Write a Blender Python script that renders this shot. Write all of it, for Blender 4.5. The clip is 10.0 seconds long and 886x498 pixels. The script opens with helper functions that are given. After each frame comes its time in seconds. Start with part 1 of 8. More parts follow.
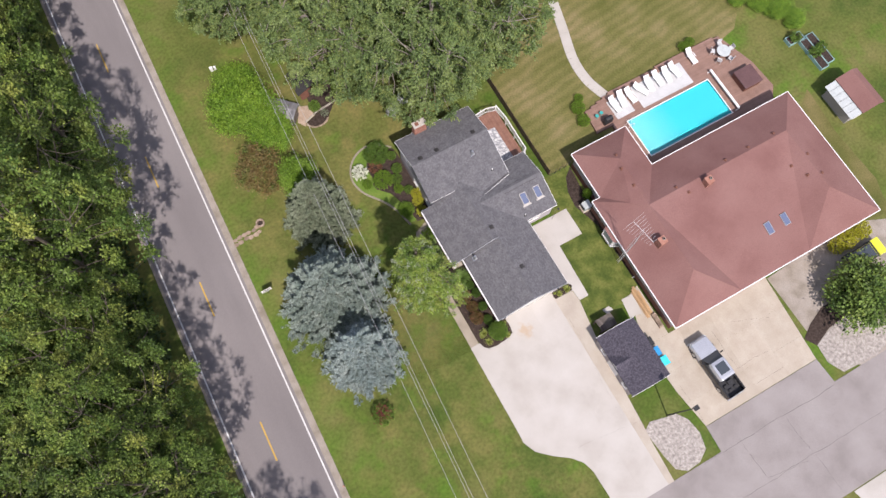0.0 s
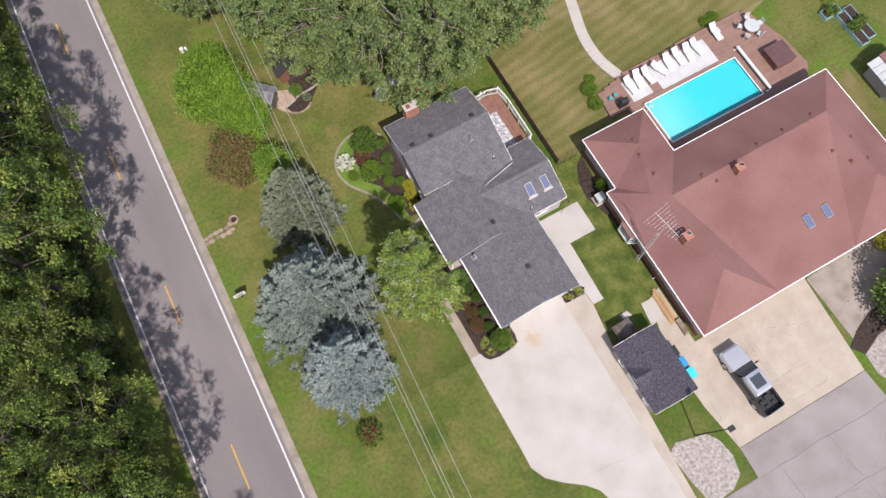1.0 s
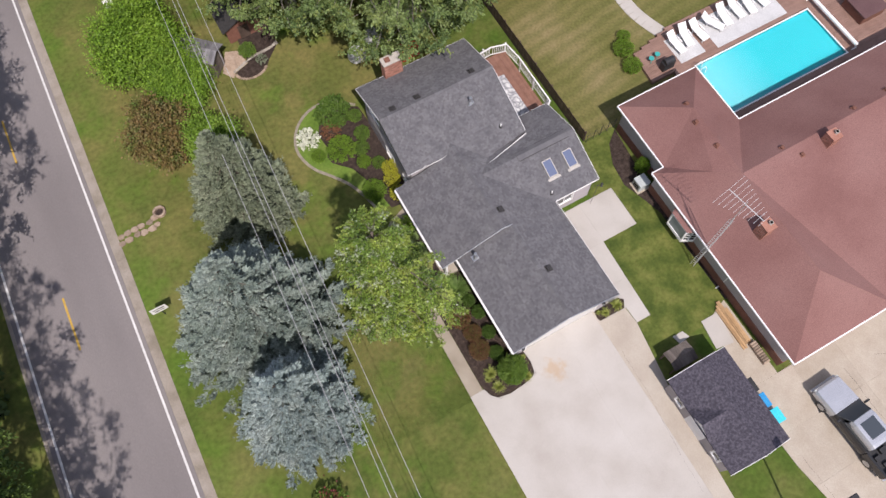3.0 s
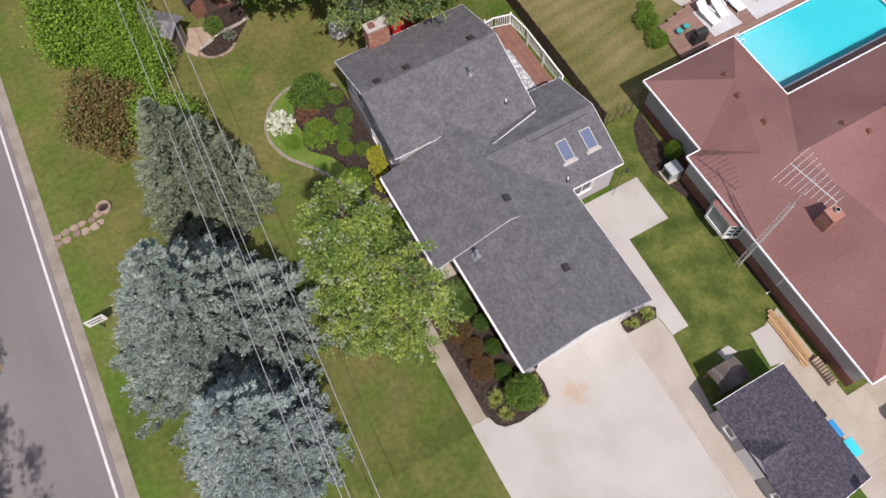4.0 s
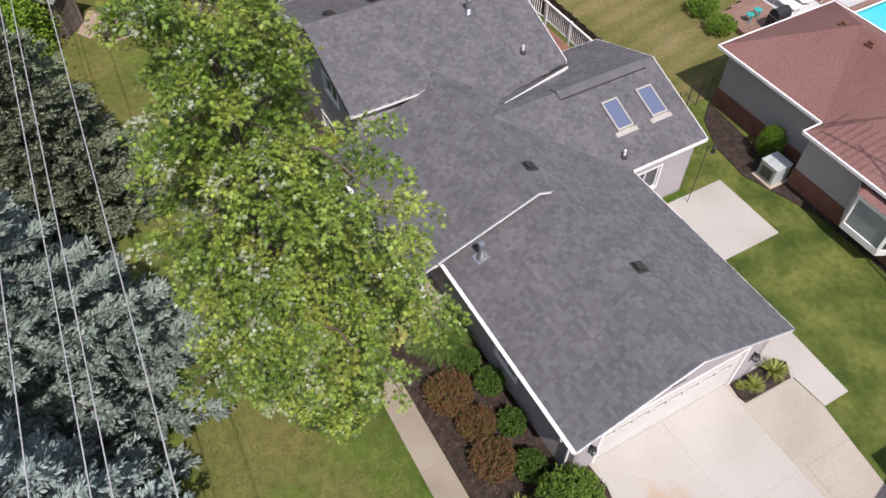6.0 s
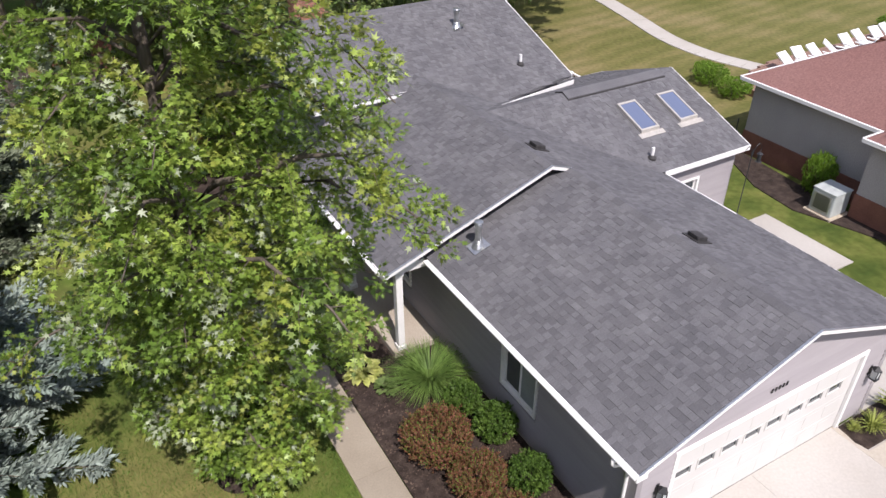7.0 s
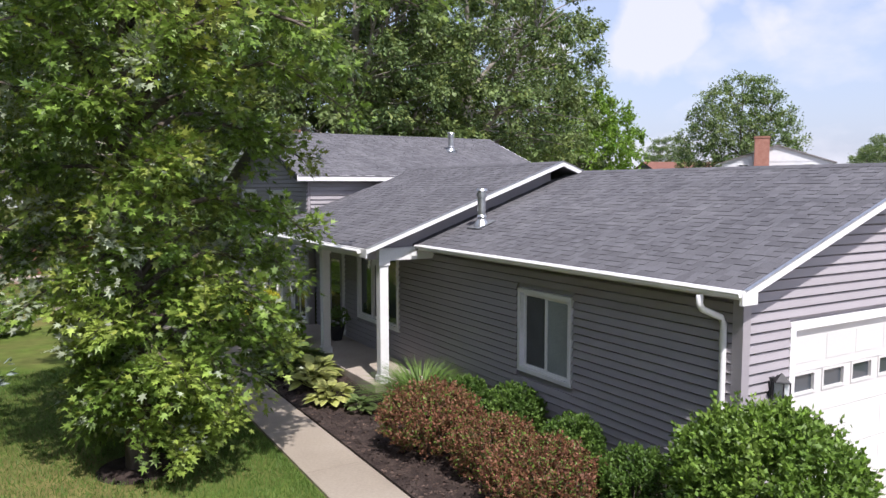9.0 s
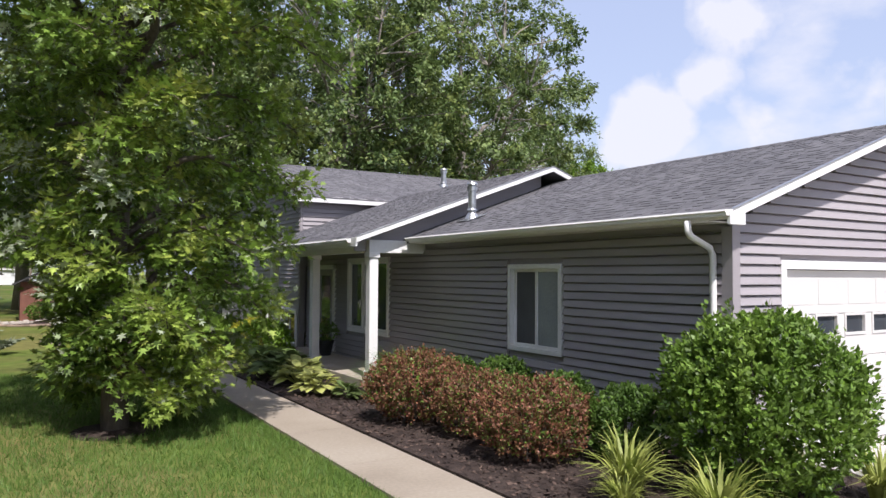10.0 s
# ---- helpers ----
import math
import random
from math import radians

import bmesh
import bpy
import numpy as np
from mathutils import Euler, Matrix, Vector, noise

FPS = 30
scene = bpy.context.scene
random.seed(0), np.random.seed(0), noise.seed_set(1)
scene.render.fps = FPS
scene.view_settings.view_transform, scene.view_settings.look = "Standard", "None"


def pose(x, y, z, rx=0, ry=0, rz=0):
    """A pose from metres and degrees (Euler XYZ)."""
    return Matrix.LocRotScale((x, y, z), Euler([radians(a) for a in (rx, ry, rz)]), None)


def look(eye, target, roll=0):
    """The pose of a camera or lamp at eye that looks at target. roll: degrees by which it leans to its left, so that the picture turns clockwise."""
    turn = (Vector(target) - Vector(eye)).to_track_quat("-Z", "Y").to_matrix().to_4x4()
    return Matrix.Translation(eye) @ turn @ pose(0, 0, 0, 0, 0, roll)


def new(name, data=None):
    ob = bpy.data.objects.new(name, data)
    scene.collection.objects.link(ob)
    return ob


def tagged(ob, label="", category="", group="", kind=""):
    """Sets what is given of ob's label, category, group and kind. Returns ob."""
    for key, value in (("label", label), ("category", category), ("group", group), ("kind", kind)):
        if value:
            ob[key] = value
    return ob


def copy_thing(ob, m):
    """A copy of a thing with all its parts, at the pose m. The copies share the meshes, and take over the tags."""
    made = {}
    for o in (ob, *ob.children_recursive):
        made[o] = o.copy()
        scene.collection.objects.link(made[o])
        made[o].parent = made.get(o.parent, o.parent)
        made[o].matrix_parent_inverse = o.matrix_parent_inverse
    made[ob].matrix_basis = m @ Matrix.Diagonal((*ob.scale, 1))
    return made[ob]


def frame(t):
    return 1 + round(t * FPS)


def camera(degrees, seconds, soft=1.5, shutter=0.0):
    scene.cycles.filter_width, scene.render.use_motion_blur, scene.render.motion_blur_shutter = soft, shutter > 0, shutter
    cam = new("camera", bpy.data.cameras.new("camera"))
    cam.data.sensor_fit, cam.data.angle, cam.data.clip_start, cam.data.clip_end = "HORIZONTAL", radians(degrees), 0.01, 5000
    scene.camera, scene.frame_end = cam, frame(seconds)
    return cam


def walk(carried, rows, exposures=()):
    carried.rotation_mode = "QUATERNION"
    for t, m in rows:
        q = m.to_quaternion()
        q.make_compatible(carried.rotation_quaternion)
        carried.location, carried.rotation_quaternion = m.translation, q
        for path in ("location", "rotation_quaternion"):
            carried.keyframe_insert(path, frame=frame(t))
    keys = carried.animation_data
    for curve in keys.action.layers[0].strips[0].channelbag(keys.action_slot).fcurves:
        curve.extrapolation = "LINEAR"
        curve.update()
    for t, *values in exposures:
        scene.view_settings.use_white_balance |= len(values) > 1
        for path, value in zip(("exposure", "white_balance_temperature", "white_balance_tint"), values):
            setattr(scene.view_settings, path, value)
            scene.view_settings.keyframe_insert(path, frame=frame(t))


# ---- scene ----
cam = camera(62.7, 10.0)
PATH = [
    (0, (-12.483, -9.837, 69.781), (-12.172, -9.318, 67.874), 1.9),
    (0.5, (-11.482, -9.43, 65.767), (-11.178, -8.898, 63.864), 0.6),
    (1, (-10.693, -8.962, 61.718), (-10.39, -8.414, 59.819), -0.3),
    (1.5, (-10.034, -8.379, 57.693), (-9.728, -7.816, 55.798), -0.8),
    (2, (-9.475, -8.096, 53.805), (-9.164, -7.506, 51.92), -1.4),
    (2.5, (-9.115, -7.641, 49.686), (-8.789, -7.025, 47.812), -1.3),
    (4, (-7.657, -6.484, 37.507), (-7.288, -5.757, 35.681), -2.5),
    (4.5, (-7.526, -5.857, 33.561), (-7.121, -5.081, 31.763), -2.1),
    (5, (-7.341, -5.54, 29.369), (-6.878, -4.681, 27.623), -1.6),
    (5.2, (-7.022, -5.474, 27.955), (-6.549, -4.584, 26.228), -1.8),
    (6.3, (-7.047, -5.291, 17.635), (-6.37, -4.095, 16.182), 0.2),
    (6.5, (-6.986, -5.263, 16.29), (-6.271, -4.01, 14.906), -0.2),
    (7, (-6.774, -5.278, 12.099), (-5.95, -3.838, 10.983), -0.2),
    (7.5, (-6.694, -5.202, 8.296), (-5.781, -3.594, 7.533), -0.5),
    (8, (-6.68, -5.129, 6.722), (-5.729, -3.467, 6.147), -0.2),
    (8.5, (-6.696, -5.096, 5.197), (-5.712, -3.394, 4.828), -0.1),
    (9, (-6.765, -5.068, 3.83), (-5.753, -3.351, 3.656), -0.1),
    (9.5, (-6.792, -5.12, 2.827), (-5.769, -3.402, 2.797), -0.1),
    (10, (-6.706, -5.129, 2.064), (-5.679, -3.414, 2.137), 0.3),
]
walk(cam, [(t, look(eye, target, roll)) for t, eye, target, roll in PATH],
     [(0.0, 0.1, 6500, 17), (2.5, -0.03, 6500, 17), (4.5, -0.14, 6500, 17), (6.5, 0.07, 6450, 16), (7.5, 0.26, 6250, 17), (8.5, 0.33, 6100, 17), (10.0, 0.36, 6250, 16)])

# ---- light ----
SUN_AZ, SUN_EL = radians(190.0), radians(55.5)   # the sun stands over -y, a little to -x
sun_dir = Vector((math.sin(SUN_AZ) * math.cos(SUN_EL), math.cos(SUN_AZ) * math.cos(SUN_EL), math.sin(SUN_EL)))
sun = new("sun", bpy.data.lights.new("sun", "SUN"))
sun.data.energy, sun.data.angle, sun.data.color = 4.7, radians(0.6), (1.0, 0.95, 0.88)
sun.matrix_world = look(sun_dir * 60, (0, 0, 0))
world = bpy.data.worlds.new("sky")
scene.world = world
world.use_nodes = True
wn, wl = world.node_tree.nodes, world.node_tree.links
wn.clear()
w_out, w_bg, w_sky = wn.new("ShaderNodeOutputWorld"), wn.new("ShaderNodeBackground"), wn.new("ShaderNodeTexSky")
w_sky.sky_type, w_sky.sun_disc = "NISHITA", False
w_sky.sun_elevation, w_sky.sun_rotation = SUN_EL, SUN_AZ
w_sky.air_density, w_sky.dust_density, w_sky.ozone_density = 1.2, 2.0, 1.2
w_co, w_map = wn.new("ShaderNodeTexCoord"), wn.new("ShaderNodeMapping")
w_map.inputs["Scale"].default_value = (1.0, 1.0, 1.9)
w_map.inputs["Location"].default_value = (1.3, 0.4, 0.9)
w_n, w_r, w_mix = wn.new("ShaderNodeTexNoise"), wn.new("ShaderNodeValToRGB"), wn.new("ShaderNodeMix")
w_n.inputs["Scale"].default_value, w_n.inputs["Detail"].default_value, w_n.inputs["Roughness"].default_value = 2.6, 8.0, 0.52
w_r.color_ramp.elements[0].position, w_r.color_ramp.elements[1].position = 0.63, 0.74
w_mix.data_type = "RGBA"
wl.new(w_co.outputs["Generated"], w_map.inputs["Vector"])
wl.new(w_map.outputs["Vector"], w_n.inputs["Vector"])
wl.new(w_n.outputs["Fac"], w_r.inputs["Fac"])
# heads of cumulus: direction and size
CLOUDS = ((0.715, 0.672, 0.185, 0.065), (0.752, 0.612, 0.242, 0.034), (0.792, 0.578, 0.195, 0.040), (0.757, 0.572, 0.316, 0.035), (0.862, 0.465, 0.215, 0.035), (0.60, 0.78, 0.17, 0.05))
w_fac = w_r.outputs["Color"]
w_n2 = wn.new("ShaderNodeTexNoise")
w_n2.inputs["Scale"].default_value, w_n2.inputs["Detail"].default_value, w_n2.inputs["Roughness"].default_value = 11.0, 6.0, 0.5
wl.new(w_co.outputs["Generated"], w_n2.inputs["Vector"])
for cx, cy, cz, size in CLOUDS:
    w_d, w_k, w_e, w_x = wn.new("ShaderNodeVectorMath"), wn.new("ShaderNodeMath"), wn.new("ShaderNodeMapRange"), wn.new("ShaderNodeMath")
    w_d.operation, w_d.inputs[1].default_value = "DISTANCE", (cx, cy, cz)
    wl.new(w_co.outputs["Generated"], w_d.inputs[0])
    w_k.operation, w_k.inputs[1].default_value = "MULTIPLY_ADD", 0.19
    wl.new(w_n2.outputs["Fac"], w_k.inputs[0])
    wl.new(w_d.outputs["Value"], w_k.inputs[2])
    w_e.inputs["From Min"].default_value, w_e.inputs["From Max"].default_value = size + 0.075, size + 0.105
    w_e.inputs["To Min"].default_value, w_e.inputs["To Max"].default_value = 0.85, 0.0
    wl.new(w_k.outputs["Value"], w_e.inputs["Value"])
    w_x.operation = "MAXIMUM"
    wl.new(w_fac, w_x.inputs[0])
    wl.new(w_e.outputs["Result"], w_x.inputs[1])
    w_fac = w_x.outputs["Value"]
wl.new(w_fac, w_mix.inputs["Factor"])
w_haze = wn.new("ShaderNodeMix")
w_haze.data_type = "RGBA"
w_haze.inputs["Factor"].default_value = 0.6
w_haze.inputs["B"].default_value = (3.45, 3.8, 4.95, 1)
wl.new(w_sky.outputs["Color"], w_haze.inputs["A"])
wl.new(w_haze.outputs["Result"], w_mix.inputs["A"])
w_mix.inputs["B"].default_value = (4.85, 4.9, 5.1, 1)
wl.new(w_mix.outputs["Result"], w_bg.inputs["Color"])
w_bg.inputs["Strength"].default_value = 0.148
wl.new(w_bg.outputs["Background"], w_out.inputs["Surface"])
scene.view_settings.exposure = 0.0


# ---- materials ----
def mat(name, colours, scale=4.0, fine=40.0, rough=0.8, bump=0.2, metal=0.0, island=0.0, rand=0.0, detail=6.0, spec=0.4,
        stretch=(1, 1, 1), bump_dist=0.01, leaf=0.0, var=0.22):
    """Colours blend over coarse noise; fine noise darkens and lifts them; island and rand vary pieces."""
    m = bpy.data.materials.new(name)
    m.use_nodes = True
    n, l = m.node_tree.nodes, m.node_tree.links
    b = n["Principled BSDF"]
    tc, mp = n.new("ShaderNodeTexCoord"), n.new("ShaderNodeMapping")
    mp.inputs["Scale"].default_value = stretch
    l.new(tc.outputs["Object"], mp.inputs["Vector"])
    big, small, ramp = n.new("ShaderNodeTexNoise"), n.new("ShaderNodeTexNoise"), n.new("ShaderNodeValToRGB")
    big.inputs["Scale"].default_value, big.inputs["Detail"].default_value = scale, detail
    small.inputs["Scale"].default_value, small.inputs["Detail"].default_value = fine, 4.0
    l.new(mp.outputs["Vector"], big.inputs["Vector"])
    l.new(mp.outputs["Vector"], small.inputs["Vector"])
    els = ramp.color_ramp.elements
    while len(els) < len(colours):
        els.new(0.5)
    for i, c in enumerate(colours):
        els[i].position = 0.3 + 0.4 * i / max(1, len(colours) - 1)
        els[i].color = (*c, 1)
    l.new(big.outputs["Fac"], ramp.inputs["Fac"])
    hsv = n.new("ShaderNodeHueSaturation")
    l.new(ramp.outputs["Color"], hsv.inputs["Color"])
    val = n.new("ShaderNodeMapRange")
    val.inputs["From Min"].default_value, val.inputs["From Max"].default_value = 0.25, 0.75
    val.inputs["To Min"].default_value, val.inputs["To Max"].default_value = 1 - var, 1 + var
    l.new(small.outputs["Fac"], val.inputs["Value"])
    last = val.outputs["Result"]
    for k, src in ((island, island and n.new("ShaderNodeNewGeometry").outputs["Random Per Island"]), (rand, rand and n.new("ShaderNodeObjectInfo").outputs["Random"])):
        if not k:
            continue
        r2, mul = n.new("ShaderNodeMapRange"), n.new("ShaderNodeMath")
        r2.inputs["To Min"].default_value, r2.inputs["To Max"].default_value = 1 - k, 1 + k
        l.new(src, r2.inputs["Value"])
        mul.operation = "MULTIPLY"
        l.new(last, mul.inputs[0])
        l.new(r2.outputs["Result"], mul.inputs[1])
        last = mul.outputs["Value"]
    l.new(last, hsv.inputs["Value"])
    l.new(hsv.outputs["Color"], b.inputs["Base Color"])
    b.inputs["Roughness"].default_value, b.inputs["Metallic"].default_value = rough, metal
    b.inputs["Specular IOR Level"].default_value = spec
    if bump:
        bp = n.new("ShaderNodeBump")
        bp.inputs["Strength"].default_value, bp.inputs["Distance"].default_value = bump, bump_dist
        l.new(small.outputs["Fac"], bp.inputs["Height"])
        l.new(bp.outputs["Normal"], b.inputs["Normal"])
    if leaf:
        tr, mx = n.new("ShaderNodeBsdfTranslucent"), n.new("ShaderNodeMixShader")
        l.new(hsv.outputs["Color"], tr.inputs["Color"])
        mx.inputs["Fac"].default_value = leaf
        l.new(b.outputs["BSDF"], mx.inputs[1])
        l.new(tr.outputs["BSDF"], mx.inputs[2])
        l.new(mx.outputs["Shader"], n["Material Output"].inputs["Surface"])
    return m


def glass_mat(name, tint=(0.05, 0.06, 0.07), rough=0.04):
    m = bpy.data.materials.new(name)
    m.use_nodes = True
    b = m.node_tree.nodes["Principled BSDF"]
    b.inputs["Base Color"].default_value = (*tint, 1)
    b.inputs["Roughness"].default_value, b.inputs["Specular IOR Level"].default_value = rough, 0.8
    return m


GRASS = mat("lawn", [(0.047, 0.082, 0.016), (0.094, 0.117, 0.028), (0.165, 0.152, 0.058)], 0.13, 3.2, 0.95, 0.6, spec=0.1, bump_dist=0.04, detail=12, var=0.24)
# the lawn is drier towards the back, with a few lush spots
gt = GRASS.node_tree
g_ramp, g_hsv = [q for q in gt.nodes if q.type == "VALTORGB"][0], [q for q in gt.nodes if q.type == "HUE_SAT"][0]
g_co, g_sep, g_y = gt.nodes.new("ShaderNodeTexCoord"), gt.nodes.new("ShaderNodeSeparateXYZ"), gt.nodes.new("ShaderNodeMapRange")
gt.links.new(g_co.outputs["Object"], g_sep.inputs[0])
gt.links.new(g_sep.outputs["Y"], g_y.inputs["Value"])
g_y.inputs["From Min"].default_value, g_y.inputs["From Max"].default_value = 6.0, 20.0
g_y.inputs["To Min"].default_value, g_y.inputs["To Max"].default_value = 0.0, 0.2
last_c = g_ramp.outputs["Color"]
for sc, lo, hi, amount, colour in ((0.34, 0.44, 0.64, 0.50, (0.200, 0.168, 0.062)), (0.22, 0.52, 0.66, 0.70, (0.080, 0.160, 0.018))):
    nz, rg, mx = gt.nodes.new("ShaderNodeTexNoise"), gt.nodes.new("ShaderNodeMapRange"), gt.nodes.new("ShaderNodeMix")
    nz.inputs["Scale"].default_value, nz.inputs["Detail"].default_value, nz.inputs["Roughness"].default_value = sc, 12.0, 0.62
    nz.noise_dimensions = "3D"
    gt.links.new(g_co.outputs["Object"], nz.inputs["Vector"])
    gt.links.new(nz.outputs["Fac"], rg.inputs["Value"])
    rg.inputs["From Min"].default_value, rg.inputs["From Max"].default_value, rg.inputs["To Max"].default_value = lo, hi, amount
    fac = rg.outputs["Result"]
    if lo < 0.5:
        g_far, g_mul = gt.nodes.new("ShaderNodeMapRange"), gt.nodes.new("ShaderNodeMath")
        g_far.inputs["From Min"].default_value, g_far.inputs["From Max"].default_value = 36.0, 48.0
        g_far.inputs["To Min"].default_value, g_far.inputs["To Max"].default_value = 1.0, 0.1
        gt.links.new(g_sep.outputs["Y"], g_far.inputs["Value"])
        g_side, g_mul2 = gt.nodes.new("ShaderNodeMapRange"), gt.nodes.new("ShaderNodeMath")
        g_side.inputs["From Min"].default_value, g_side.inputs["From Max"].default_value = 6.0, 9.0
        g_side.inputs["To Min"].default_value, g_side.inputs["To Max"].default_value = 1.0, 0.45
        gt.links.new(g_sep.outputs["X"], g_side.inputs["Value"])
        g_mul2.operation = "MULTIPLY"
        gt.links.new(g_far.outputs["Result"], g_mul2.inputs[0])
        gt.links.new(g_side.outputs["Result"], g_mul2.inputs[1])
        ad = gt.nodes.new("ShaderNodeMath")
        ad.operation, ad.use_clamp = "ADD", True
        gt.links.new(fac, ad.inputs[0])
        gt.links.new(g_y.outputs["Result"], ad.inputs[1])
        g_mul.operation = "MULTIPLY"
        gt.links.new(ad.outputs["Value"], g_mul.inputs[0])
        gt.links.new(g_mul2.outputs["Value"], g_mul.inputs[1])
        fac = g_mul.outputs["Value"]
    mx.data_type = "RGBA"
    gt.links.new(fac, mx.inputs["Factor"])
    gt.links.new(last_c, mx.inputs["A"])
    mx.inputs["B"].default_value = (*colour, 1)
    last_c = mx.outputs["Result"]
# damp, deeper green ground between the two houses and along the road
for axis, pts_, colour, amount in (("X", ((7.5, 0.0), (9.5, 1.0), (13.4, 1.0), (14.4, 0.0)), (0.052, 0.100, 0.014), 0.75), ("X", ((-22.5, 0.0), (-20.0, 1.0), (-17.0, 0.6), (-14.5, 0.0)), (0.085, 0.150, 0.022), 0.6)):
    nz, cv_, mr, mu, mx = (gt.nodes.new(q) for q in ("ShaderNodeTexNoise", "ShaderNodeFloatCurve", "ShaderNodeMapRange", "ShaderNodeMath", "ShaderNodeMix"))
    lo_, hi_ = pts_[0][0], pts_[3][0]
    mr.inputs["From Min"].default_value, mr.inputs["From Max"].default_value = lo_, hi_
    gt.links.new(g_sep.outputs[axis], mr.inputs["Value"])
    cm_ = cv_.mapping.curves[0]
    cm_.points[0].location, cm_.points[1].location = (0.0, 0.0), (1.0, 0.0)
    for px_, py_ in pts_[1:3]:
        cm_.points.new((px_ - lo_) / (hi_ - lo_), py_)
    cv_.mapping.update()
    gt.links.new(mr.outputs["Result"], cv_.inputs["Value"])
    nz.inputs["Scale"].default_value, nz.inputs["Detail"].default_value = 0.45, 8.0
    gt.links.new(g_co.outputs["Object"], nz.inputs["Vector"])
    nr_ = gt.nodes.new("ShaderNodeMapRange")
    nr_.inputs["From Min"].default_value, nr_.inputs["From Max"].default_value, nr_.inputs["To Max"].default_value = 0.30, 0.62, amount
    gt.links.new(nz.outputs["Fac"], nr_.inputs["Value"])
    mu.operation = "MULTIPLY"
    gt.links.new(nr_.outputs["Result"], mu.inputs[0])
    gt.links.new(cv_.outputs["Value"], mu.inputs[1])
    mx.data_type = "RGBA"
    gt.links.new(mu.outputs["Value"], mx.inputs["Factor"])
    gt.links.new(last_c, mx.inputs["A"])
    mx.inputs["B"].default_value = (*colour, 1)
    last_c = mx.outputs["Result"]
gt.links.new(last_c, g_hsv.inputs["Color"])
LUSH = mat("lush_lawn", [(0.085, 0.150, 0.024), (0.120, 0.190, 0.034), (0.160, 0.210, 0.048)], 0.5, 5.0, 0.95, 0.6, spec=0.1, bump_dist=0.04, detail=9)
DRY = mat("dry_lawn", [(0.085, 0.095, 0.026), (0.125, 0.120, 0.040), (0.18, 0.150, 0.065)], 0.3, 7.0, 0.95, 0.5, spec=0.1, bump_dist=0.04, detail=10)
ASPHALT = mat("asphalt", [(0.170, 0.152, 0.152), (0.202, 0.182, 0.181), (0.235, 0.212, 0.208)], 0.25, 30, 0.9, 0.3, stretch=(1, 0.2, 1), var=0.12)
STREET = mat("street_asphalt", [(0.22, 0.195, 0.185), (0.265, 0.238, 0.228), (0.295, 0.268, 0.256)], 0.35, 25, 0.9, 0.3)
CONC = mat("concrete", [(0.38, 0.35, 0.31), (0.44, 0.41, 0.375), (0.47, 0.443, 0.41)], 0.35, 18, 0.85, 0.1, detail=9, var=0.07)
CONC2 = mat("old_concrete", [(0.38, 0.31, 0.23), (0.46, 0.39, 0.30), (0.50, 0.44, 0.36)], 0.4, 14, 0.88, 0.2, detail=10)
WALKC = mat("path_concrete", [(0.33, 0.28, 0.225), (0.40, 0.345, 0.285), (0.44, 0.39, 0.33)], 0.7, 25, 0.9, 0.2, detail=9, var=0.1)
GRAVEL = mat("gravel", [(0.22, 0.195, 0.175), (0.34, 0.305, 0.275), (0.46, 0.42, 0.38)], 3.5, 18, 0.95, 0.8, bump_dist=0.04, var=0.35)
SHOULDER = mat("gravel_shoulder", [(0.22, 0.19, 0.15), (0.30, 0.26, 0.22), (0.34, 0.30, 0.26)], 0.8, 22, 0.95, 0.6, bump_dist=0.03)
MULCH = mat("bark_mulch", [(0.022, 0.014, 0.011), (0.045, 0.030, 0.024), (0.07, 0.05, 0.04)], 5, 45, 0.95, 1.0, bump_dist=0.03)
PAINT_W = mat("road_paint_white", [(0.55, 0.54, 0.53), (0.70, 0.69, 0.68)], 1.5, 20, 0.8, 0.1)
PAINT_Y = mat("road_paint_yellow", [(0.48, 0.30, 0.05), (0.58, 0.37, 0.07)], 1.5, 20, 0.8, 0.1)
SIDING = mat("grey_vinyl_siding", [(0.322, 0.298, 0.309), (0.347, 0.321, 0.333)], 1.2, 60, 0.55, 0.05, rand=0.04, stretch=(1, 1, 8), var=0.05)
WHITE = mat("white_trim", [(0.76, 0.75, 0.74), (0.83, 0.82, 0.81)], 2.0, 30, 0.5, 0.02, var=0.04)
DOORW = mat("white_garage_door", [(0.60, 0.585, 0.56), (0.65, 0.64, 0.62)], 0.8, 30, 0.45, 0.02, var=0.02)
SHING = mat("charcoal_shingle", [(0.108, 0.106, 0.114), (0.123, 0.120, 0.128), (0.139, 0.136, 0.143)], 1.3, 45, 0.92, 0.5, island=0.17, spec=0.25, detail=4, var=0.14)
SHING1 = mat("charcoal_shingle_piece", [(0.108, 0.106, 0.114), (0.123, 0.120, 0.128), (0.139, 0.136, 0.143)], 1.3, 45, 0.92, 0.5, rand=0.17, spec=0.25, detail=4, var=0.14)
SHINGS = mat("shed_shingle", [(0.036, 0.034, 0.044), (0.064, 0.058, 0.074), (0.105, 0.096, 0.118)], 7.0, 40, 0.92, 0.5, island=0.35, spec=0.25)
REDROOF = mat("red_shingle", [(0.185, 0.092, 0.082), (0.215, 0.112, 0.100), (0.235, 0.128, 0.115)], 0.25, 16, 0.92, 0.4, spec=0.25, island=0.12)
STUCCO = mat("taupe_siding", [(0.36, 0.338, 0.328), (0.40, 0.376, 0.364)], 1.0, 30, 0.8, 0.2)
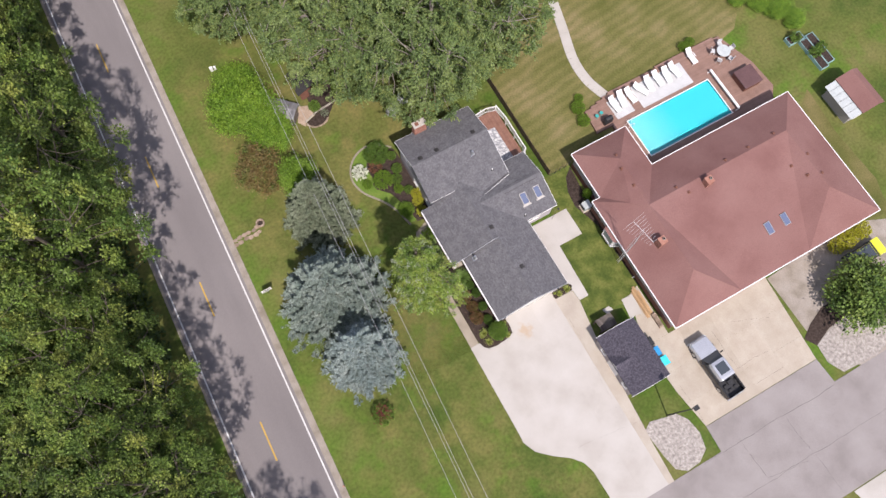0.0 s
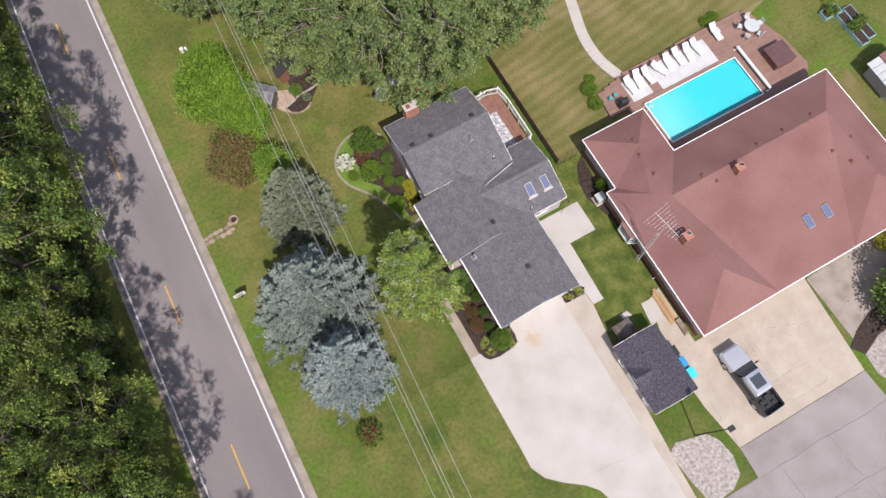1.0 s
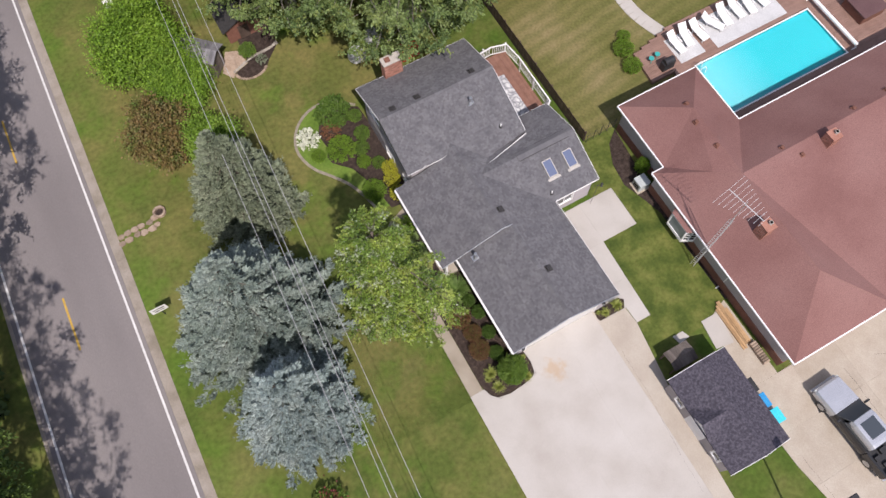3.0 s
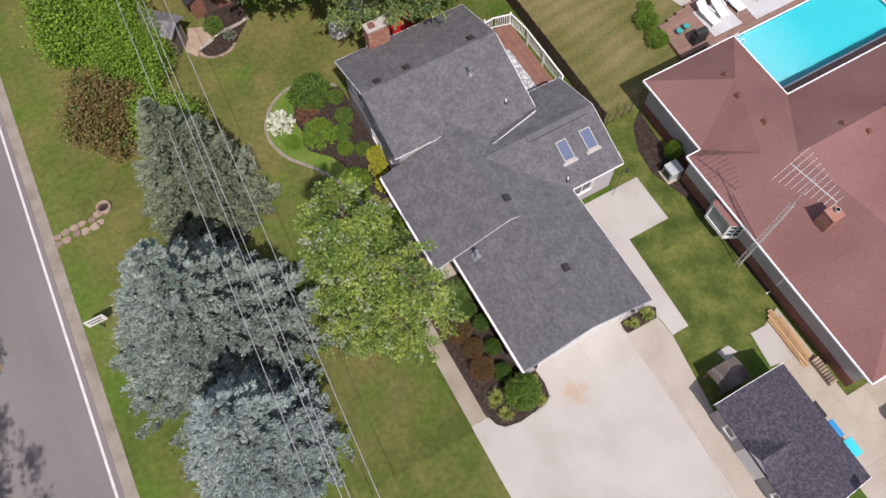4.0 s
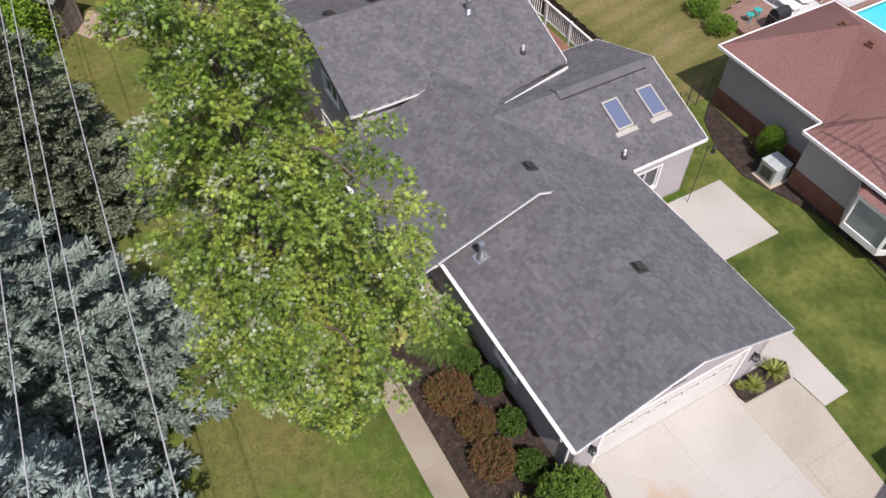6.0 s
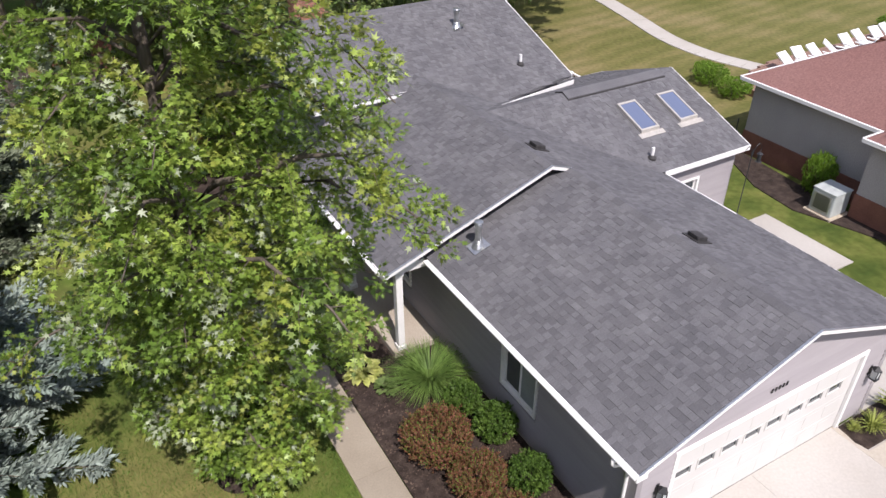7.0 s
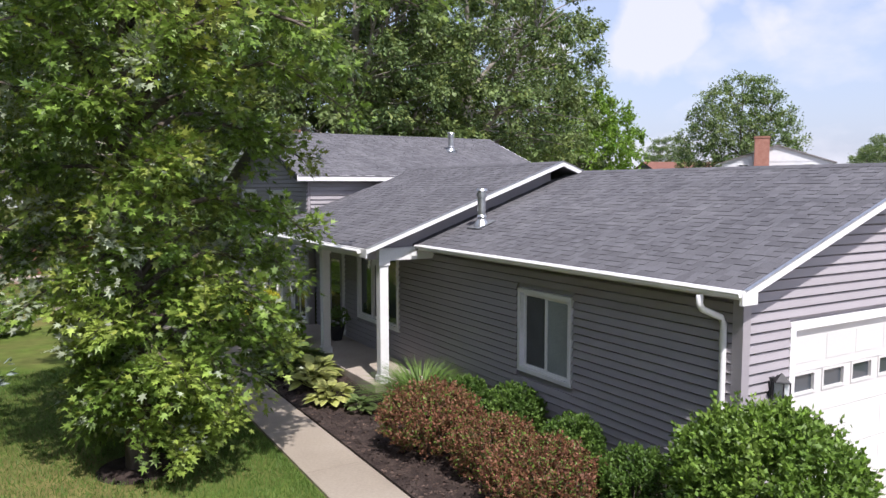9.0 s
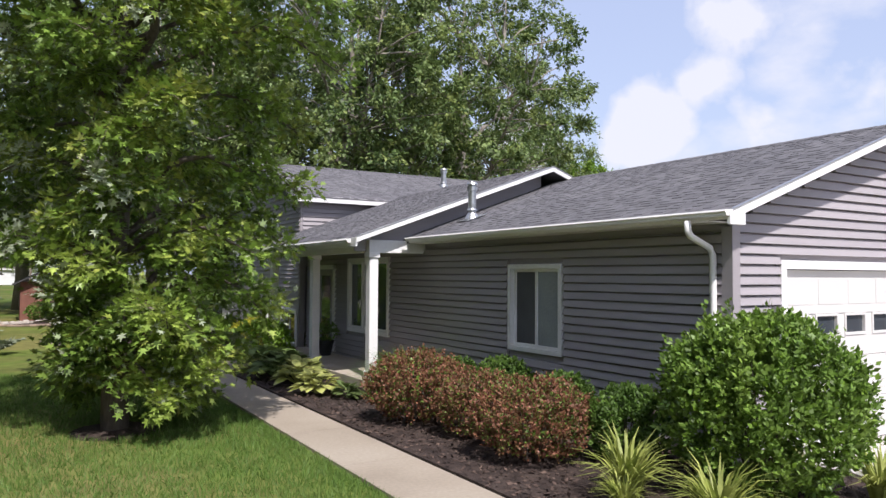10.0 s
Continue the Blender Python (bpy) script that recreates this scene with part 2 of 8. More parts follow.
BRICKM = mat("red_brown_brick", [(0.16, 0.07, 0.05), (0.22, 0.10, 0.07)], 2.0, 40, 0.9, 0.4, island=0.3)
CHIMB = mat("faded_red_brick", [(0.29, 0.13, 0.095), (0.38, 0.19, 0.14)], 2.0, 40, 0.9, 0.4, island=0.3)
MORTAR = mat("mortar", [(0.40, 0.36, 0.32), (0.48, 0.44, 0.40)], 3, 40, 0.95, 0.3)
GLASS = glass_mat("dark_window_glass")
GLASSL = glass_mat("skylight_glass", (0.12, 0.145, 0.23), 0.10)
# window screen; also colours the sheets that stand for unlit rooms
SCREEN_ROOM = mat("dark_screen_and_room_shade", [(0.085, 0.087, 0.094), (0.11, 0.112, 0.12)], 3, 200, 0.7, 0.1)
BLIND = mat("pale_blind", [(0.42, 0.45, 0.45), (0.50, 0.53, 0.52)], 2, 60, 0.6, 0.05)
# grey blind in the garage window, painted reflection in the neighbour's bay
GREYPANE = mat("grey_blind_and_reflection", [(0.25, 0.275, 0.28), (0.31, 0.335, 0.335)], 2, 60, 0.45, 0.05)
METAL = mat("galvanised_metal", [(0.42, 0.43, 0.44), (0.55, 0.56, 0.57)], 6, 40, 0.35, 0.05, metal=0.85)
DARK = mat("black_metal", [(0.018, 0.018, 0.02), (0.035, 0.035, 0.038)], 6, 50, 0.5, 0.1)
VENT = mat("dark_roof_vent", [(0.03, 0.028, 0.028), (0.05, 0.047, 0.047)], 6, 50, 0.7, 0.1)
DECKB = mat("brown_deck_board", [(0.20, 0.10, 0.07), (0.26, 0.135, 0.10)], 2, 20, 0.8, 0.2, rand=0.12, island=0.0)
WOOD = mat("weathered_fence_wood", [(0.055, 0.036, 0.028), (0.10, 0.068, 0.052)], 3, 30, 0.9, 0.4, rand=0.25)
POOLM = mat("turquoise_pool_liner", [(0.02, 0.37, 0.42), (0.03, 0.40, 0.45)], 0.3, 4, 0.5, 0.0, var=0.03)
# the floor is paler towards the shallow end
pt_ = POOLM.node_tree
p_h = [q for q in pt_.nodes if q.type == "HUE_SAT"][0]
p_r = [q for q in pt_.nodes if q.type == "VALTORGB"][0]
p_co, p_sep, p_x, p_mx = pt_.nodes.new("ShaderNodeTexCoord"), pt_.nodes.new("ShaderNodeSeparateXYZ"), pt_.nodes.new("ShaderNodeMapRange"), pt_.nodes.new("ShaderNodeMix")
pt_.links.new(p_co.outputs["Object"], p_sep.inputs[0])
pt_.links.new(p_sep.outputs["X"], p_x.inputs["Value"])
p_x.inputs["From Min"].default_value, p_x.inputs["From Max"].default_value = -4.6, -0.6
p_x.inputs["To Min"].default_value, p_x.inputs["To Max"].default_value = 0.75, 0.0
p_mx.data_type = "RGBA"
pt_.links.new(p_x.outputs["Result"], p_mx.inputs["Factor"])
pt_.links.new(p_r.outputs["Color"], p_mx.inputs["A"])
p_mx.inputs["B"].default_value = (0.20, 0.47, 0.52, 1)
pt_.links.new(p_mx.outputs["Result"], p_h.inputs["Color"])
BARK = mat("bark", [(0.09, 0.072, 0.058), (0.15, 0.125, 0.10)], 3, 22, 0.95, 1.0, stretch=(1, 1, 0.25), bump_dist=0.03)
BARKL = mat("pale_bark", [(0.22, 0.19, 0.16), (0.32, 0.29, 0.25)], 3, 22, 0.95, 0.8, stretch=(1, 1, 0.25), bump_dist=0.03)


# ---- building helpers ----
class Geo:
    """Vertices and faces of one mesh."""

    def __init__(self):
        self.v, self.f = [], []

    def poly(self, pts):
        k = len(self.v)
        self.v += [tuple(p) for p in pts]
        self.f.append(tuple(range(k, k + len(pts))))
        return self

    def hexa(self, p):
        """Eight corners: the four below, then the four above them."""
        k = len(self.v)
        self.v += [tuple(q) for q in p]
        self.f += [tuple(k + i for i in q) for q in ((3, 2, 1, 0), (4, 5, 6, 7), (0, 1, 5, 4), (1, 2, 6, 5), (2, 3, 7, 6), (3, 0, 4, 7))]
        return self

    def box(self, x0, y0, z0, x1, y1, z1):
        return self.hexa([(x0, y0, z0), (x1, y0, z0), (x1, y1, z0), (x0, y1, z0), (x0, y0, z1), (x1, y0, z1), (x1, y1, z1), (x0, y1, z1)])

    def prism(self, pts, z0, z1):
        """A flat outline, anticlockwise, drawn up from z0 to z1."""
        k, n = len(self.v), len(pts)
        self.v += [(p[0], p[1], z0) for p in pts] + [(p[0], p[1], z1) for p in pts]
        self.f.append(tuple(k + n - 1 - i for i in range(n)))
        self.f.append(tuple(k + n + i for i in range(n)))
        for i in range(n):
            j = (i + 1) % n
            self.f.append((k + i, k + j, k + n + j, k + n + i))
        return self

    def sheet(self, pts, down):
        """A sloping outline of points in space with a thickness below."""
        k, n = len(self.v), len(pts)
        self.v += [tuple(p) for p in pts] + [(p[0], p[1], p[2] - down) for p in pts]
        self.f.append(tuple(k + i for i in range(n)))
        self.f.append(tuple(k + 2 * n - 1 - i for i in range(n)))
        for i in range(n):
            j = (i + 1) % n
            self.f.append((k + j, k + i, k + n + i, k + n + j))
        return self

    def tube(self, pts, radii, sides=8, caps=True):
        """A round bar along points."""
        k = len(self.v)
        pts = [Vector(p) for p in pts]
        if not hasattr(radii, "__len__"):
            radii = [radii] * len(pts)
        for i, p in enumerate(pts):
            d = (pts[min(i + 1, len(pts) - 1)] - pts[max(i - 1, 0)])
            d = d.normalized() if d.length > 1e-6 else Vector((0, 0, 1))
            a = d.orthogonal().normalized() if abs(d.z) < 0.9 else (Vector((1, 0, 0)) - d * d.x).normalized()
            b = d.cross(a)
            for s in range(sides):
                w = 2 * math.pi * s / sides
                self.v.append(tuple(p + (a * math.cos(w) + b * math.sin(w)) * radii[i]))
        for i in range(len(pts) - 1):
            for s in range(sides):
                s2 = (s + 1) % sides
                self.f.append((k + i * sides + s, k + i * sides + s2, k + (i + 1) * sides + s2, k + (i + 1) * sides + s))
        if caps:
            self.f.append(tuple(k + sides - 1 - s for s in range(sides)))
            self.f.append(tuple(k + (len(pts) - 1) * sides + s for s in range(sides)))
        return self

    def lathe(self, prof, cx=0, cy=0, cz=0, sides=16):
        """A turned shape about z from (radius, z) pairs."""
        return self.tube([(cx, cy, cz + z) for r, z in prof], [max(r, 0.001) for r, z in prof], sides)


def make_mesh(name, geo, material, smooth=False):
    me = bpy.data.meshes.new(name)
    me.from_pydata(geo.v, [], geo.f)
    me.materials.append(material)
    if smooth:
        me.polygons.foreach_set("use_smooth", [True] * len(me.polygons))
    me.update()
    return me


def obj(name, geo, material, label="", category="", group="", kind="", smooth=False, bevel=0.0):
    """A top-level mesh."""
    ob = new(name, make_mesh(name, geo, material, smooth))
    if bevel:
        b = ob.modifiers.new("bevel", "BEVEL")
        b.width, b.segments, b.limit_method = bevel, 2, "ANGLE"
    return tagged(ob, label, category, group, kind)


def thing(name, loc, label, category, group="", kind=""):
    """An empty at the base of a thing that has parts."""
    ob = new(name)
    ob.location = loc
    ob.empty_display_size = 0.2
    return tagged(ob, label, category, group, kind)


def part(name, geo, material, parent, label="", smooth=False, bevel=0.0, kind=""):
    """A mesh part in its thing's own axes."""
    me = geo if isinstance(geo, bpy.types.Mesh) else make_mesh(name, geo, material, smooth)
    ob = new(name, me)
    ob.parent = parent
    if bevel:
        b = ob.modifiers.new("bevel", "BEVEL")
        b.width, b.segments, b.limit_method = bevel, 2, "ANGLE"
    return tagged(ob, label, kind=kind)


def inside(pts, x, y):
    c, n = False, len(pts)
    for i in range(n):
        (x0, y0), (x1, y1) = pts[i], pts[i - 1]
        if (y0 > y) != (y1 > y) and x < (x1 - x0) * (y - y0) / (y1 - y0) + x0:
            c = not c
    return c


def holes(u0, u1, w0, w1, openings):
    """Rectangles that fill u0..u1 by w0..w1 but for the openings (ua, ub, wa, wb)."""
    us = sorted({u0, u1, *[min(max(q, u0), u1) for o in openings for q in o[:2]]})
    out = []
    for a, b in zip(us, us[1:]):
        m = (a + b) / 2
        cuts = sorted((max(o[2], w0), min(o[3], w1)) for o in openings if o[0] < m < o[1])
        z = w0
        for c, d in cuts:
            if c > z:
                out.append((a, b, z, c))
            z = max(z, d)
        if z < w1:
            out.append((a, b, z, w1))
    return out


# ---- ground, road, paving ----
obj("ground", Geo().poly([(-2500, -2500, 0), (2500, -2500, 0), (2500, 2500, 0), (-2500, 2500, 0)]), GRASS,
    "mown green lawn with drier olive patches", "ground", kind="structure")


def road_x(y):
    return -24.36 + 0.029 * y


def strip(a, b, y0, y1, z, g=None, n=1):
    g = g or Geo()
    for i in range(n):
        ya, yb = y0 + (y1 - y0) * i / n, y0 + (y1 - y0) * (i + 1) / n
        g.hexa([(road_x(ya) + a, ya, 0.0), (road_x(ya) + b, ya, 0.0), (road_x(yb) + b, yb, 0.0), (road_x(yb) + a, yb, 0.0),
                (road_x(ya) + a, ya, z), (road_x(ya) + b, ya, z), (road_x(yb) + b, yb, z), (road_x(yb) + a, yb, z)])
    return g


obj("road_shoulder", strip(-3.75, 4.6, -150, 400, 0.015), SHOULDER, "pale gravel shoulder along the asphalt road", "road shoulder", kind="structure")
road = obj("road", strip(-3.5, 3.95, -150, 400, 0.04), ASPHALT, "worn grey two-lane asphalt road", "road", kind="structure")
for a, nm in ((3.55, "edge_line"), (-3.2, "edge_line")):
    part(nm, strip(a, a + 0.14, -150, 400, 0.046), PAINT_W, road, "worn white edge line")
for i in range(-5, 14):
    y0 = 2.6 + 15.2 * i
    part("centre_dash", strip(-0.06, 0.07, y0 - 3.9, y0, 0.047), PAINT_Y, road, "faded yellow centre dash")

obj("street", Geo().box(-20.0, -29.3, 0, 120, -20.6, 0.03), STREET, "wide grey side street of worn asphalt", "street", kind="structure")
obj("street_apron", Geo().prism([(11.9, -20.6), (25.2, -20.6), (25.0, -18.05), (12.0, -18.05)], 0, 0.034), STREET,
    "grey asphalt apron between street and drive", "pavement", kind="structure")

drive = tagged(new("driveway"), "broad pale concrete driveway of large slabs", "driveway", kind="structure")
DRIVE_OUT = [(-2.66, -0.92), (-3.66, -0.92), (-3.7, -9.6), (-3.75, -11.0), (-3.2, -12.2), (-2.0, -13.3), (-0.6, -14.3), (0.2, -15.2), (0.55, -16.3), (0.7, -20.6),
             (6.6, -20.6), (6.75, -16.8), (6.95, -14.2), (7.05, -12.6), (7.5, -6.2), (8.1, -2.0), (8.0, -0.84), (6.07, -0.79), (6.07, 0.12), (0.71, 0.12), (0.75, -0.18), (0.80, -0.83), (0.65, -1.51), (0.34, -1.75), (-0.46, -1.86), (-1.33, -1.94), (-2.18, -1.77), (-2.50, -1.43)]


def clip_poly(pts, axis, lo, hi):
    for v, sign in ((lo, 1), (hi, -1)):
        out = []
        for i in range(len(pts)):
            p, q = pts[i - 1], pts[i]
            a, b = sign * (p[axis] - v), sign * (q[axis] - v)
            if (a > 0) != (b > 0):
                t = a / (a - b)
                out.append((p[0] + t * (q[0] - p[0]), p[1] + t * (q[1] - p[1])))
            if b > 0:
                out.append(q)
        pts = out
        if not pts:
            break
    return pts


def slabs(parent, outline, xs, ys, z, material, joint=0.005, name="slab"):
    """Cuts an outline into slabs with recessed joints."""
    area = sum(p[0] * q[1] - q[0] * p[1] for p, q in zip(outline, outline[1:] + outline[:1]))
    pts = outline if area > 0 else outline[::-1]
    for x0, x1 in zip(xs, xs[1:]):
        for y0, y1 in zip(ys, ys[1:]):
            c = clip_poly(clip_poly(pts, 0, x0 + joint / 2, x1 - joint / 2), 1, y0 + joint / 2, y1 - joint / 2)
            if len(c) > 2:
                a = sum(p[0] * q[1] - q[0] * p[1] for p, q in zip(c, c[1:] + c[:1]))
                if a > 0.1:
                    part(name, Geo().prism(c, 0.0, z), material, parent)


CONCR = mat("concrete_slab", [(0.385, 0.352, 0.315), (0.44, 0.41, 0.375), (0.47, 0.443, 0.41)], 0.35, 18, 0.85, 0.1, detail=9, var=0.07)
nt = CONCR.node_tree
st_co, st_d, st_n = nt.nodes.new("ShaderNodeTexCoord"), nt.nodes.new("ShaderNodeVectorMath"), nt.nodes.new("ShaderNodeTexNoise")
st_d.operation = "DISTANCE"
st_d.inputs[1].default_value = (1.9, -2.0, 0.05)
st_n.inputs["Scale"].default_value, st_n.inputs["Detail"].default_value = 2.5, 6.0
st_a, st_r, st_m = nt.nodes.new("ShaderNodeMath"), nt.nodes.new("ShaderNodeValToRGB"), nt.nodes.new("ShaderNodeMix")
st_a.operation = "MULTIPLY_ADD"
st_a.inputs[1].default_value = 1.6
nt.links.new(st_co.outputs["Object"], st_d.inputs[0])
nt.links.new(st_co.outputs["Object"], st_n.inputs["Vector"])
nt.links.new(st_n.outputs["Fac"], st_a.inputs[0])
nt.links.new(st_d.outputs["Value"], st_a.inputs[2])
st_r.color_ramp.elements[0].position, st_r.color_ramp.elements[0].color = 0.62, (0.6, 0.6, 0.6, 1)
st_r.color_ramp.elements[1].position, st_r.color_ramp.elements[1].color = 1.0, (0, 0, 0, 1)
st_mul = nt.nodes.new("ShaderNodeMath")
st_mul.operation = "MULTIPLY"
st_mul.inputs[1].default_value = 0.60
nt.links.new(st_a.outputs["Value"], st_mul.inputs[0])
nt.links.new(st_mul.outputs["Value"], st_r.inputs["Fac"])
st_m.data_type = "RGBA"
st_h = [q for q in nt.nodes if q.type == "HUE_SAT"][0]
nt.links.new(st_r.outputs["Color"], st_m.inputs["Factor"])
nt.links.new(st_h.outputs["Color"], st_m.inputs["A"])
st_m.inputs["B"].default_value = (0.42, 0.29, 0.17, 1)
nt.links.new(st_m.outputs["Result"], nt.nodes["Principled BSDF"].inputs["Base Color"])
part("base_slab", Geo().prism(DRIVE_OUT, 0.0, 0.036), CONCR, drive)
slabs(drive, DRIVE_OUT, [-5, 0.85, 3.45, 5.95], [-21, -16.8, -13.2, -9.6, -6.3, -3.1, 0.2], 0.045, CONCR)
slabs(drive, DRIVE_OUT, [5.95, 9.0], [-21, -16.8, -13.2, -9.6, -6.3, -3.1, 0.2], 0.045,
      mat("tan_drive_slab", [(0.36, 0.310, 0.255), (0.41, 0.360, 0.300), (0.44, 0.395, 0.335)], 0.5, 16, 0.88, 0.15, detail=9, var=0.09))
side_walk = tagged(new("side_walk"), "pale concrete walk and patio slabs beside the garage", "walk", kind="structure")
slabs(side_walk, [(6.87, 0.0), (8.02, 0.0), (8.3, -0.3), (8.05, -0.85), (8.13, -2.0), (9.15, -2.0), (9.35, 3.75), (12.05, 3.75), (12.05, 6.85), (6.87, 6.85)], [6.8, 9.4, 12.1], [-2.1, 0.9, 3.75, 6.9], 0.045, CONCR)
path = tagged(new("front_path"), "narrow beige concrete path along the flower bed", "path", kind="structure")
slabs(path, [(-3.64, -0.91), (-2.76, -0.91), (-2.76, 10.4), (-1.2, 11.4), (-1.2, 12.6), (-2.6, 12.0), (-3.55, 10.6)], [-3.7, -1.1], [-1.0, 0.3, 2.1, 3.9, 5.7, 7.5, 9.3, 11.0, 12.7], 0.04,
      mat("path_slab", [(0.245, 0.206, 0.158), (0.300, 0.255, 0.198), (0.335, 0.290, 0.230)], 0.7, 25, 0.9, 0.2, detail=9, rand=0.06, var=0.1))
n_drive = tagged(new("neighbour_driveway"), "stained tan concrete driveway of old slabs", "driveway", kind="structure")
slabs(n_drive, [(12.0, -18.0), (25.0, -18.0), (25.6, -9.0), (13.9, -9.0), (13.9, -3.5), (12.6, -4.0), (11.2, -9), (11.4, -14)], [11, 15.0, 18.3, 21.8, 26], [-18.1, -15.5, -12.2, -9.0, -3.0], 0.04,
      mat("tan_slab", [(0.37, 0.315, 0.25), (0.40, 0.345, 0.28), (0.43, 0.378, 0.312)], 0.8, 14, 0.88, 0.15, detail=10, rand=0.05, var=0.1))
obj("gravel_patch", Geo().prism([(6.75, -15.6), (7.6, -15.1), (9.2, -15.5), (10.2, -15.7), (10.9, -16.7), (11.15, -18.2), (10.8, -19.7), (9.6, -20.4), (8.2, -20.5), (7.3, -19.8), (7.0, -18.3), (6.85, -16.9)], 0, 0.03), GRAVEL,
    "pale gravel patch beside the driveway", "gravel", kind="structure")
obj("dirt_drive", Geo().prism([(25.7, -9.2), (37, -8.6), (45, -12), (45, -20.6), (28.5, -20.6), (26.0, -18.6)], 0, 0.02), SHOULDER,
    "dusty grey gravel parking area", "gravel", kind="structure")
obj("round_bed", Geo().prism([(25.2, -15.9), (25.9, -17.0), (28.0, -16.2), (30.6, -16.0), (33.6, -17.6), (36.5, -16.5), (36.8, -13.4), (34.0, -12.8), (31.0, -14.2), (28.6, -14.2), (26.6, -15.0)], 0, 0.05), MULCH,
    "dark mulch crescent under the rounded tree", "flower bed", kind="structure")
obj("gravel_mound", Geo().prism([(25.95, -17.0), (25.8, -18.8), (26.6, -20.3), (30.5, -20.55), (33.4, -19.8), (33.6, -17.7), (30.6, -16.1), (28.0, -16.3)], 0, 0.045), GRAVEL,
    "pale gravel bed inside the mulch crescent", "gravel", kind="structure")
obj("opposite_drive", Geo().prism([(20.5, -29.4), (24.5, -45), (40, -45), (40, -29.4)], 0, 0.035), CONC, "pale concrete drive across the street", "driveway", kind="structure")
obj("front_bed", Geo().prism([(0.0, 0.0), (0.72, 0.0), (0.74, -0.18), (0.79, -0.83), (0.64, -1.5), (0.33, -1.74), (-0.46, -1.85), (-1.33, -1.93), (-2.17, -1.76), (-2.49, -1.42), (-2.65, -0.92), (-2.74, -0.6), (-2.74, 9.9), (-1.2, 11.0), (-1.2, 6.7), (0, 6.7)], 0, 0.06), MULCH,
    "dark bark mulch bed along the garage wall", "flower bed", kind="structure")
obj("back_bed", Geo().prism([(-0.1, 12.8), (-1.9, 13.0), (-2.3, 15.4), (-2.9, 17.0), (-3.95, 18.1), (-4.05, 18.7), (-3.7, 19.3), (-3.85, 20.6), (-3.2, 21.8), (-2.2, 22.4), (-0.3, 21.4), (-0.2, 20)], 0, 0.05), MULCH,
    "rounded mulch bed with shrubs beside the house", "flower bed", kind="structure")
obj("neighbour_bed", Geo().prism([(14.0, -3.5), (14.3, -3.5), (14.4, 5.6), (14.9, 10.6), (13.9, 9.8), (13.2, 8.3), (13.0, 6.6), (13.6, 4.8), (13.95, 3.6)], 0, 0.05), MULCH,
    "narrow dark mulch strip along the neighbouring house", "flower bed", kind="structure")

# ---- the house ----
house = thing("house", (0, 0, 0), "grey vinyl-sided split-level house with charcoal shingle roof", "house")
PIT = 0.36


def z_gw(x):   # garage, side towards the road
    return 2.75 + PIT * (x + 0.38)


def z_ge(x):   # garage, far side
    return z_gw(3.41) - PIT * (x - 3.41)


def z_m(x):    # porch side of the middle part
    return 2.73 + PIT * (x + 1.49)


def z_ws(y):   # wing, side towards the patio
    return 2.80 + 0.362 * (y - 6.95)


def z_wn(y):
    return z_ws(10.4) - 0.362 * (y - 10.4)


def z_bs(y):   # back part
    return 4.10 + 0.36 * (y - 12.7)


def z_bn(y):
    return z_bs(16.4) - 0.36 * (y - 16.4)


R0 = z_gw(3.41)
XM = 2.88
roof = thing("roof", (0, 0, 0), "charcoal asphalt shingle roof with white fascia", "")
del roof["label"]
roof.parent = house
SLOPES = {
    "garage_w": ([(-0.38, -0.3), (3.41, -0.3), (3.41, 6.9), (-0.38, 6.9)], lambda x, y: z_gw(x), "x"),
    "middle_w": ([(-1.49, 6.5), (XM, 6.5), (XM, 13.4), (2.33, 12.72), (-1.49, 12.8)], lambda x, y: z_m(x), "x"),
    "garage_e": ([(3.41, -0.3), (7.2, -0.3), (7.1, 6.95), (3.59, 10.4), (4.67, 11.48), (XM, 13.3), (XM, 6.5), (3.41, 6.5)], lambda x, y: z_ge(x), "-x"),
    "wing_s": ([(7.05, 6.95), (10.5, 6.95), (10.5, 10.4), (3.59, 10.4)], lambda x, y: z_ws(y), "y"),
    "wing_n": ([(3.59, 10.4), (10.5, 10.4), (10.5, 13.45), (7.0, 13.45), (4.67, 11.48)], lambda x, y: z_wn(y), "-y"),
    "back_s": ([(-0.55, 12.7), (2.33, 12.7), (XM, 13.3), (4.67, 11.48), (7.8, 11.95), (7.8, 16.4), (-0.55, 16.4)], lambda x, y: z_bs(y), "y"),
    "back_n": ([(-0.55, 16.4), (7.8, 16.4), (7.8, 20.1), (-0.55, 20.1)], lambda x, y: z_bn(y), "-y"),
}
for key, (pts, fz, way) in SLOPES.items():
    part("roof_deck", Geo().sheet([(x, y, fz(x, y)) for x, y in pts], 0.10), SHING, roof)


def board(p, q, w, h, name="fascia", material=None, parent=None, drop=0.0):
    """A straight board between two points, w wide and h high, its top at the points."""
    p, q = Vector(p), Vector(q)
    d = (q - p)
    s = Vector((d.y, -d.x, 0)).normalized() * (w / 2)
    up = Vector((0, 0, 1))
    c = []
    for dz in (-h, 0):
        c += [p - s + up * (dz - drop), p + s + up * (dz - drop), q + s + up * (dz - drop), q - s + up * (dz - drop)]
    return part(name, Geo().hexa(c), material or WHITE, parent or house, bevel=0.004)


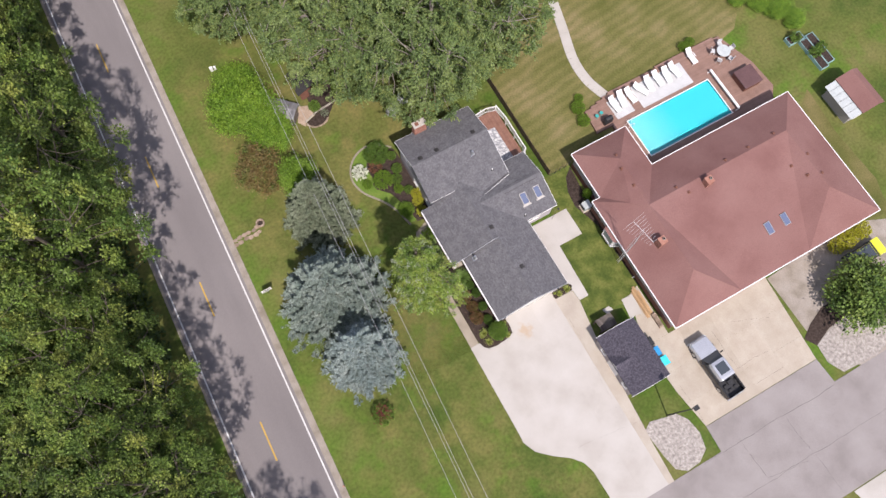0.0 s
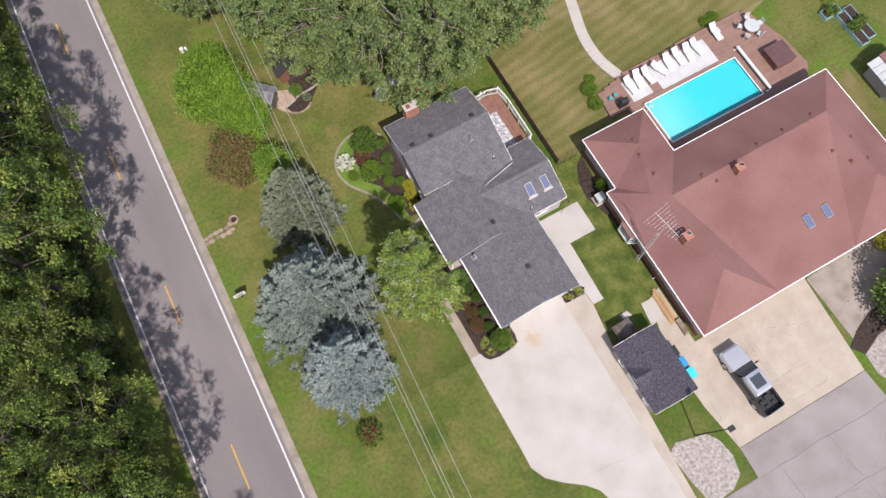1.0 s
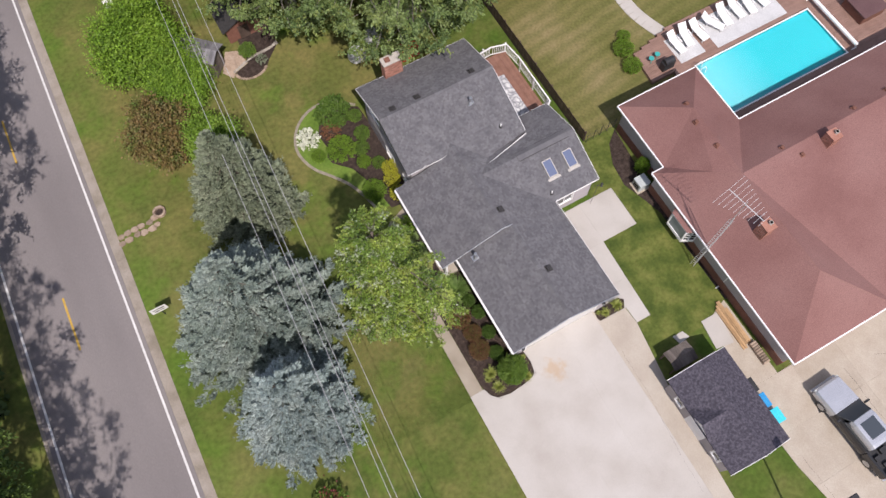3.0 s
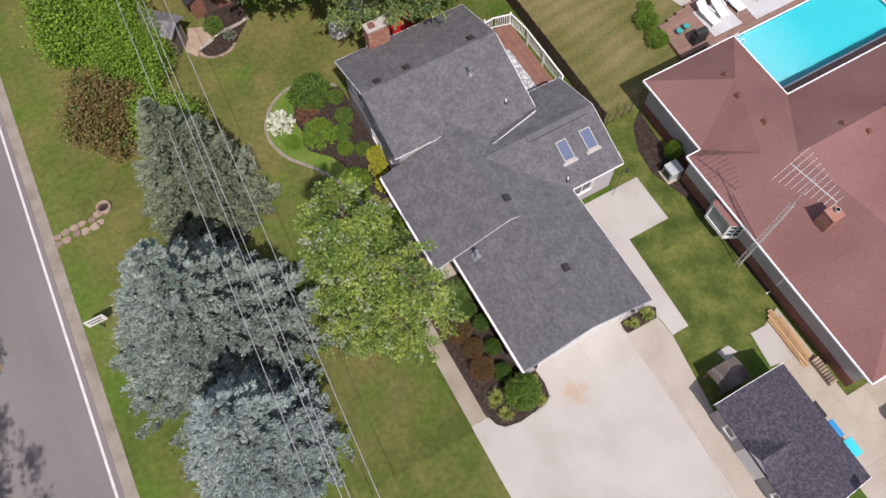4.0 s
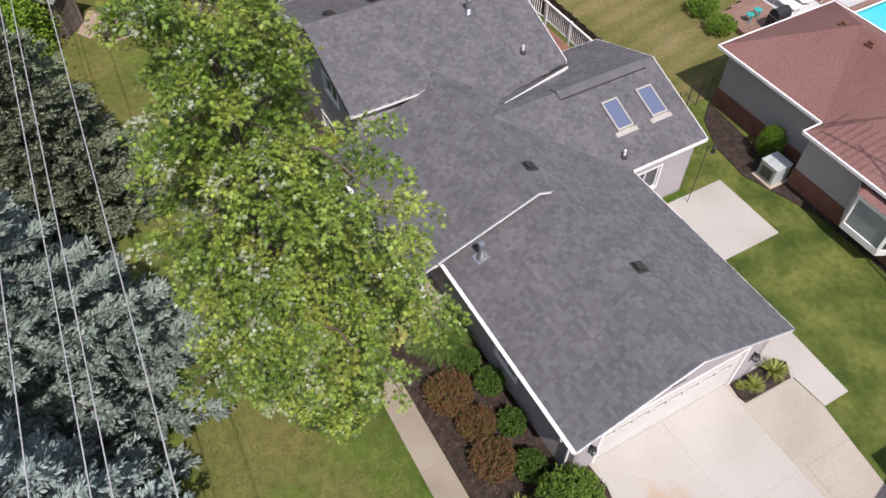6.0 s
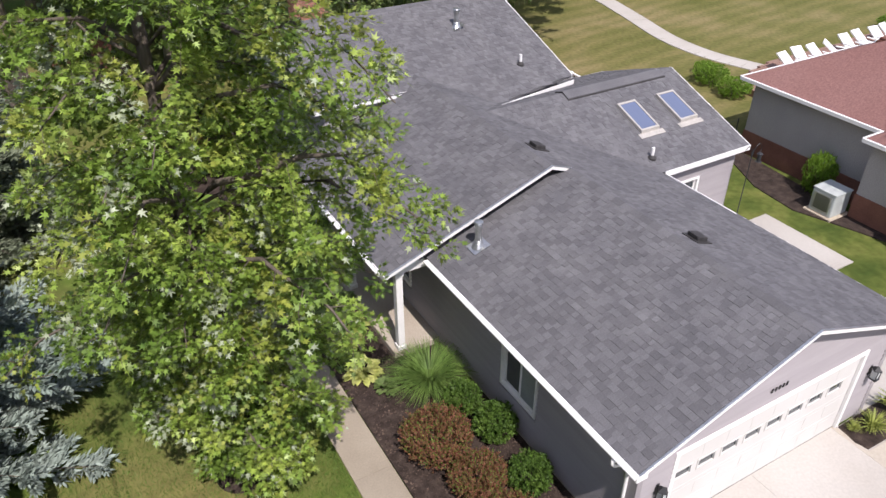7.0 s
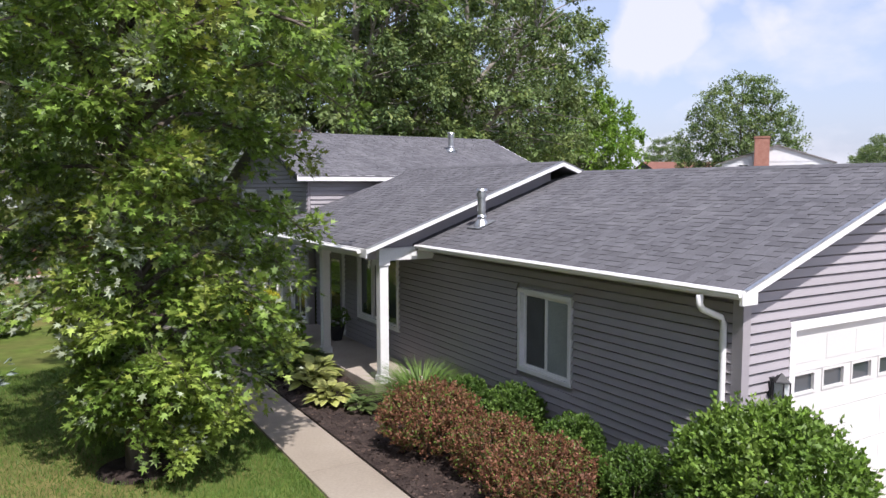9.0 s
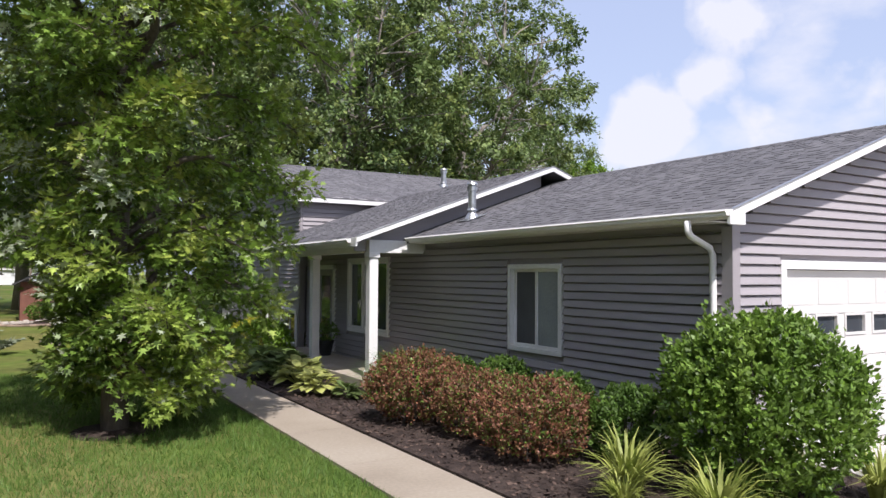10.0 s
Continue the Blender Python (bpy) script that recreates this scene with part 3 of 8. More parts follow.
# rakes and fascias
for xa, xb, fz, y, nm in ((-0.40, 3.41, z_gw, -0.31, "rake_board"), (3.41, 7.22, z_ge, -0.31, "rake_board"), (-1.51, XM, z_m, 6.49, "rake_board"), (XM, 3.45, z_ge, 6.49, "rake_board")):
    board((xa, y, fz(xa) + 0.012), (xb, y, fz(xb) + 0.012), 0.035, 0.100, nm)
    board((xa, y - 0.012, fz(xa) + 0.024), (xb, y - 0.012, fz(xb) + 0.024), 0.045, 0.010, "drip_edge", METAL)
board((-0.40, -0.31, 2.755), (-0.40, 6.6, 2.755), 0.03, 0.10)
board((-1.50, 6.49, 2.725), (-1.50, 12.8, 2.725), 0.03, 0.16)
board((7.21, -0.31, 2.745), (7.21, 6.9, 2.745), 0.03, 0.15)
board((7.2, 6.94, 2.80), (10.52, 6.94, 2.80), 0.03, 0.16)
board((7.9, 13.46, z_wn(13.45)), (10.52, 13.46, z_wn(13.45)), 0.03, 0.16)
board((-0.57, 12.69, 4.10), (2.4, 12.69, 4.10), 0.03, 0.15)
board((4.3, 10.95, z_ge(4.3) + 0.05), (7.78, 11.8, 3.70), 0.03, 0.14)
board((-0.57, 20.11, z_bn(20.1)), (7.82, 20.11, z_bn(20.1)), 0.03, 0.15)
for x in (-0.565, 7.815):
    board((x, 12.69 if x < 0 else 11.95, z_bs(12.69 if x < 0 else 11.95)), (x, 16.4, z_bs(16.4)), 0.03, 0.15, "rake_board", DARK if x < 0 else None)
    board((x, 16.4, z_bs(16.4)), (x, 20.1, z_bn(20.1)), 0.03, 0.15, "rake_board")
board((10.515, 6.95, z_ws(6.95)), (10.515, 10.4, z_ws(10.4)), 0.03, 0.15, "rake_board")
board((10.515, 10.4, z_ws(10.4)), (10.515, 13.45, z_wn(13.45)), 0.03, 0.15, "rake_board")


def gutter(x, y0, y1, z, parent):
    """A gutter of K shape along y."""
    prof = [(0.75 * a, 0.62 * b) for a, b in [(0, 0), (-0.10, 0), (-0.115, -0.03), (-0.09, -0.06), (-0.085, -0.10), (0, -0.10), (0, -0.092), (-0.078, -0.092), (-0.083, -0.055), (-0.107, -0.028), (-0.094, -0.008), (0, -0.008)]]
    g, n = Geo(), len(prof)
    g.v = [(x + a, y, z + b) for y in (y0, y1) for a, b in prof]
    for i in range(n):
        j = (i + 1) % n
        g.f.append((i, j, n + j, n + i))
    g.poly([(x + a, y0, z + b) for a, b in prof[:6]])
    g.poly([(x + a, y1, z + b) for a, b in prof[:6]][::-1])
    return part("gutter", g, WHITE, parent, "white metal gutter")


gutter(-0.42, -0.31, 6.6, 2.75, house)
gutter(-1.52, 6.7, 12.8, 2.70, house)
# downspout with two bends at the garage corner
part("downspout", Geo().tube([(-0.47, 0.19, 2.66), (-0.47, 0.19, 2.56), (-0.43, 0.19, 2.50), (-0.12, 0.19, 2.38), (-0.07, 0.19, 2.30), (-0.07, 0.19, 0.22), (-0.11, 0.19, 0.14), (-0.3, 0.19, 0.10)], 0.038, 8), WHITE, house, "white ribbed downspout", smooth=True)

# wall cores with openings, then boards
W_WIN = (2.81, 4.04, 0.95, 2.22)
P_WIN = (8.20, 10.25, 0.82, 2.42)
P_DOOR = (11.05, 12.05, 0.25, 2.28)
B_WIN = (13.15, 14.40, 0.22, 1.15)
B_WIN2 = (15.6, 16.9, 0.22, 1.15)
B_TOP = (17.5, 19.1, 2.50, 3.70)
B_TOP2 = (14.72, 16.10, 2.72, 3.68)
G_DOOR = (0.92, 6.0, 0.0, 2.16)


def wall_x(x0, x1, y0, y1, z0, z1, openings, name="wall"):
    for a, b, c, d in holes(y0, y1, z0, z1, openings):
        part("wall_section", Geo().box(x0, a, c, x1, b, d), SIDING, house)


def wall_y(y0, y1, x0, x1, z0, z1, openings, name="wall"):
    for a, b, c, d in holes(x0, x1, z0, z1, openings):
        part("wall_section", Geo().box(a, y0, c, b, y1, d), SIDING, house)


wall_x(0.03, 0.14, 0.0, 13.0, 0.0, 2.74, [W_WIN, P_WIN, P_DOOR])
wall_y(0.03, 0.14, 0.14, 6.69, 0.0, 2.62, [G_DOOR])
wall_x(6.69, 6.83, 0.0, 7.25, 0.0, 2.62, [])
wall_x(-0.2, -0.06, 12.95, 19.8, 0.0, 3.98, [B_WIN, B_WIN2, B_TOP, B_TOP2])
wall_y(12.95, 13.09, -0.06, 3.2, 2.3, 3.98, [])
wall_y(12.2, 12.34, 4.8, 7.45, 2.4, 3.7, [])
wall_x(7.31, 7.45, 12.34, 19.8, 0.0, 3.98, [])
wall_y(19.66, 19.8, -0.06, 7.45, 0.0, 3.98, [])
wall_y(7.2, 7.34, 6.83, 10.3, 0.0, 2.76, [(7.5, 8.9, 0.9, 2.1)])
wall_x(10.16, 10.3, 7.34, 13.2, 0.0, 2.76, [])
for y0, fz1, fz2 in ((0.0, z_gw, z_ge),):
    part("gable_wall", Geo().hexa([(0, 0.03, 2.62), (6.83, 0.03, 2.62), (6.83, 0.14, 2.62), (0, 0.14, 2.62), (3.4, 0.03, R0 - 0.11), (3.42, 0.03, R0 - 0.11), (3.42, 0.14, R0 - 0.11), (3.4, 0.14, R0 - 0.11)]), SIDING, house)
part("gable_wall", Geo().hexa([(-0.06, 13.0, 3.9), (-0.06, 19.8, 3.9), (-0.2, 19.8, 3.9), (-0.2, 13.0, 3.9), (-0.06, 16.39, 5.3), (-0.06, 16.41, 5.3), (-0.2, 16.41, 5.3), (-0.2, 16.39, 5.3)]), SIDING, house)
part("gable_wall", Geo().hexa([(10.16, 7.2, 2.7), (10.3, 7.2, 2.7), (10.3, 13.2, 2.7), (10.16, 13.2, 2.7), (10.16, 10.39, 3.9), (10.3, 10.39, 3.9), (10.3, 10.41, 3.9), (10.16, 10.41, 3.9)]), SIDING, house)
# wall above the garage roof under the raised middle roof
part("gable_wall", Geo().poly([(-1.35, 6.88, 2.50), (-0.4, 6.88, 2.50), (XM, 6.88, z_gw(XM) - 0.30), (XM, 6.88, z_m(XM) - 0.08), (-1.35, 6.88, z_m(-1.35) - 0.08)]).poly([(-1.35, 6.95, z_m(-1.35) - 0.08), (XM, 6.95, z_m(XM) - 0.08), (XM, 6.95, z_gw(XM) - 0.30), (-0.4, 6.95, 2.50), (-1.35, 6.95, 2.50)]), SIDING, house)
part("soffit", Geo().box(-0.385, 0.0, 2.648, 0.0, 6.6, 2.66), WHITE, house)
part("eave_return", Geo().box(-0.44, -0.325, 2.60, -0.20, -0.28, 2.74), WHITE, house, bevel=0.006)
part("porch_ceiling", Geo().box(-1.48, 6.96, 2.60, 0.0, 12.9, 2.62), WHITE, house, "white porch ceiling")

C = 0.114


def lap_board(a, b, z, h, axis, face, out):
    """One lap board from a to b along an axis, bottom edge proud, facing out (-1 or 1)."""
    t0, t1 = 0.034 * out, 0.006 * out
    h = h - 0.021
    face0, face = face, face - 0.03 * out
    t0, t1 = t0 + 0.03 * out, t1 + 0.03 * out
    if axis == "y":
        pts = [(face, a, z), (face + t0, a, z), (face + t0, b, z), (face, b, z), (face, a, z + h), (face + t1, a, z + h), (face + t1, b, z + h), (face, b, z + h)]
    else:
        pts = [(a, face, z), (a, face + t0, z), (b, face + t0, z), (b, face, z), (a, face, z + h), (a, face + t1, z + h), (b, face + t1, z + h), (b, face, z + h)]
    if (axis == "y") == (out < 0):
        pts = [pts[i] for i in (1, 0, 3, 2, 5, 4, 7, 6)]
    return part("lap_board", Geo().hexa(pts), SIDING, house)


def lap_wall(axis, face, out, a0, a1, z0, z1, openings, limit=None):
    n = int(math.ceil((z1 - z0) / C))
    for i in range(n):
        z = z0 + C * i
        h = min(C, z1 - z)
        if h < 0.02:
            continue
        lo, hi = limit(z + h) if limit else (a0, a1)
        if hi - lo < 0.1:
            continue
        cuts = sorted((o[0] - 0.05, o[1] + 0.05) for o in openings if o[2] - 0.05 < z + h / 2 < o[3] + 0.05)
        p = lo
        for c, d in cuts:
            if c - p > 0.03:
                lap_board(p, c, z, h, axis, face, out)
            p = max(p, d)
        if hi - p > 0.03:
            lap_board(p, hi, z, h, axis, face, out)


lap_wall("y", 0.0, -1, 0.09, 12.94, 0.16, 2.58, [W_WIN, P_WIN, P_DOOR])
lap_wall("x", 0.0, -1, 0.09, 6.74, 0.16, R0 - 0.12, [(0.87, 6.05, -1, 2.23)],
         lambda z: (max(0.09, (z + 0.1 - 2.75) / PIT - 0.38 + 0.02), min(6.74, 3.41 + (R0 - z - 0.1) / PIT)))
lap_wall("y", -0.2, -1, 12.98, 19.78, 1.4, 5.2, [B_TOP, B_TOP2], lambda z: (12.98 if z < 4.05 else 12.7 + (z - 4.0) / 0.36, 19.78 if z < 4.05 else 20.1 - (z - 4.0) / 0.36))
lap_wall("x", 12.95, -1, -0.14, 2.7, 2.45, 3.96, [])
lap_wall("x", 7.2, -1, 6.9, 10.28, 0.16, 2.7, [(7.5, 8.9, 0.9, 2.1)])
part("foundation", Geo().box(-0.02, -0.02, 0, 0.15, 6.8, 0.16).box(0.15, -0.02, 0, 0.85, 0.12, 0.16), MORTAR, house)
part("corner_board", Geo().box(-0.036, -0.036, 0.12, 0.09, 0.0, 2.62).box(-0.036, 0.0, 0.12, 0.0, 0.10, 2.60), SIDING, house, "grey vinyl corner board")
part("corner_board", Geo().box(6.74, -0.036, 0.12, 6.866, 0.0, 2.62).box(6.83, 0.0, 0.12, 6.866, 0.09, 2.60), SIDING, house)
for ya, yb in ((12.97, 13.05), (14.5, 15.5), (17.0, 19.8)):
    part("base_panel", Geo().box(-0.215, ya, 0.0, -0.2, yb, 1.39), SIDING, house)


def window(parent, axis, face, a0, a1, z0, z1, out, sashes=2, left=None, right=None, fr=0.07):
    """A window in a wall: frame, sashes, panes. axis is the wall's run; out points outwards."""
    w = thing("window", (0, 0, 0), "", "")
    w.parent = parent
    w["label"] = "white vinyl sliding window"

    def bx(a, b, c, d, p, q):
        p, q = sorted((face + p * out, face + q * out))
        return (p, a, c, q, b, d) if axis == "y" else (a, p, c, b, q, d)
    for nm, q in (("frame_rail", (a0 - 0.02, a1 + 0.02, z0 - 0.02, z0 + fr)), ("frame_rail", (a0 - 0.02, a1 + 0.02, z1 - fr, z1 + 0.02)),
                  ("frame_stile", (a0 - 0.02, a0 + fr, z0 + fr, z1 - fr)), ("frame_stile", (a1 - fr, a1 + 0.02, z0 + fr, z1 - fr))):
        part(nm, Geo().box(*bx(*q, -0.10, 0.035)), WHITE, w, bevel=0.006)
    n = sashes
    for i in range(n):
        u0, u1 = a0 + fr + (a1 - a0 - 2 * fr) * i / n, a0 + fr + (a1 - a0 - 2 * fr) * (i + 1) / n
        g, s = Geo(), 0.045
        d0, d1 = (-0.05, -0.01) if i % 2 == 0 else (-0.085, -0.045)
        for q in ((u0, u1, z0 + fr, z0 + fr + s), (u0, u1, z1 - fr - s, z1 - fr), (u0, u0 + s, z0 + fr + s, z1 - fr - s), (u1 - s, u1, z0 + fr + s, z1 - fr - s)):
            g.box(*bx(*q, d0, d1))
        part("sash", g, WHITE, w)
        m = (left, right)[i % 2] or GLASS
        part("pane", Geo().box(*bx(u0 + s, u1 - s, z0 + fr + s, z1 - fr - s, d0 + 0.012, d0 + 0.02)), m, w)
    # added dark sheet: the shade of the room is put into its colour
    part("room_shade", Geo().box(*bx(a0 + 0.02, a1 - 0.02, z0 + 0.02, z1 - 0.02, -0.136, -0.13)), SCREEN_ROOM, w, "dark sheet standing for the shade of the room")
    return w


window(house, "y", 0.0, *W_WIN[:2], *W_WIN[2:], -1, 2, GREYPANE, SCREEN_ROOM, fr=0.05)
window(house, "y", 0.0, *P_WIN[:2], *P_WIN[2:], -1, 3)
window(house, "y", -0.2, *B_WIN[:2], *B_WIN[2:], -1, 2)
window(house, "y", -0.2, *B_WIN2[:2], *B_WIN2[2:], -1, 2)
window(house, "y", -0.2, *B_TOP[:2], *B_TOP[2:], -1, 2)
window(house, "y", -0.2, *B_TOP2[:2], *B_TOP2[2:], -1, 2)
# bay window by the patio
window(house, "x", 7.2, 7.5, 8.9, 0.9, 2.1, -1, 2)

# front door
fd = thing("front_door", (0, 0, 0), "", "")
fd.parent, fd["label"] = house, "dark grey front door with white casing and a sidelight"
part("door_leaf", Geo().box(-0.03, P_DOOR[0] + 0.08, 0.26, 0.03, P_DOOR[1] - 0.08, 2.2), SIDING, fd, bevel=0.01)
for q in ((P_DOOR[0] - 0.03, P_DOOR[0] + 0.08), (P_DOOR[1] - 0.08, P_DOOR[1] + 0.03)):
    part("casing", Geo().box(-0.04, q[0], 0.25, 0.02, q[1], 2.3), WHITE, fd)
part("casing", Geo().box(-0.04, P_DOOR[0] - 0.03, 2.2, 0.02, P_DOOR[1] + 0.03, 2.31), WHITE, fd)
part("door_pane", Geo().box(-0.036, P_DOOR[0] + 0.22, 0.5, -0.031, P_DOOR[1] - 0.22, 2.05), GLASS, fd)
part("door_knob", Geo().lathe([(0.0, 0), (0.025, 0.0), (0.03, 0.02), (0.0, 0.05)], -0.05, P_DOOR[0] + 0.15, 1.2, 8), METAL, fd)

# porch: slab, posts, beam
part("porch_floor", Geo().box(-1.25, 6.72, 0.0, 0.0, 12.9, 0.21), WALKC, house, "beige concrete porch floor", bevel=0.015)
for y in (6.85, 9.70, 12.45):
    post = thing("porch_post", (-1.03, y, 0.21), "", "")
    post.parent, post["label"] = house, "square white porch post"
    part("shaft", Geo().box(-0.085, -0.085, 0.0, 0.085, 0.085, 2.27), WHITE, post, bevel=0.008)
    part("base_trim", Geo().box(-0.11, -0.11, 0.0, 0.11, 0.11, 0.13), WHITE, post, bevel=0.01)
    part("capital", Geo().box(-0.11, -0.11, 2.17, 0.11, 0.11, 2.27), WHITE, post, bevel=0.01)
part("porch_beam", Geo().box(-1.13, 6.951, 2.48, -0.93, 12.9, 2.66), WHITE, house, "white porch beam", bevel=0.006)
part("porch_beam", Geo().box(-1.135, 6.745, 2.47, 0.02, 6.95, 2.70), WHITE, house, bevel=0.006)

# garage door: panels, windows, casing
gd = thing("garage_door", (0, 0, 0), "", "")
gd.parent, gd["label"] = house, "wide white sectional garage door with a row of small panes"
for i in range(4):
    z0, z1 = 0.05 + 0.527 * i, 0.05 + 0.527 * (i + 1) - 0.008
    if i == 2:
        ops = [(0.97 + 0.605 * k, 1.38 + 0.605 * k, 1.39, 1.60) for k in range(8)]
        sec = new("door_section")
        sec.parent = gd
        for a, b, c, d in holes(0.92, 6.0, z0, z1, ops):
            part("door_rail", Geo().box(a, 0.035, c, b, 0.075, d), DOORW, sec)
        for a, b, c, d in ops:
            part("pane", Geo().box(a, 0.06, c, b, 0.066, d), GLASS, sec)
            for q in ((a - 0.03, c - 0.03, b + 0.03, c), (a - 0.03, d, b + 0.03, d + 0.03), (a - 0.03, c, a, d), (b, c, b + 0.03, d)):
                part("pane_frame", Geo().box(q[0], 0.022, q[1], q[2], 0.034, q[3]), DOORW, sec)
    else:
        sec = part("door_section", Geo().box(0.92, 0.035, z0, 6.0, 0.075, z1), DOORW, gd, bevel=0.004)
        for k in range(8):
            part("raised_panel", Geo().box(1.0 + 0.62 * k, 0.0305, z0 + 0.11, 1.5 + 0.62 * k, 0.034, z1 - 0.1), DOORW, sec, bevel=0.006)
part("bottom_seal", Geo().box(0.92, 0.03, 0.045, 6.0, 0.08, 0.05), DARK, gd)
for q in ((0.82, 0.92, 0.05, 2.26), (6.0, 6.1, 0.05, 2.26)):
    part("door_casing", Geo().box(q[0], -0.03, q[2], q[1], 0.05, q[3]), WHITE, house)
part("door_casing", Geo().box(0.92, -0.03, 2.16, 6.0, 0.05, 2.26), WHITE, house)
# added dark sheet in place of the garage's inner shade
part("garage_back", Geo().box(0.3, 0.6, 0.06, 6.5, 0.63, 2.4), SCREEN_ROOM, house, "dark sheet standing for the unlit garage")
# plain dark bars on the gable
for k in range(5):
    part("sign_bar", Geo().box(3.03 + 0.10 * k, -0.05, 2.605, 3.065 + 0.10 * k, -0.036, 2.70), DARK, house)


def coach_lamp(x):
    lamp = thing("coach_lamp", (x, -0.02, 1.55), "", "")
    lamp.parent, lamp["label"] = house, "dark metal coach lamp beside the garage door"
    part("back_plate", Geo().box(-0.06, -0.02, -0.16, 0.06, 0.0, 0.16), DARK, lamp)
    part("bracket", Geo().tube([(0, -0.02, 0.1), (0, -0.10, 0.2), (0, -0.16, 0.17)], 0.012, 6), DARK, lamp)
    part("cage", Geo().box(-0.09, -0.26, -0.16, -0.075, -0.24, 0.12).box(0.075, -0.26, -0.16, 0.09, -0.24, 0.12).box(-0.09, -0.09, -0.16, -0.075, -0.07, 0.12).box(0.075, -0.09, -0.16, 0.09, -0.07, 0.12).box(-0.1, -0.27, -0.19, 0.1, -0.06, -0.16), DARK, lamp)
    part("lamp_roof", Geo().lathe([(0.15, 0.12), (0.14, 0.14), (0.04, 0.22), (0.0, 0.25)], 0, -0.165, 0, 4), DARK, lamp)
    part("lamp_glass", Geo().box(-0.07, -0.235, -0.16, 0.07, -0.095, 0.12), BLIND, lamp)
    lamp.scale = (0.72, 0.8, 0.8)


coach_lamp(0.50)
coach_lamp(6.45)


# roof fittings
def roof_pipe(x, y, z, h, r, cap=True, name="vent_pipe"):
    t = thing(name, (x, y, z), "", "")
    t.parent, t["label"] = house, "galvanised flue pipe with a cap on the roof"
    part("flashing", Geo().lathe([(r * 2.0, -0.06), (r * 2.0, 0.0), (r * 1.2, 0.10), (r, 0.12)], sides=14), METAL, t, smooth=False)
    part("pipe", Geo().lathe([(r, -0.05), (r, h)], sides=14), METAL, t, smooth=False)
    if cap:
        part("storm_collar", Geo().lathe([(r * 1.0, h * 0.25), (r * 1.35, h * 0.26), (r, h * 0.32)], sides=14), METAL, t)
        part("cap", Geo().lathe([(r * 1.25, h - 0.10), (r * 1.25, h - 0.03), (r * 0.9, h - 0.03), (r * 0.9, h + 0.01), (r * 1.5, h + 0.015), (r * 1.3, h + 0.05), (0.0, h + 0.06)], sides=14), METAL, t)
    part("skirt", Geo().sheet([(-0.2, -0.2, 0.035 - 0.2 * PIT), (0.2, -0.2, 0.035 + 0.2 * PIT), (0.2, 0.2, 0.035 + 0.2 * PIT), (-0.2, 0.2, 0.035 - 0.2 * PIT)], 0.01), METAL, t)
    return t


roof_pipe(0.59, 6.02, z_gw(0.59), 0.62, 0.075)
roof_pipe(5.33, 14.95, z_bs(14.95), 0.55, 0.085)
for x, y, z in ((6.40, 12.80, z_bs(12.80)), (7.15, 7.47, z_ws(7.47))):
    t = thing("plumbing_vent", (x, y, z), "", "")
    t.parent, t["label"] = house, "short white plumbing vent pipe"
    part("pipe", Geo().lathe([(0.045, -0.1), (0.045, 0.32)], sides=12), WHITE, t)
    part("boot", Geo().lathe([(0.12, -0.05), (0.12, 0.03), (0.05, 0.1)], sides=12), VENT, t)


def roof_vent(x, y, z, sx, sy):
    """A low dark box vent that follows the slope."""
    t = thing("roof_vent", (x, y, z), "", "")
    t.parent, t["label"] = house, "low dark metal roof vent"
    zz = lambda a, b: sx * a + sy * b
    part("flange", Geo().sheet([(a, b, 0.03 + zz(a, b)) for a, b in ((-0.22, -0.22), (0.22, -0.22), (0.22, 0.22), (-0.22, 0.22))], 0.03), VENT, t)
    part("hood", Geo().sheet([(a, b, 0.13 + zz(a, b)) for a, b in ((-0.15, -0.15), (0.15, -0.15), (0.15, 0.15), (-0.15, 0.15))], 0.11), VENT, t, bevel=0.02)


roof_vent(3.36, 7.72, z_ge(3.36), -PIT, 0)
roof_vent(3.96, 2.98, z_ge(3.96), -PIT, 0)
for x in (0.6, 2.4, 6.45):
    roof_vent(x, 16.85, z_bn(16.85), 0, -0.34)
# raised ridge vent of the wing: two shingled flaps over dark slots
rv = thing("ridge_vent", (0, 0, 0), "", "")
rv.parent, rv["label"] = house, "raised shingled ridge vent with dark slotted edges"
for ya, fz in ((10.10, z_ws), (10.70, z_wn)):
    part("flap", Geo().sheet([(6.2, ya, fz(ya) + 0.055), (9.95, ya, fz(ya) + 0.055), (9.95, 10.4, z_ws(10.4) + 0.062), (6.2, 10.4, z_ws(10.4) + 0.062)], 0.02), SHING1, rv)
    yb = ya + (-0.03 if ya < 10.4 else 0.03)
    part("slot", Geo().sheet([(6.2, yb, fz(yb) + 0.034), (9.95, yb, fz(yb) + 0.034), (9.95, 10.4, z_ws(10.4) + 0.04), (6.2, 10.4, z_ws(10.4) + 0.04)], 0.03), VENT, rv)


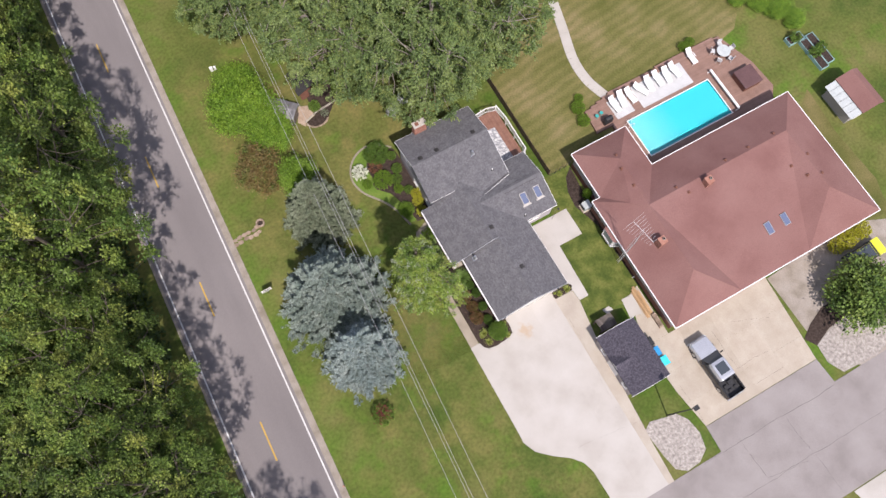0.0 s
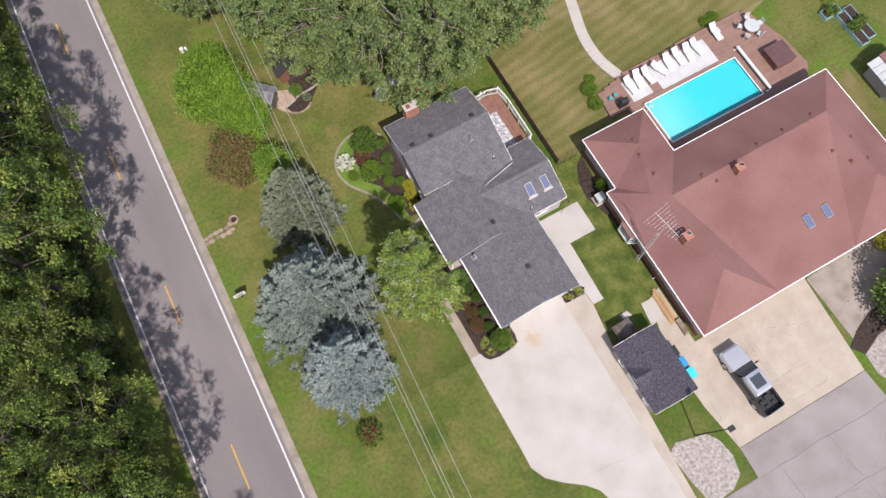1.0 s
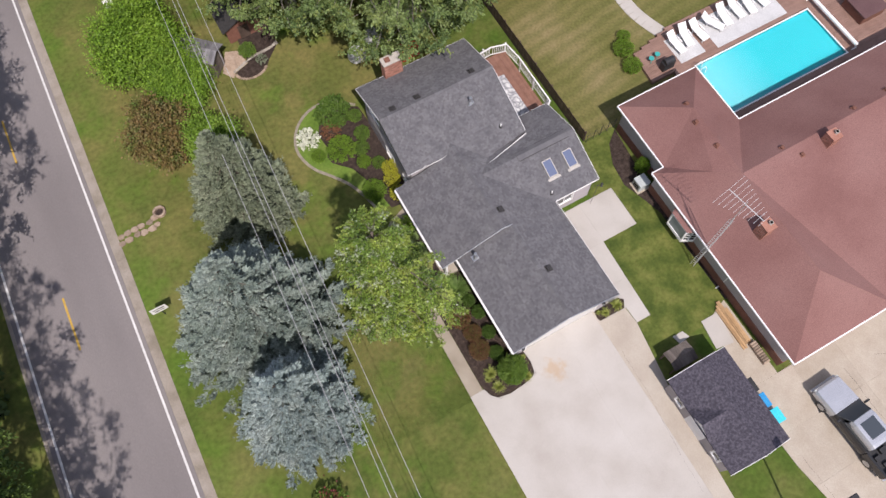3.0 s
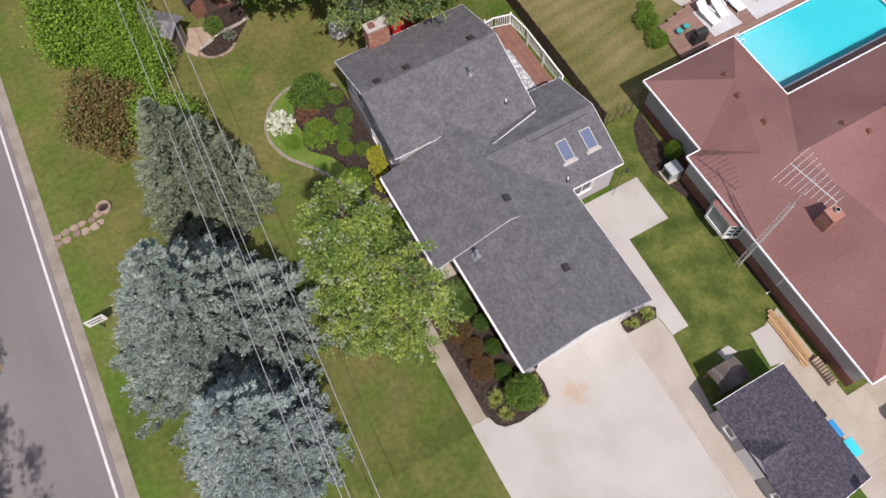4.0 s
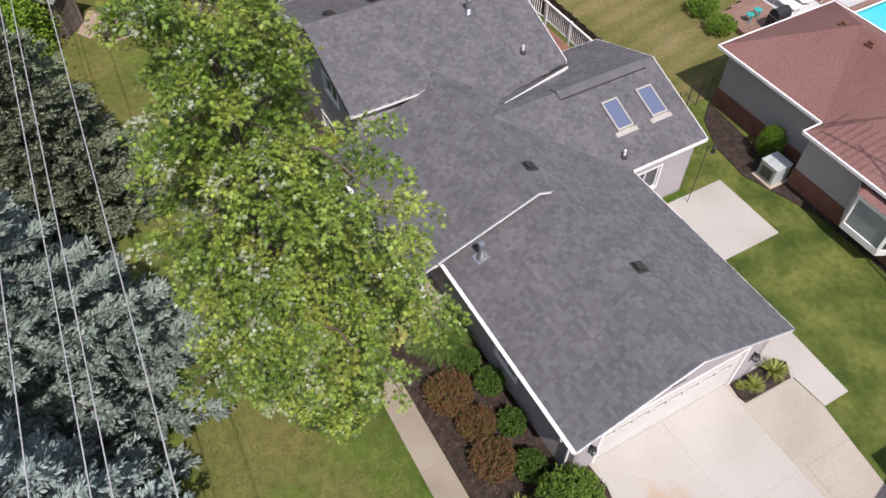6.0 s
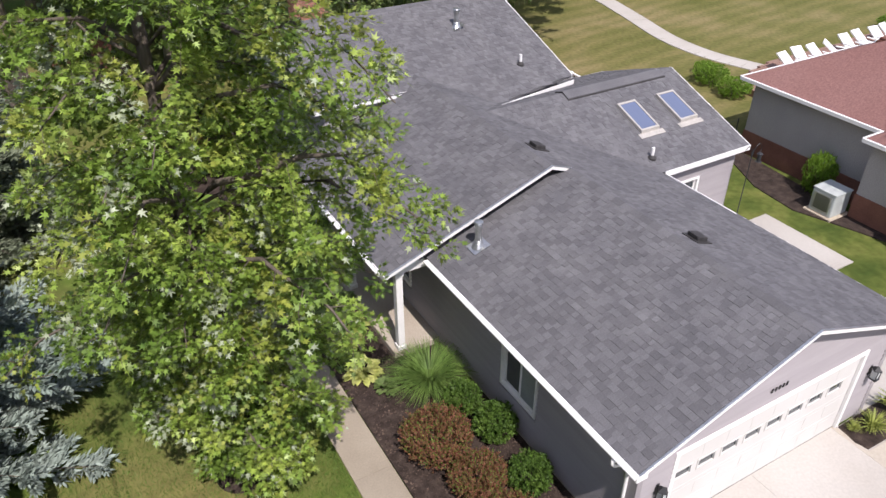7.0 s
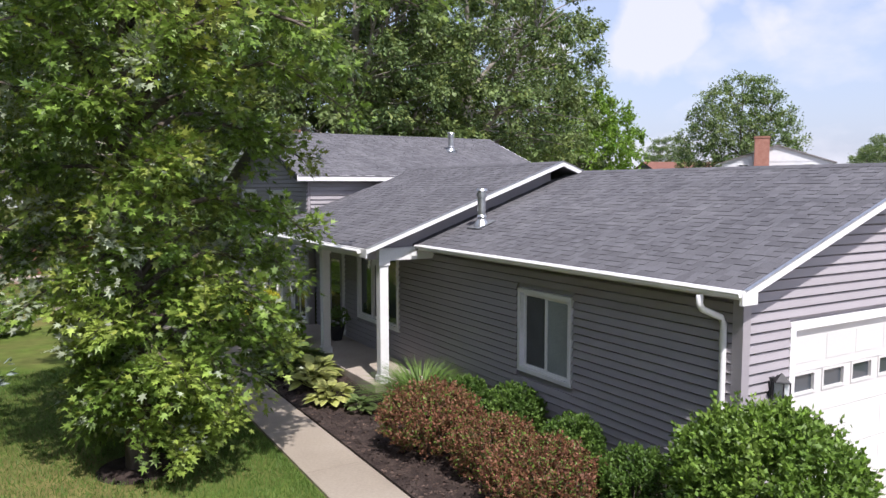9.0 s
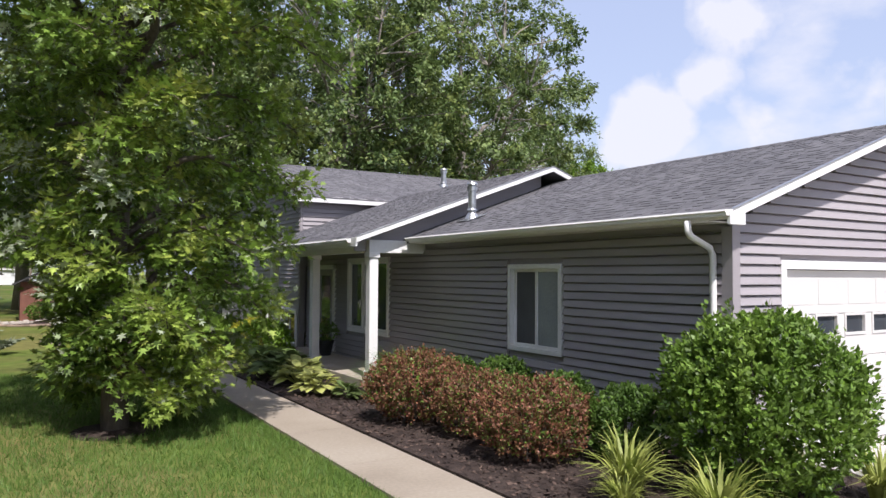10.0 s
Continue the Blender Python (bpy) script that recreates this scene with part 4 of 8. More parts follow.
def skylight(x0, x1, y0, y1):
    t = thing("skylight", (0, 0, 0), "", "")
    t.parent, t["label"] = house, "flat skylight with a tan metal frame"
    q = lambda x, y, dz: (x, y, z_ws(y) + dz)
    f = 0.055
    TAN = SKYFR
    for a, b, c, d in ((x0, x1, y0, y0 + f), (x0, x1, y1 - f, y1), (x0, x0 + f, y0 + f, y1 - f), (x1 - f, x1, y0 + f, y1 - f)):
        part("frame_bar", Geo().sheet([q(a, c, 0.12), q(b, c, 0.12), q(b, d, 0.12), q(a, d, 0.12)], 0.13), TAN, t)
    part("pane", Geo().sheet([q(x0 + f, y0 + f, 0.10), q(x1 - f, y0 + f, 0.10), q(x1 - f, y1 - f, 0.10), q(x0 + f, y1 - f, 0.10)], 0.02), GLASSL, t)
    part("apron_flashing", Geo().sheet([q(x0 - 0.12, y0 - 0.16, 0.025), q(x1 + 0.12, y0 - 0.16, 0.025), q(x1 + 0.12, y0, 0.025), q(x0 - 0.12, y0, 0.025)], 0.012), TAN, t)


SKYFR = mat("tan_metal", [(0.36, 0.34, 0.31), (0.44, 0.41, 0.38)], 4, 30, 0.5, 0.05)
skylight(7.47, 8.15, 8.30, 9.42)
skylight(8.98, 9.66, 8.30, 9.42)

# chimney of the back part, brick by brick
ch = thing("chimney", (0, 0, 0), "", "")
ch.parent, ch["label"] = house, "orange-red brick chimney with a pale cap"
CX0, CX1, CY0, CY1 = 1.55, 2.85, 19.72, 20.35
part("core", Geo().box(CX0 + 0.02, CY0 + 0.02, 0, CX1 - 0.02, CY1 - 0.02, 5.58), MORTAR, ch)
part("cap", Geo().box(CX0 - 0.05, CY0 - 0.05, 5.58, CX1 + 0.05, CY1 + 0.05, 5.67), MORTAR, ch, bevel=0.01)
part("flue", Geo().box(CX0 + 0.2, CY0 + 0.15, 5.67, CX0 + 0.55, CY1 - 0.15, 5.8), BRICKM, ch)
g = Geo()
z, row = 3.4, 0
while z < 5.55:
    off = 0.0 if row % 2 else 0.105
    x = CX0 - off
    while x < CX1:
        a, b = max(x, CX0), min(x + 0.2, CX1)
        if b - a > 0.03:
            g.box(a, CY0, z, b, CY0 + 0.03, z + 0.062)
            g.box(a, CY1 - 0.03, z, b, CY1, z + 0.062)
        x += 0.21
    y = CY0 + 0.03 - off
    while y < CY1 - 0.03:
        a, b = max(y, CY0 + 0.031), min(y + 0.2, CY1 - 0.031)
        if b - a > 0.03:
            g.box(CX0, a, z, CX0 + 0.03, b, z + 0.062)
            g.box(CX1 - 0.03, a, z, CX1, b, z + 0.062)
        y += 0.21
    z += 0.073
    row += 1
part("brickwork", g, CHIMB, ch, kind="stuff")

# deck behind the house
deck = thing("back_deck", (0, 0, 0), "red-brown deck with white railing behind the house", "deck")
for i in range(26):
    x = 7.5 + 0.145 * i
    if x < 11.1:
        part("deck_board", Geo().box(x, 13.6 if x > 7.9 else 13.6, 0.92, x + 0.138, 19.8, 0.95), DECKB, deck)
for x, y in ((7.6, 19.7), (9.4, 20.0), (11.1, 19.7), (11.3, 17.9), (11.3, 16.1), (11.3, 14.3), (11.0, 13.7)):
    part("deck_post", Geo().box(x - 0.05, y - 0.05, 0.0, x + 0.05, y + 0.05, 1.95), WHITE, deck)
RL = [(7.6, 19.7), (10.0, 19.9), (11.1, 19.6), (11.3, 18.2), (11.3, 14.0), (10.9, 13.65)]
for p, q in zip(RL, RL[1:]):
    board((*p, 1.92), (*q, 1.92), 0.09, 0.05, "top_rail", WHITE, deck)
    board((*p, 1.08), (*q, 1.08), 0.05, 0.05, "bottom_rail", WHITE, deck)
    L = math.dist(p, q)
    for k in range(1, int(L / 0.13)):
        f = k / int(L / 0.13)
        x, y = p[0] + (q[0] - p[0]) * f, p[1] + (q[1] - p[1]) * f
        part("baluster", Geo().box(x - 0.017, y - 0.017, 1.05, x + 0.017, y + 0.017, 1.88), WHITE, deck)
RUG = mat("pale_patterned_rug", [(0.55, 0.55, 0.55), (0.22, 0.22, 0.24), (0.6, 0.6, 0.6)], 3.5, 20, 0.95, 0.2, detail=0)
obj("rug", Geo().box(8.6, 13.9, 0.952, 10.0, 18.0, 0.965), RUG, "pale grey patterned outdoor rug on the deck", "rug")

# ---- the neighbouring house ----
nh = thing("neighbour_house", (14, -9, 0), "low taupe house with a red-brown hip roof", "house")
nh.location = (0, 0, 0)
EZ, RZ = 2.80, 4.90
X0, X1, Y0, Y1 = 13.72, 38.3, -9.0, 6.05
PX0, PX1, PY = 14.65, 21.2, 10.9
XW, XE, YR = 17.55, 33.95, 2.15
XN, RN = 17.93, 4.60
ND = (16.4, 3.3, EZ + (RZ - EZ) * (16.4 - X0) / (XW - X0))     # ridges of the two cross blocks and of the long part
nroof = thing("hip_roof", (0, 0, 0), "", "")
nroof.parent, nroof["label"] = nh, "red-brown shingle hip roof with white fascia"
NSLOPES = (
    [(X0, Y0, EZ), (XW, -5.2, RZ), (XW, YR, RZ), ND, (X0, 5.55, EZ)],
    [(X0, 5.55, EZ), ND, (PX0, 5.55, EZ)],
    [(PX0, 5.55, EZ), ND, (XN, 7.62, RN)],
    [(PX0, 5.55, EZ), (XN, 7.62, RN), (PX0, PY, EZ)],
    [ND, (XW, YR, RZ), (XN, 7.62, RN)],
    [(X0, Y0, EZ), (21.4, Y0, EZ), (XW, -5.2, RZ)],
    [(PX0, PY, EZ), (XN, 7.62, RN), (PX1, PY, EZ)],
    [(XW, -5.2, RZ), (21.4, Y0, EZ), (XW, YR, RZ)],
    [(XN, 7.62, RN), (XW, YR, RZ), (PX1, Y1, EZ)],
    [(XN, 7.62, RN), (PX1, Y1, EZ), (PX1, PY, EZ)],
    [(XE, YR, RZ), (X1, Y1, EZ), (PX1, Y1, EZ), (XW, YR, RZ)],
    [(XW, YR, RZ), (21.4, Y0, EZ), (29.5, Y0, EZ), (XE, YR, RZ)],
    [(XE, YR, RZ), (29.5, Y0, EZ), (XE, -4.7, RZ)],
    [(29.5, Y0, EZ), (X1, Y0, EZ), (XE, -4.7, RZ)],
    [(X1, Y0, EZ), (X1, Y1, EZ), (XE, YR, RZ), (XE, -4.7, RZ)],
)
for pts in NSLOPES:
    area = sum(p[0] * q[1] - q[0] * p[1] for p, q in zip(pts, pts[1:] + pts[:1]))
    part("roof_slope", Geo().sheet(pts if area > 0 else pts[::-1], 0.1), REDROOF, nroof)



def n_height(x, y):
    """Height of the neighbouring roof over a point of the plan."""
    for pts in NSLOPES:
        if inside([p[:2] for p in pts], x, y):
            a, b, c = (Vector(p) for p in pts[:3])
            n = (b - a).cross(c - a)
            return a.z - (n.x * (x - a.x) + n.y * (y - a.y)) / n.z
    return EZ


for p, q in (((X0, Y0), (X1, Y0)), ((X1, Y0), (X1, Y1)), ((X1, Y1), (PX1, Y1)), ((PX1, Y1), (PX1, PY)), ((PX1, PY), (PX0, PY)), ((PX0, PY), (PX0, 5.55)), ((PX0, 5.55), (X0, 5.55)), ((X0, 5.55), (X0, Y0))):
    board((*p, EZ + 0.02), (*q, EZ + 0.02), 0.09, 0.12, "gutter", WHITE, nh)
for x0, y0, x1, y1 in ((14.2, -8.6, 37.9, 5.45), (15.0, 5.45, 20.8, 10.5)):
    part("wall", Geo().box(x0, y0, 0.85, x1, y1, 2.72), STUCCO, nh, "taupe upper wall")
    part("brick_base", Geo().box(x0 - 0.03, y0 - 0.03, 0, x1 + 0.03, y1 + 0.03, 0.85), BRICKM, nh, "red-brown brick lower wall")


def brick_chimney(x, y, z0, z1, s, parent):
    c = thing("chimney", (x, y, 0), "", "")
    c.parent, c["label"] = parent, "square red brick chimney with a pale cap"
    part("core", Geo().box(-s + 0.015, -s + 0.015, z0, s - 0.015, s - 0.015, z1), MORTAR, c)
    gg, z, r = Geo(), z0, 0
    while z < z1 - 0.03:
        for k in range(int(2 * s / 0.21) + 1):
            a = -s + 0.21 * k - (0.1 if r % 2 else 0)
            lo, hi = max(a, -s), min(a + 0.2, s)
            if hi - lo > 0.03:
                gg.box(lo, -s, z, hi, -s + 0.03, z + 0.062).box(lo, s - 0.03, z, hi, s, z + 0.062)
                gg.box(-s, max(lo, -s + 0.031), z, -s + 0.03, min(hi, s - 0.031), z + 0.062).box(s - 0.03, max(lo, -s + 0.031), z, s, min(hi, s - 0.031), z + 0.062)
        z += 0.073
        r += 1
    part("brickwork", gg, CHIMB, c, kind="stuff")
    part("cap", Geo().box(-s - 0.02, -s - 0.02, z1, s + 0.02, s + 0.02, z1 + 0.05), CHIMB, c)
    part("flue", Geo().lathe([(0.13, z1 + 0.05), (0.13, z1 + 0.25), (0.10, z1 + 0.25), (0.10, z1 + 0.06)], s * 0.35, s * 0.1, 0, 12), MORTAR, c, "pale clay flue")


brick_chimney(16.45, -1.5, 3.9, 5.35, 0.36, nh)
brick_chimney(23.75, 1.35, 4.5, 5.6, 0.36, nh)
for x, y in ((17.9, 8.2), (17.5, 6.7), (17.5, 4.6), (20.9, 2.4), (21.7, 1.4), (26.8, 2.45), (29.6, 2.5), (32.7, 2.5), (32.4, -1.1), (33.1, -2.7), (34.3, -0.9), (34.3, -3.2)):
    z = n_height(x, y)
    v = thing("roof_vent", (x, y, z), "", "")
    v.parent, v["label"] = nh, "low brown metal roof vent"
    part("hood", Geo().box(-0.12, -0.12, -0.05, 0.12, 0.12, 0.13), BRICKM, v, bevel=0.03)
    part("flange", Geo().box(-0.16, -0.16, -0.12, 0.16, 0.16, 0.02), BRICKM, v)
for x in (27.0, 28.95):
    y = -5.25
    s = thing("skylight", (x, y, n_height(x, y)), "", "")
    s.parent, s["label"] = nh, "small blue-tinted skylight"
    part("frame", Geo().hexa([(-0.35, -0.6, -0.14), (0.35, -0.6, -0.14), (0.35, 0.6, 0.09), (-0.35, 0.6, 0.09), (-0.35, -0.6, -0.02), (0.35, -0.6, -0.02), (0.35, 0.6, 0.21), (-0.35, 0.6, 0.21)]), METAL, s)
    part("pane", Geo().hexa([(-0.28, -0.53, -0.05), (0.28, -0.53, -0.05), (0.28, 0.53, 0.15), (-0.28, 0.53, 0.15), (-0.28, -0.53, 0.01), (0.28, -0.53, 0.01), (0.28, 0.53, 0.21), (-0.28, 0.53, 0.21)]), GLASSL, s)
# bay window, towards the lawn
bay = thing("bay_window", (0, 0, 0), "", "")
bay.parent, bay["label"] = nh, "white box bay window with large panes"
BAY = [(14.22, 3.05), (13.45, 2.62), (13.45, 1.08), (14.22, 0.65)]
part("base", Geo().prism(BAY, 0.75, 1.02), WHITE, bay, bevel=0.01)
part("head", Geo().prism(BAY, 2.22, 2.42), WHITE, bay, bevel=0.01)
part("bay_roof", Geo().hexa([(14.22, 0.60, 2.42), (14.22, 3.10, 2.42), (13.40, 2.66, 2.42), (13.40, 1.04, 2.42), (14.22, 0.9, 2.60), (14.22, 2.8, 2.60), (14.1, 2.6, 2.60), (14.1, 1.1, 2.60)]), REDROOF, bay)
# the centre pane's reflection is painted as a flat grey
for (xa, ya), (xb, yb), m in ((BAY[0], BAY[1], GLASS), (BAY[1], BAY[2], GREYPANE), (BAY[2], BAY[3], GLASS)):
    at = lambda f, d=0.0: (xa + (xb - xa) * f + d * (1 if xa == xb else 0.5), ya + (yb - ya) * f + d * (0 if xa == xb else (-0.87 if ya > 2 else 0.87)))
    part("pane", Geo().prism([at(0.03, 0.05), at(0.97, 0.05), at(0.97, 0.065), at(0.03, 0.065)], 1.02, 2.22), m, bay)
    for f in ((0.03, 0.97) if m is GREYPANE else (0.06, 0.5, 0.94)):
        part("mullion", Geo().tube([(*at(f, 0.03), 1.0), (*at(f, 0.03), 2.24)], 0.04, 4), WHITE, bay)
    if m is GLASS:
        for z in (1.42, 1.82):
            part("muntin", Geo().tube([(*at(0.05, 0.03), z), (*at(0.95, 0.03), z)], 0.018, 4), WHITE, bay)
part("downspout", Geo().tube([(13.95, -2.6, 2.5), (14.2, -2.6, 2.3), (14.25, -2.6, 0.1), (13.9, -2.6, 0.06)], 0.045, 8), WHITE, nh, "white downspout")
# antenna on the far side of its mast
ALU = mat("dull_aluminium", [(0.50, 0.50, 0.50), (0.62, 0.62, 0.62)], 6, 40, 0.5, 0.05, metal=0.2)
ant = thing("antenna", (0, 0, 0), "", "")
ant.parent, ant["label"] = nh, "lattice antenna tower with a comb of thin aerial rods"
MB = (13.62, -0.5)
for k in range(3):
    a = 2 * math.pi * k / 3
    part("mast_leg", Geo().tube([(MB[0] + 0.16 * math.cos(a), MB[1] + 0.16 * math.sin(a), 0), (MB[0] + 0.13 * math.cos(a), MB[1] + 0.13 * math.sin(a), 7.4)], 0.018, 5), ALU, ant)
g = Geo()
for i in range(24):
    for k in range(3):
        a, b = 2 * math.pi * k / 3, 2 * math.pi * (k + 1) / 3
        g.tube([(MB[0] + 0.15 * math.cos(a), MB[1] + 0.15 * math.sin(a), 0.3 * i), (MB[0] + 0.15 * math.cos(b), MB[1] + 0.15 * math.sin(b), 0.3 * i + 0.3)], 0.009, 4, False)
part("lattice", g, ALU, ant)
part("mast_pole", Geo().tube([(*MB, 7.0), (*MB, 9.7)], 0.022, 6), ALU, ant)
part("boom", Geo().tube([(MB[0] + 0.1, MB[1] - 1.3, 9.6), (MB[0] - 0.35, MB[1] + 1.15, 9.6)], 0.025, 6), ALU, ant)
for i in range(10):
    f = i / 9
    w = 0.45 + 0.8 * f
    x, y = MB[0] + 0.1 - 0.45 * f, MB[1] - 1.3 + 2.45 * f
    part("aerial_rod", Geo().tube([(x - w, y - 0.18 * w, 9.62), (x + w, y + 0.18 * w, 9.62)], 0.012, 4), ALU, ant)

# ---- pool, deck and its furniture ----
DZ = 0.30
pool = thing("swimming_pool", (28.4, 9.7, 0), "rectangular turquoise swimming pool with white coping", "swimming pool")
PW0, PW1, PH0, PH1 = 23.0 - 28.4, 33.4 - 28.4, 7.5 - 9.7, 12.0 - 9.7
part("basin", Geo().box(PW0, PH0, 0.01, PW1, PH1, 0.03).box(PW0 - 0.02, PH0, 0.03, PW0, PH1, DZ).box(PW1, PH0, 0.03, PW1 + 0.02, PH1, DZ).box(PW0, PH1, 0.03, PW1, PH1 + 0.02, DZ).box(PW0, PH0 - 0.02, 0.03, PW1, PH0, DZ), POOLM, pool)
WATER = bpy.data.materials.new("pool_water")
WATER.use_nodes = True
wb = WATER.node_tree.nodes["Principled BSDF"]
wb.inputs["Base Color"].default_value = (0.55, 0.95, 0.98, 1)
wb.inputs["Transmission Weight"].default_value, wb.inputs["Roughness"].default_value, wb.inputs["IOR"].default_value = 1.0, 0.03, 1.33
wnz, wbp = WATER.node_tree.nodes.new("ShaderNodeTexNoise"), WATER.node_tree.nodes.new("ShaderNodeBump")
wnz.inputs["Scale"].default_value, wbp.inputs["Strength"].default_value, wbp.inputs["Distance"].default_value = 2.0, 0.05, 0.03
WATER.node_tree.links.new(wnz.outputs["Fac"], wbp.inputs["Height"])
WATER.node_tree.links.new(wbp.outputs["Normal"], wb.inputs["Normal"])
wsurf = part("water", Geo().poly([(PW0, PH0, DZ - 0.08), (PW1, PH0, DZ - 0.08), (PW1, PH1, DZ - 0.08), (PW0, PH1, DZ - 0.08)]), WATER, pool, "clear pool water")
wsurf.visible_shadow = False
for q in ((PW0 - 0.1, PH1, PW1 + 0.1, PH1 + 0.1), (PW0 - 0.1, PH0 - 0.1, PW1 + 0.1, PH0), (PW0 - 0.1, PH0, PW0, PH1), (PW1, PH0, PW1 + 0.1, PH1)):
    part("coping", Geo().box(q[0], q[1], DZ - 0.02, q[2], q[3], DZ + 0.03), WHITE, pool)
for dx in (0.0, 0.5):
    part("grab_rail", Geo().tube([(PW0 - 0.35, 1.6 + dx, DZ), (PW0 - 0.3, 1.6 + dx, DZ + 0.7), (PW0, 1.6 + dx, DZ + 0.8), (PW0 + 0.3, 1.6 + dx, DZ + 0.4), (PW0 + 0.35, 1.6 + dx, DZ - 0.2)], 0.03, 6), WHITE, pool)
pdeck = tagged(new("pool_deck"), "red-brown plank deck round the pool", "deck", kind="structure")
DOUT = [(19.4, 12.4), (21.3, 12.4), (21.4, 6.2), (37.8, 6.2), (39.3, 8.2), (39.0, 11.5), (37.6, 15.9), (35.5, 16.2), (22.9, 15.8), (19.6, 15.0)]
DK2 = mat("deck_plank", [(0.225, 0.135, 0.105), (0.275, 0.170, 0.135)], 1.5, 20, 0.8, 0.2, rand=0.08)
y = 6.2
while y < 16.2:
    c = clip_poly(DOUT, 1, y, y + 0.19)
    c = clip_poly(c, 0, 19.0, 40) if c else c
    if len(c) > 2:
        xs = [p[0] for p in c]
        segs = [(min(xs), max(xs))]
        if 7.4 < y + 0.19 and y < 12.1:
            segs = [(min(xs), 22.89), (33.51, max(xs))]
        for a, b in segs:
            if b - a > 0.1:
                part("deck_plank", Geo().box(a, y, 0.0, b, y + 0.185, DZ), DK2, pdeck)
    y += 0.2


def lounger():
    t = thing("sun_lounger", (0, 0, 0), "white resin sun lounger on the pool deck", "lounger", "loungers by the pool")
    part("seat", Geo().box(-0.32, -0.9, 0.28, 0.32, 0.35, 0.34), WHITE, t, bevel=0.02)
    part("backrest", Geo().hexa([(-0.32, 0.35, 0.28), (0.32, 0.35, 0.28), (0.32, 0.98, 0.72), (-0.32, 0.98, 0.72), (-0.32, 0.35, 0.34), (0.32, 0.35, 0.34), (0.32, 0.95, 0.78), (-0.32, 0.95, 0.78)]), WHITE, t)
    for x in (-0.28, 0.28):
        for y in (-0.8, 0.3):
            part("leg", Geo().box(x - 0.03, y - 0.03, 0, x + 0.03, y + 0.03, 0.28), WHITE, t)
    for x in (-0.36, 0.36):
        part("armrest", Geo().box(x - 0.035, -0.2, 0.45, x + 0.035, 0.4, 0.49), WHITE, t)
    return t


lg = lounger()
lg.matrix_basis = pose(22.7, 14.2, DZ, 0, 0, 5)
for x, y, r in ((23.7, 14.4, -8), (24.8, 14.3, 6), (26.2, 14.4, 30), (27.3, 14.5, -5), (28.5, 14.6, 3), (29.6, 14.5, -6), (30.7, 14.6, 8), (33.3, 15.1, 0)):
    copy_thing(lg, pose(x, y, DZ, 0, 0, r))
MATW = mat("pale_deck_mat", [(0.45, 0.45, 0.45), (0.55, 0.55, 0.55)], 1, 20, 0.9, 0.1)
obj("deck_mat", Geo().box(25.4, 12.5, DZ, 31.9, 15.3, DZ + 0.012), MATW, "large pale grey mat under the loungers", "mat")
obj("deck_mat", Geo().box(22.2, 12.7, DZ, 24.4, 15.0, DZ + 0.012), MATW, "small pale grey mat under the loungers", "mat")
tub = thing("hot_tub", (36.95, 10.0, DZ), "square hot tub under a brown vinyl cover", "hot tub")
part("shell", Geo().box(-1.1, -1.1, 0, 1.1, 1.1, 0.75), BRICKM, tub, bevel=0.1)
part("cover", Geo().box(-1.15, -1.15, 0.75, 1.15, 1.15, 0.88), mat("brown_vinyl", [(0.10, 0.052, 0.052), (0.13, 0.07, 0.068)], 1, 20, 0.6, 0.1), tub, bevel=0.04)
rl = thing("cover_roller", (34.1, 10.1, DZ), "white pool cover roller beside the pool", "cover roller")
part("roll", Geo().tube([(0, -2.6, 0.45), (0, 2.6, 0.45)], 0.14, 12), WHITE, rl)
for y in (-2.6, 2.6):
    part("stand", Geo().box(-0.25, y - 0.04, 0, 0.25, y + 0.04, 0.06).box(-0.04, y - 0.04, 0.06, 0.04, y + 0.04, 0.5), WHITE, rl)
pt = thing("patio_table", (36.6, 13.9, DZ), "round grey patio table with chairs and a dark umbrella base", "patio table")
part("tabletop", Geo().lathe([(0.0, 0.68), (0.75, 0.68), (0.75, 0.72), (0.0, 0.72)], sides=24), BLIND, pt)
part("pedestal", Geo().lathe([(0.25, 0.0), (0.25, 0.05), (0.05, 0.1), (0.05, 0.68)], sides=12), BLIND, pt)
pc = thing("patio_chair", (0, 0, 0), "pale grey resin patio chair", "chair", "chairs round the patio table")
part("seat", Geo().box(-0.25, -0.25, 0.4, 0.25, 0.25, 0.45), MATW, pc, bevel=0.02)
part("backrest", Geo().box(-0.25, 0.22, 0.45, 0.25, 0.27, 0.9), MATW, pc, bevel=0.02)
for x in (-0.22, 0.22):
    for y in (-0.22, 0.22):
        part("leg", Geo().box(x - 0.02, y - 0.02, 0, x + 0.02, y + 0.02, 0.4), MATW, pc)
pc.matrix_basis = pose(36.6 + 1.1, 13.9, DZ, 0, 0, -90)
for a in (72, 144, 216, 288):
    copy_thing(pc, pose(36.6 + 1.1 * math.cos(radians(a)), 13.9 + 1.1 * math.sin(radians(a)), DZ, 0, 0, a - 90))
TEAL = mat("teal_plastic", [(0.03, 0.30, 0.28), (0.05, 0.38, 0.36)], 2, 20, 0.5, 0.05)
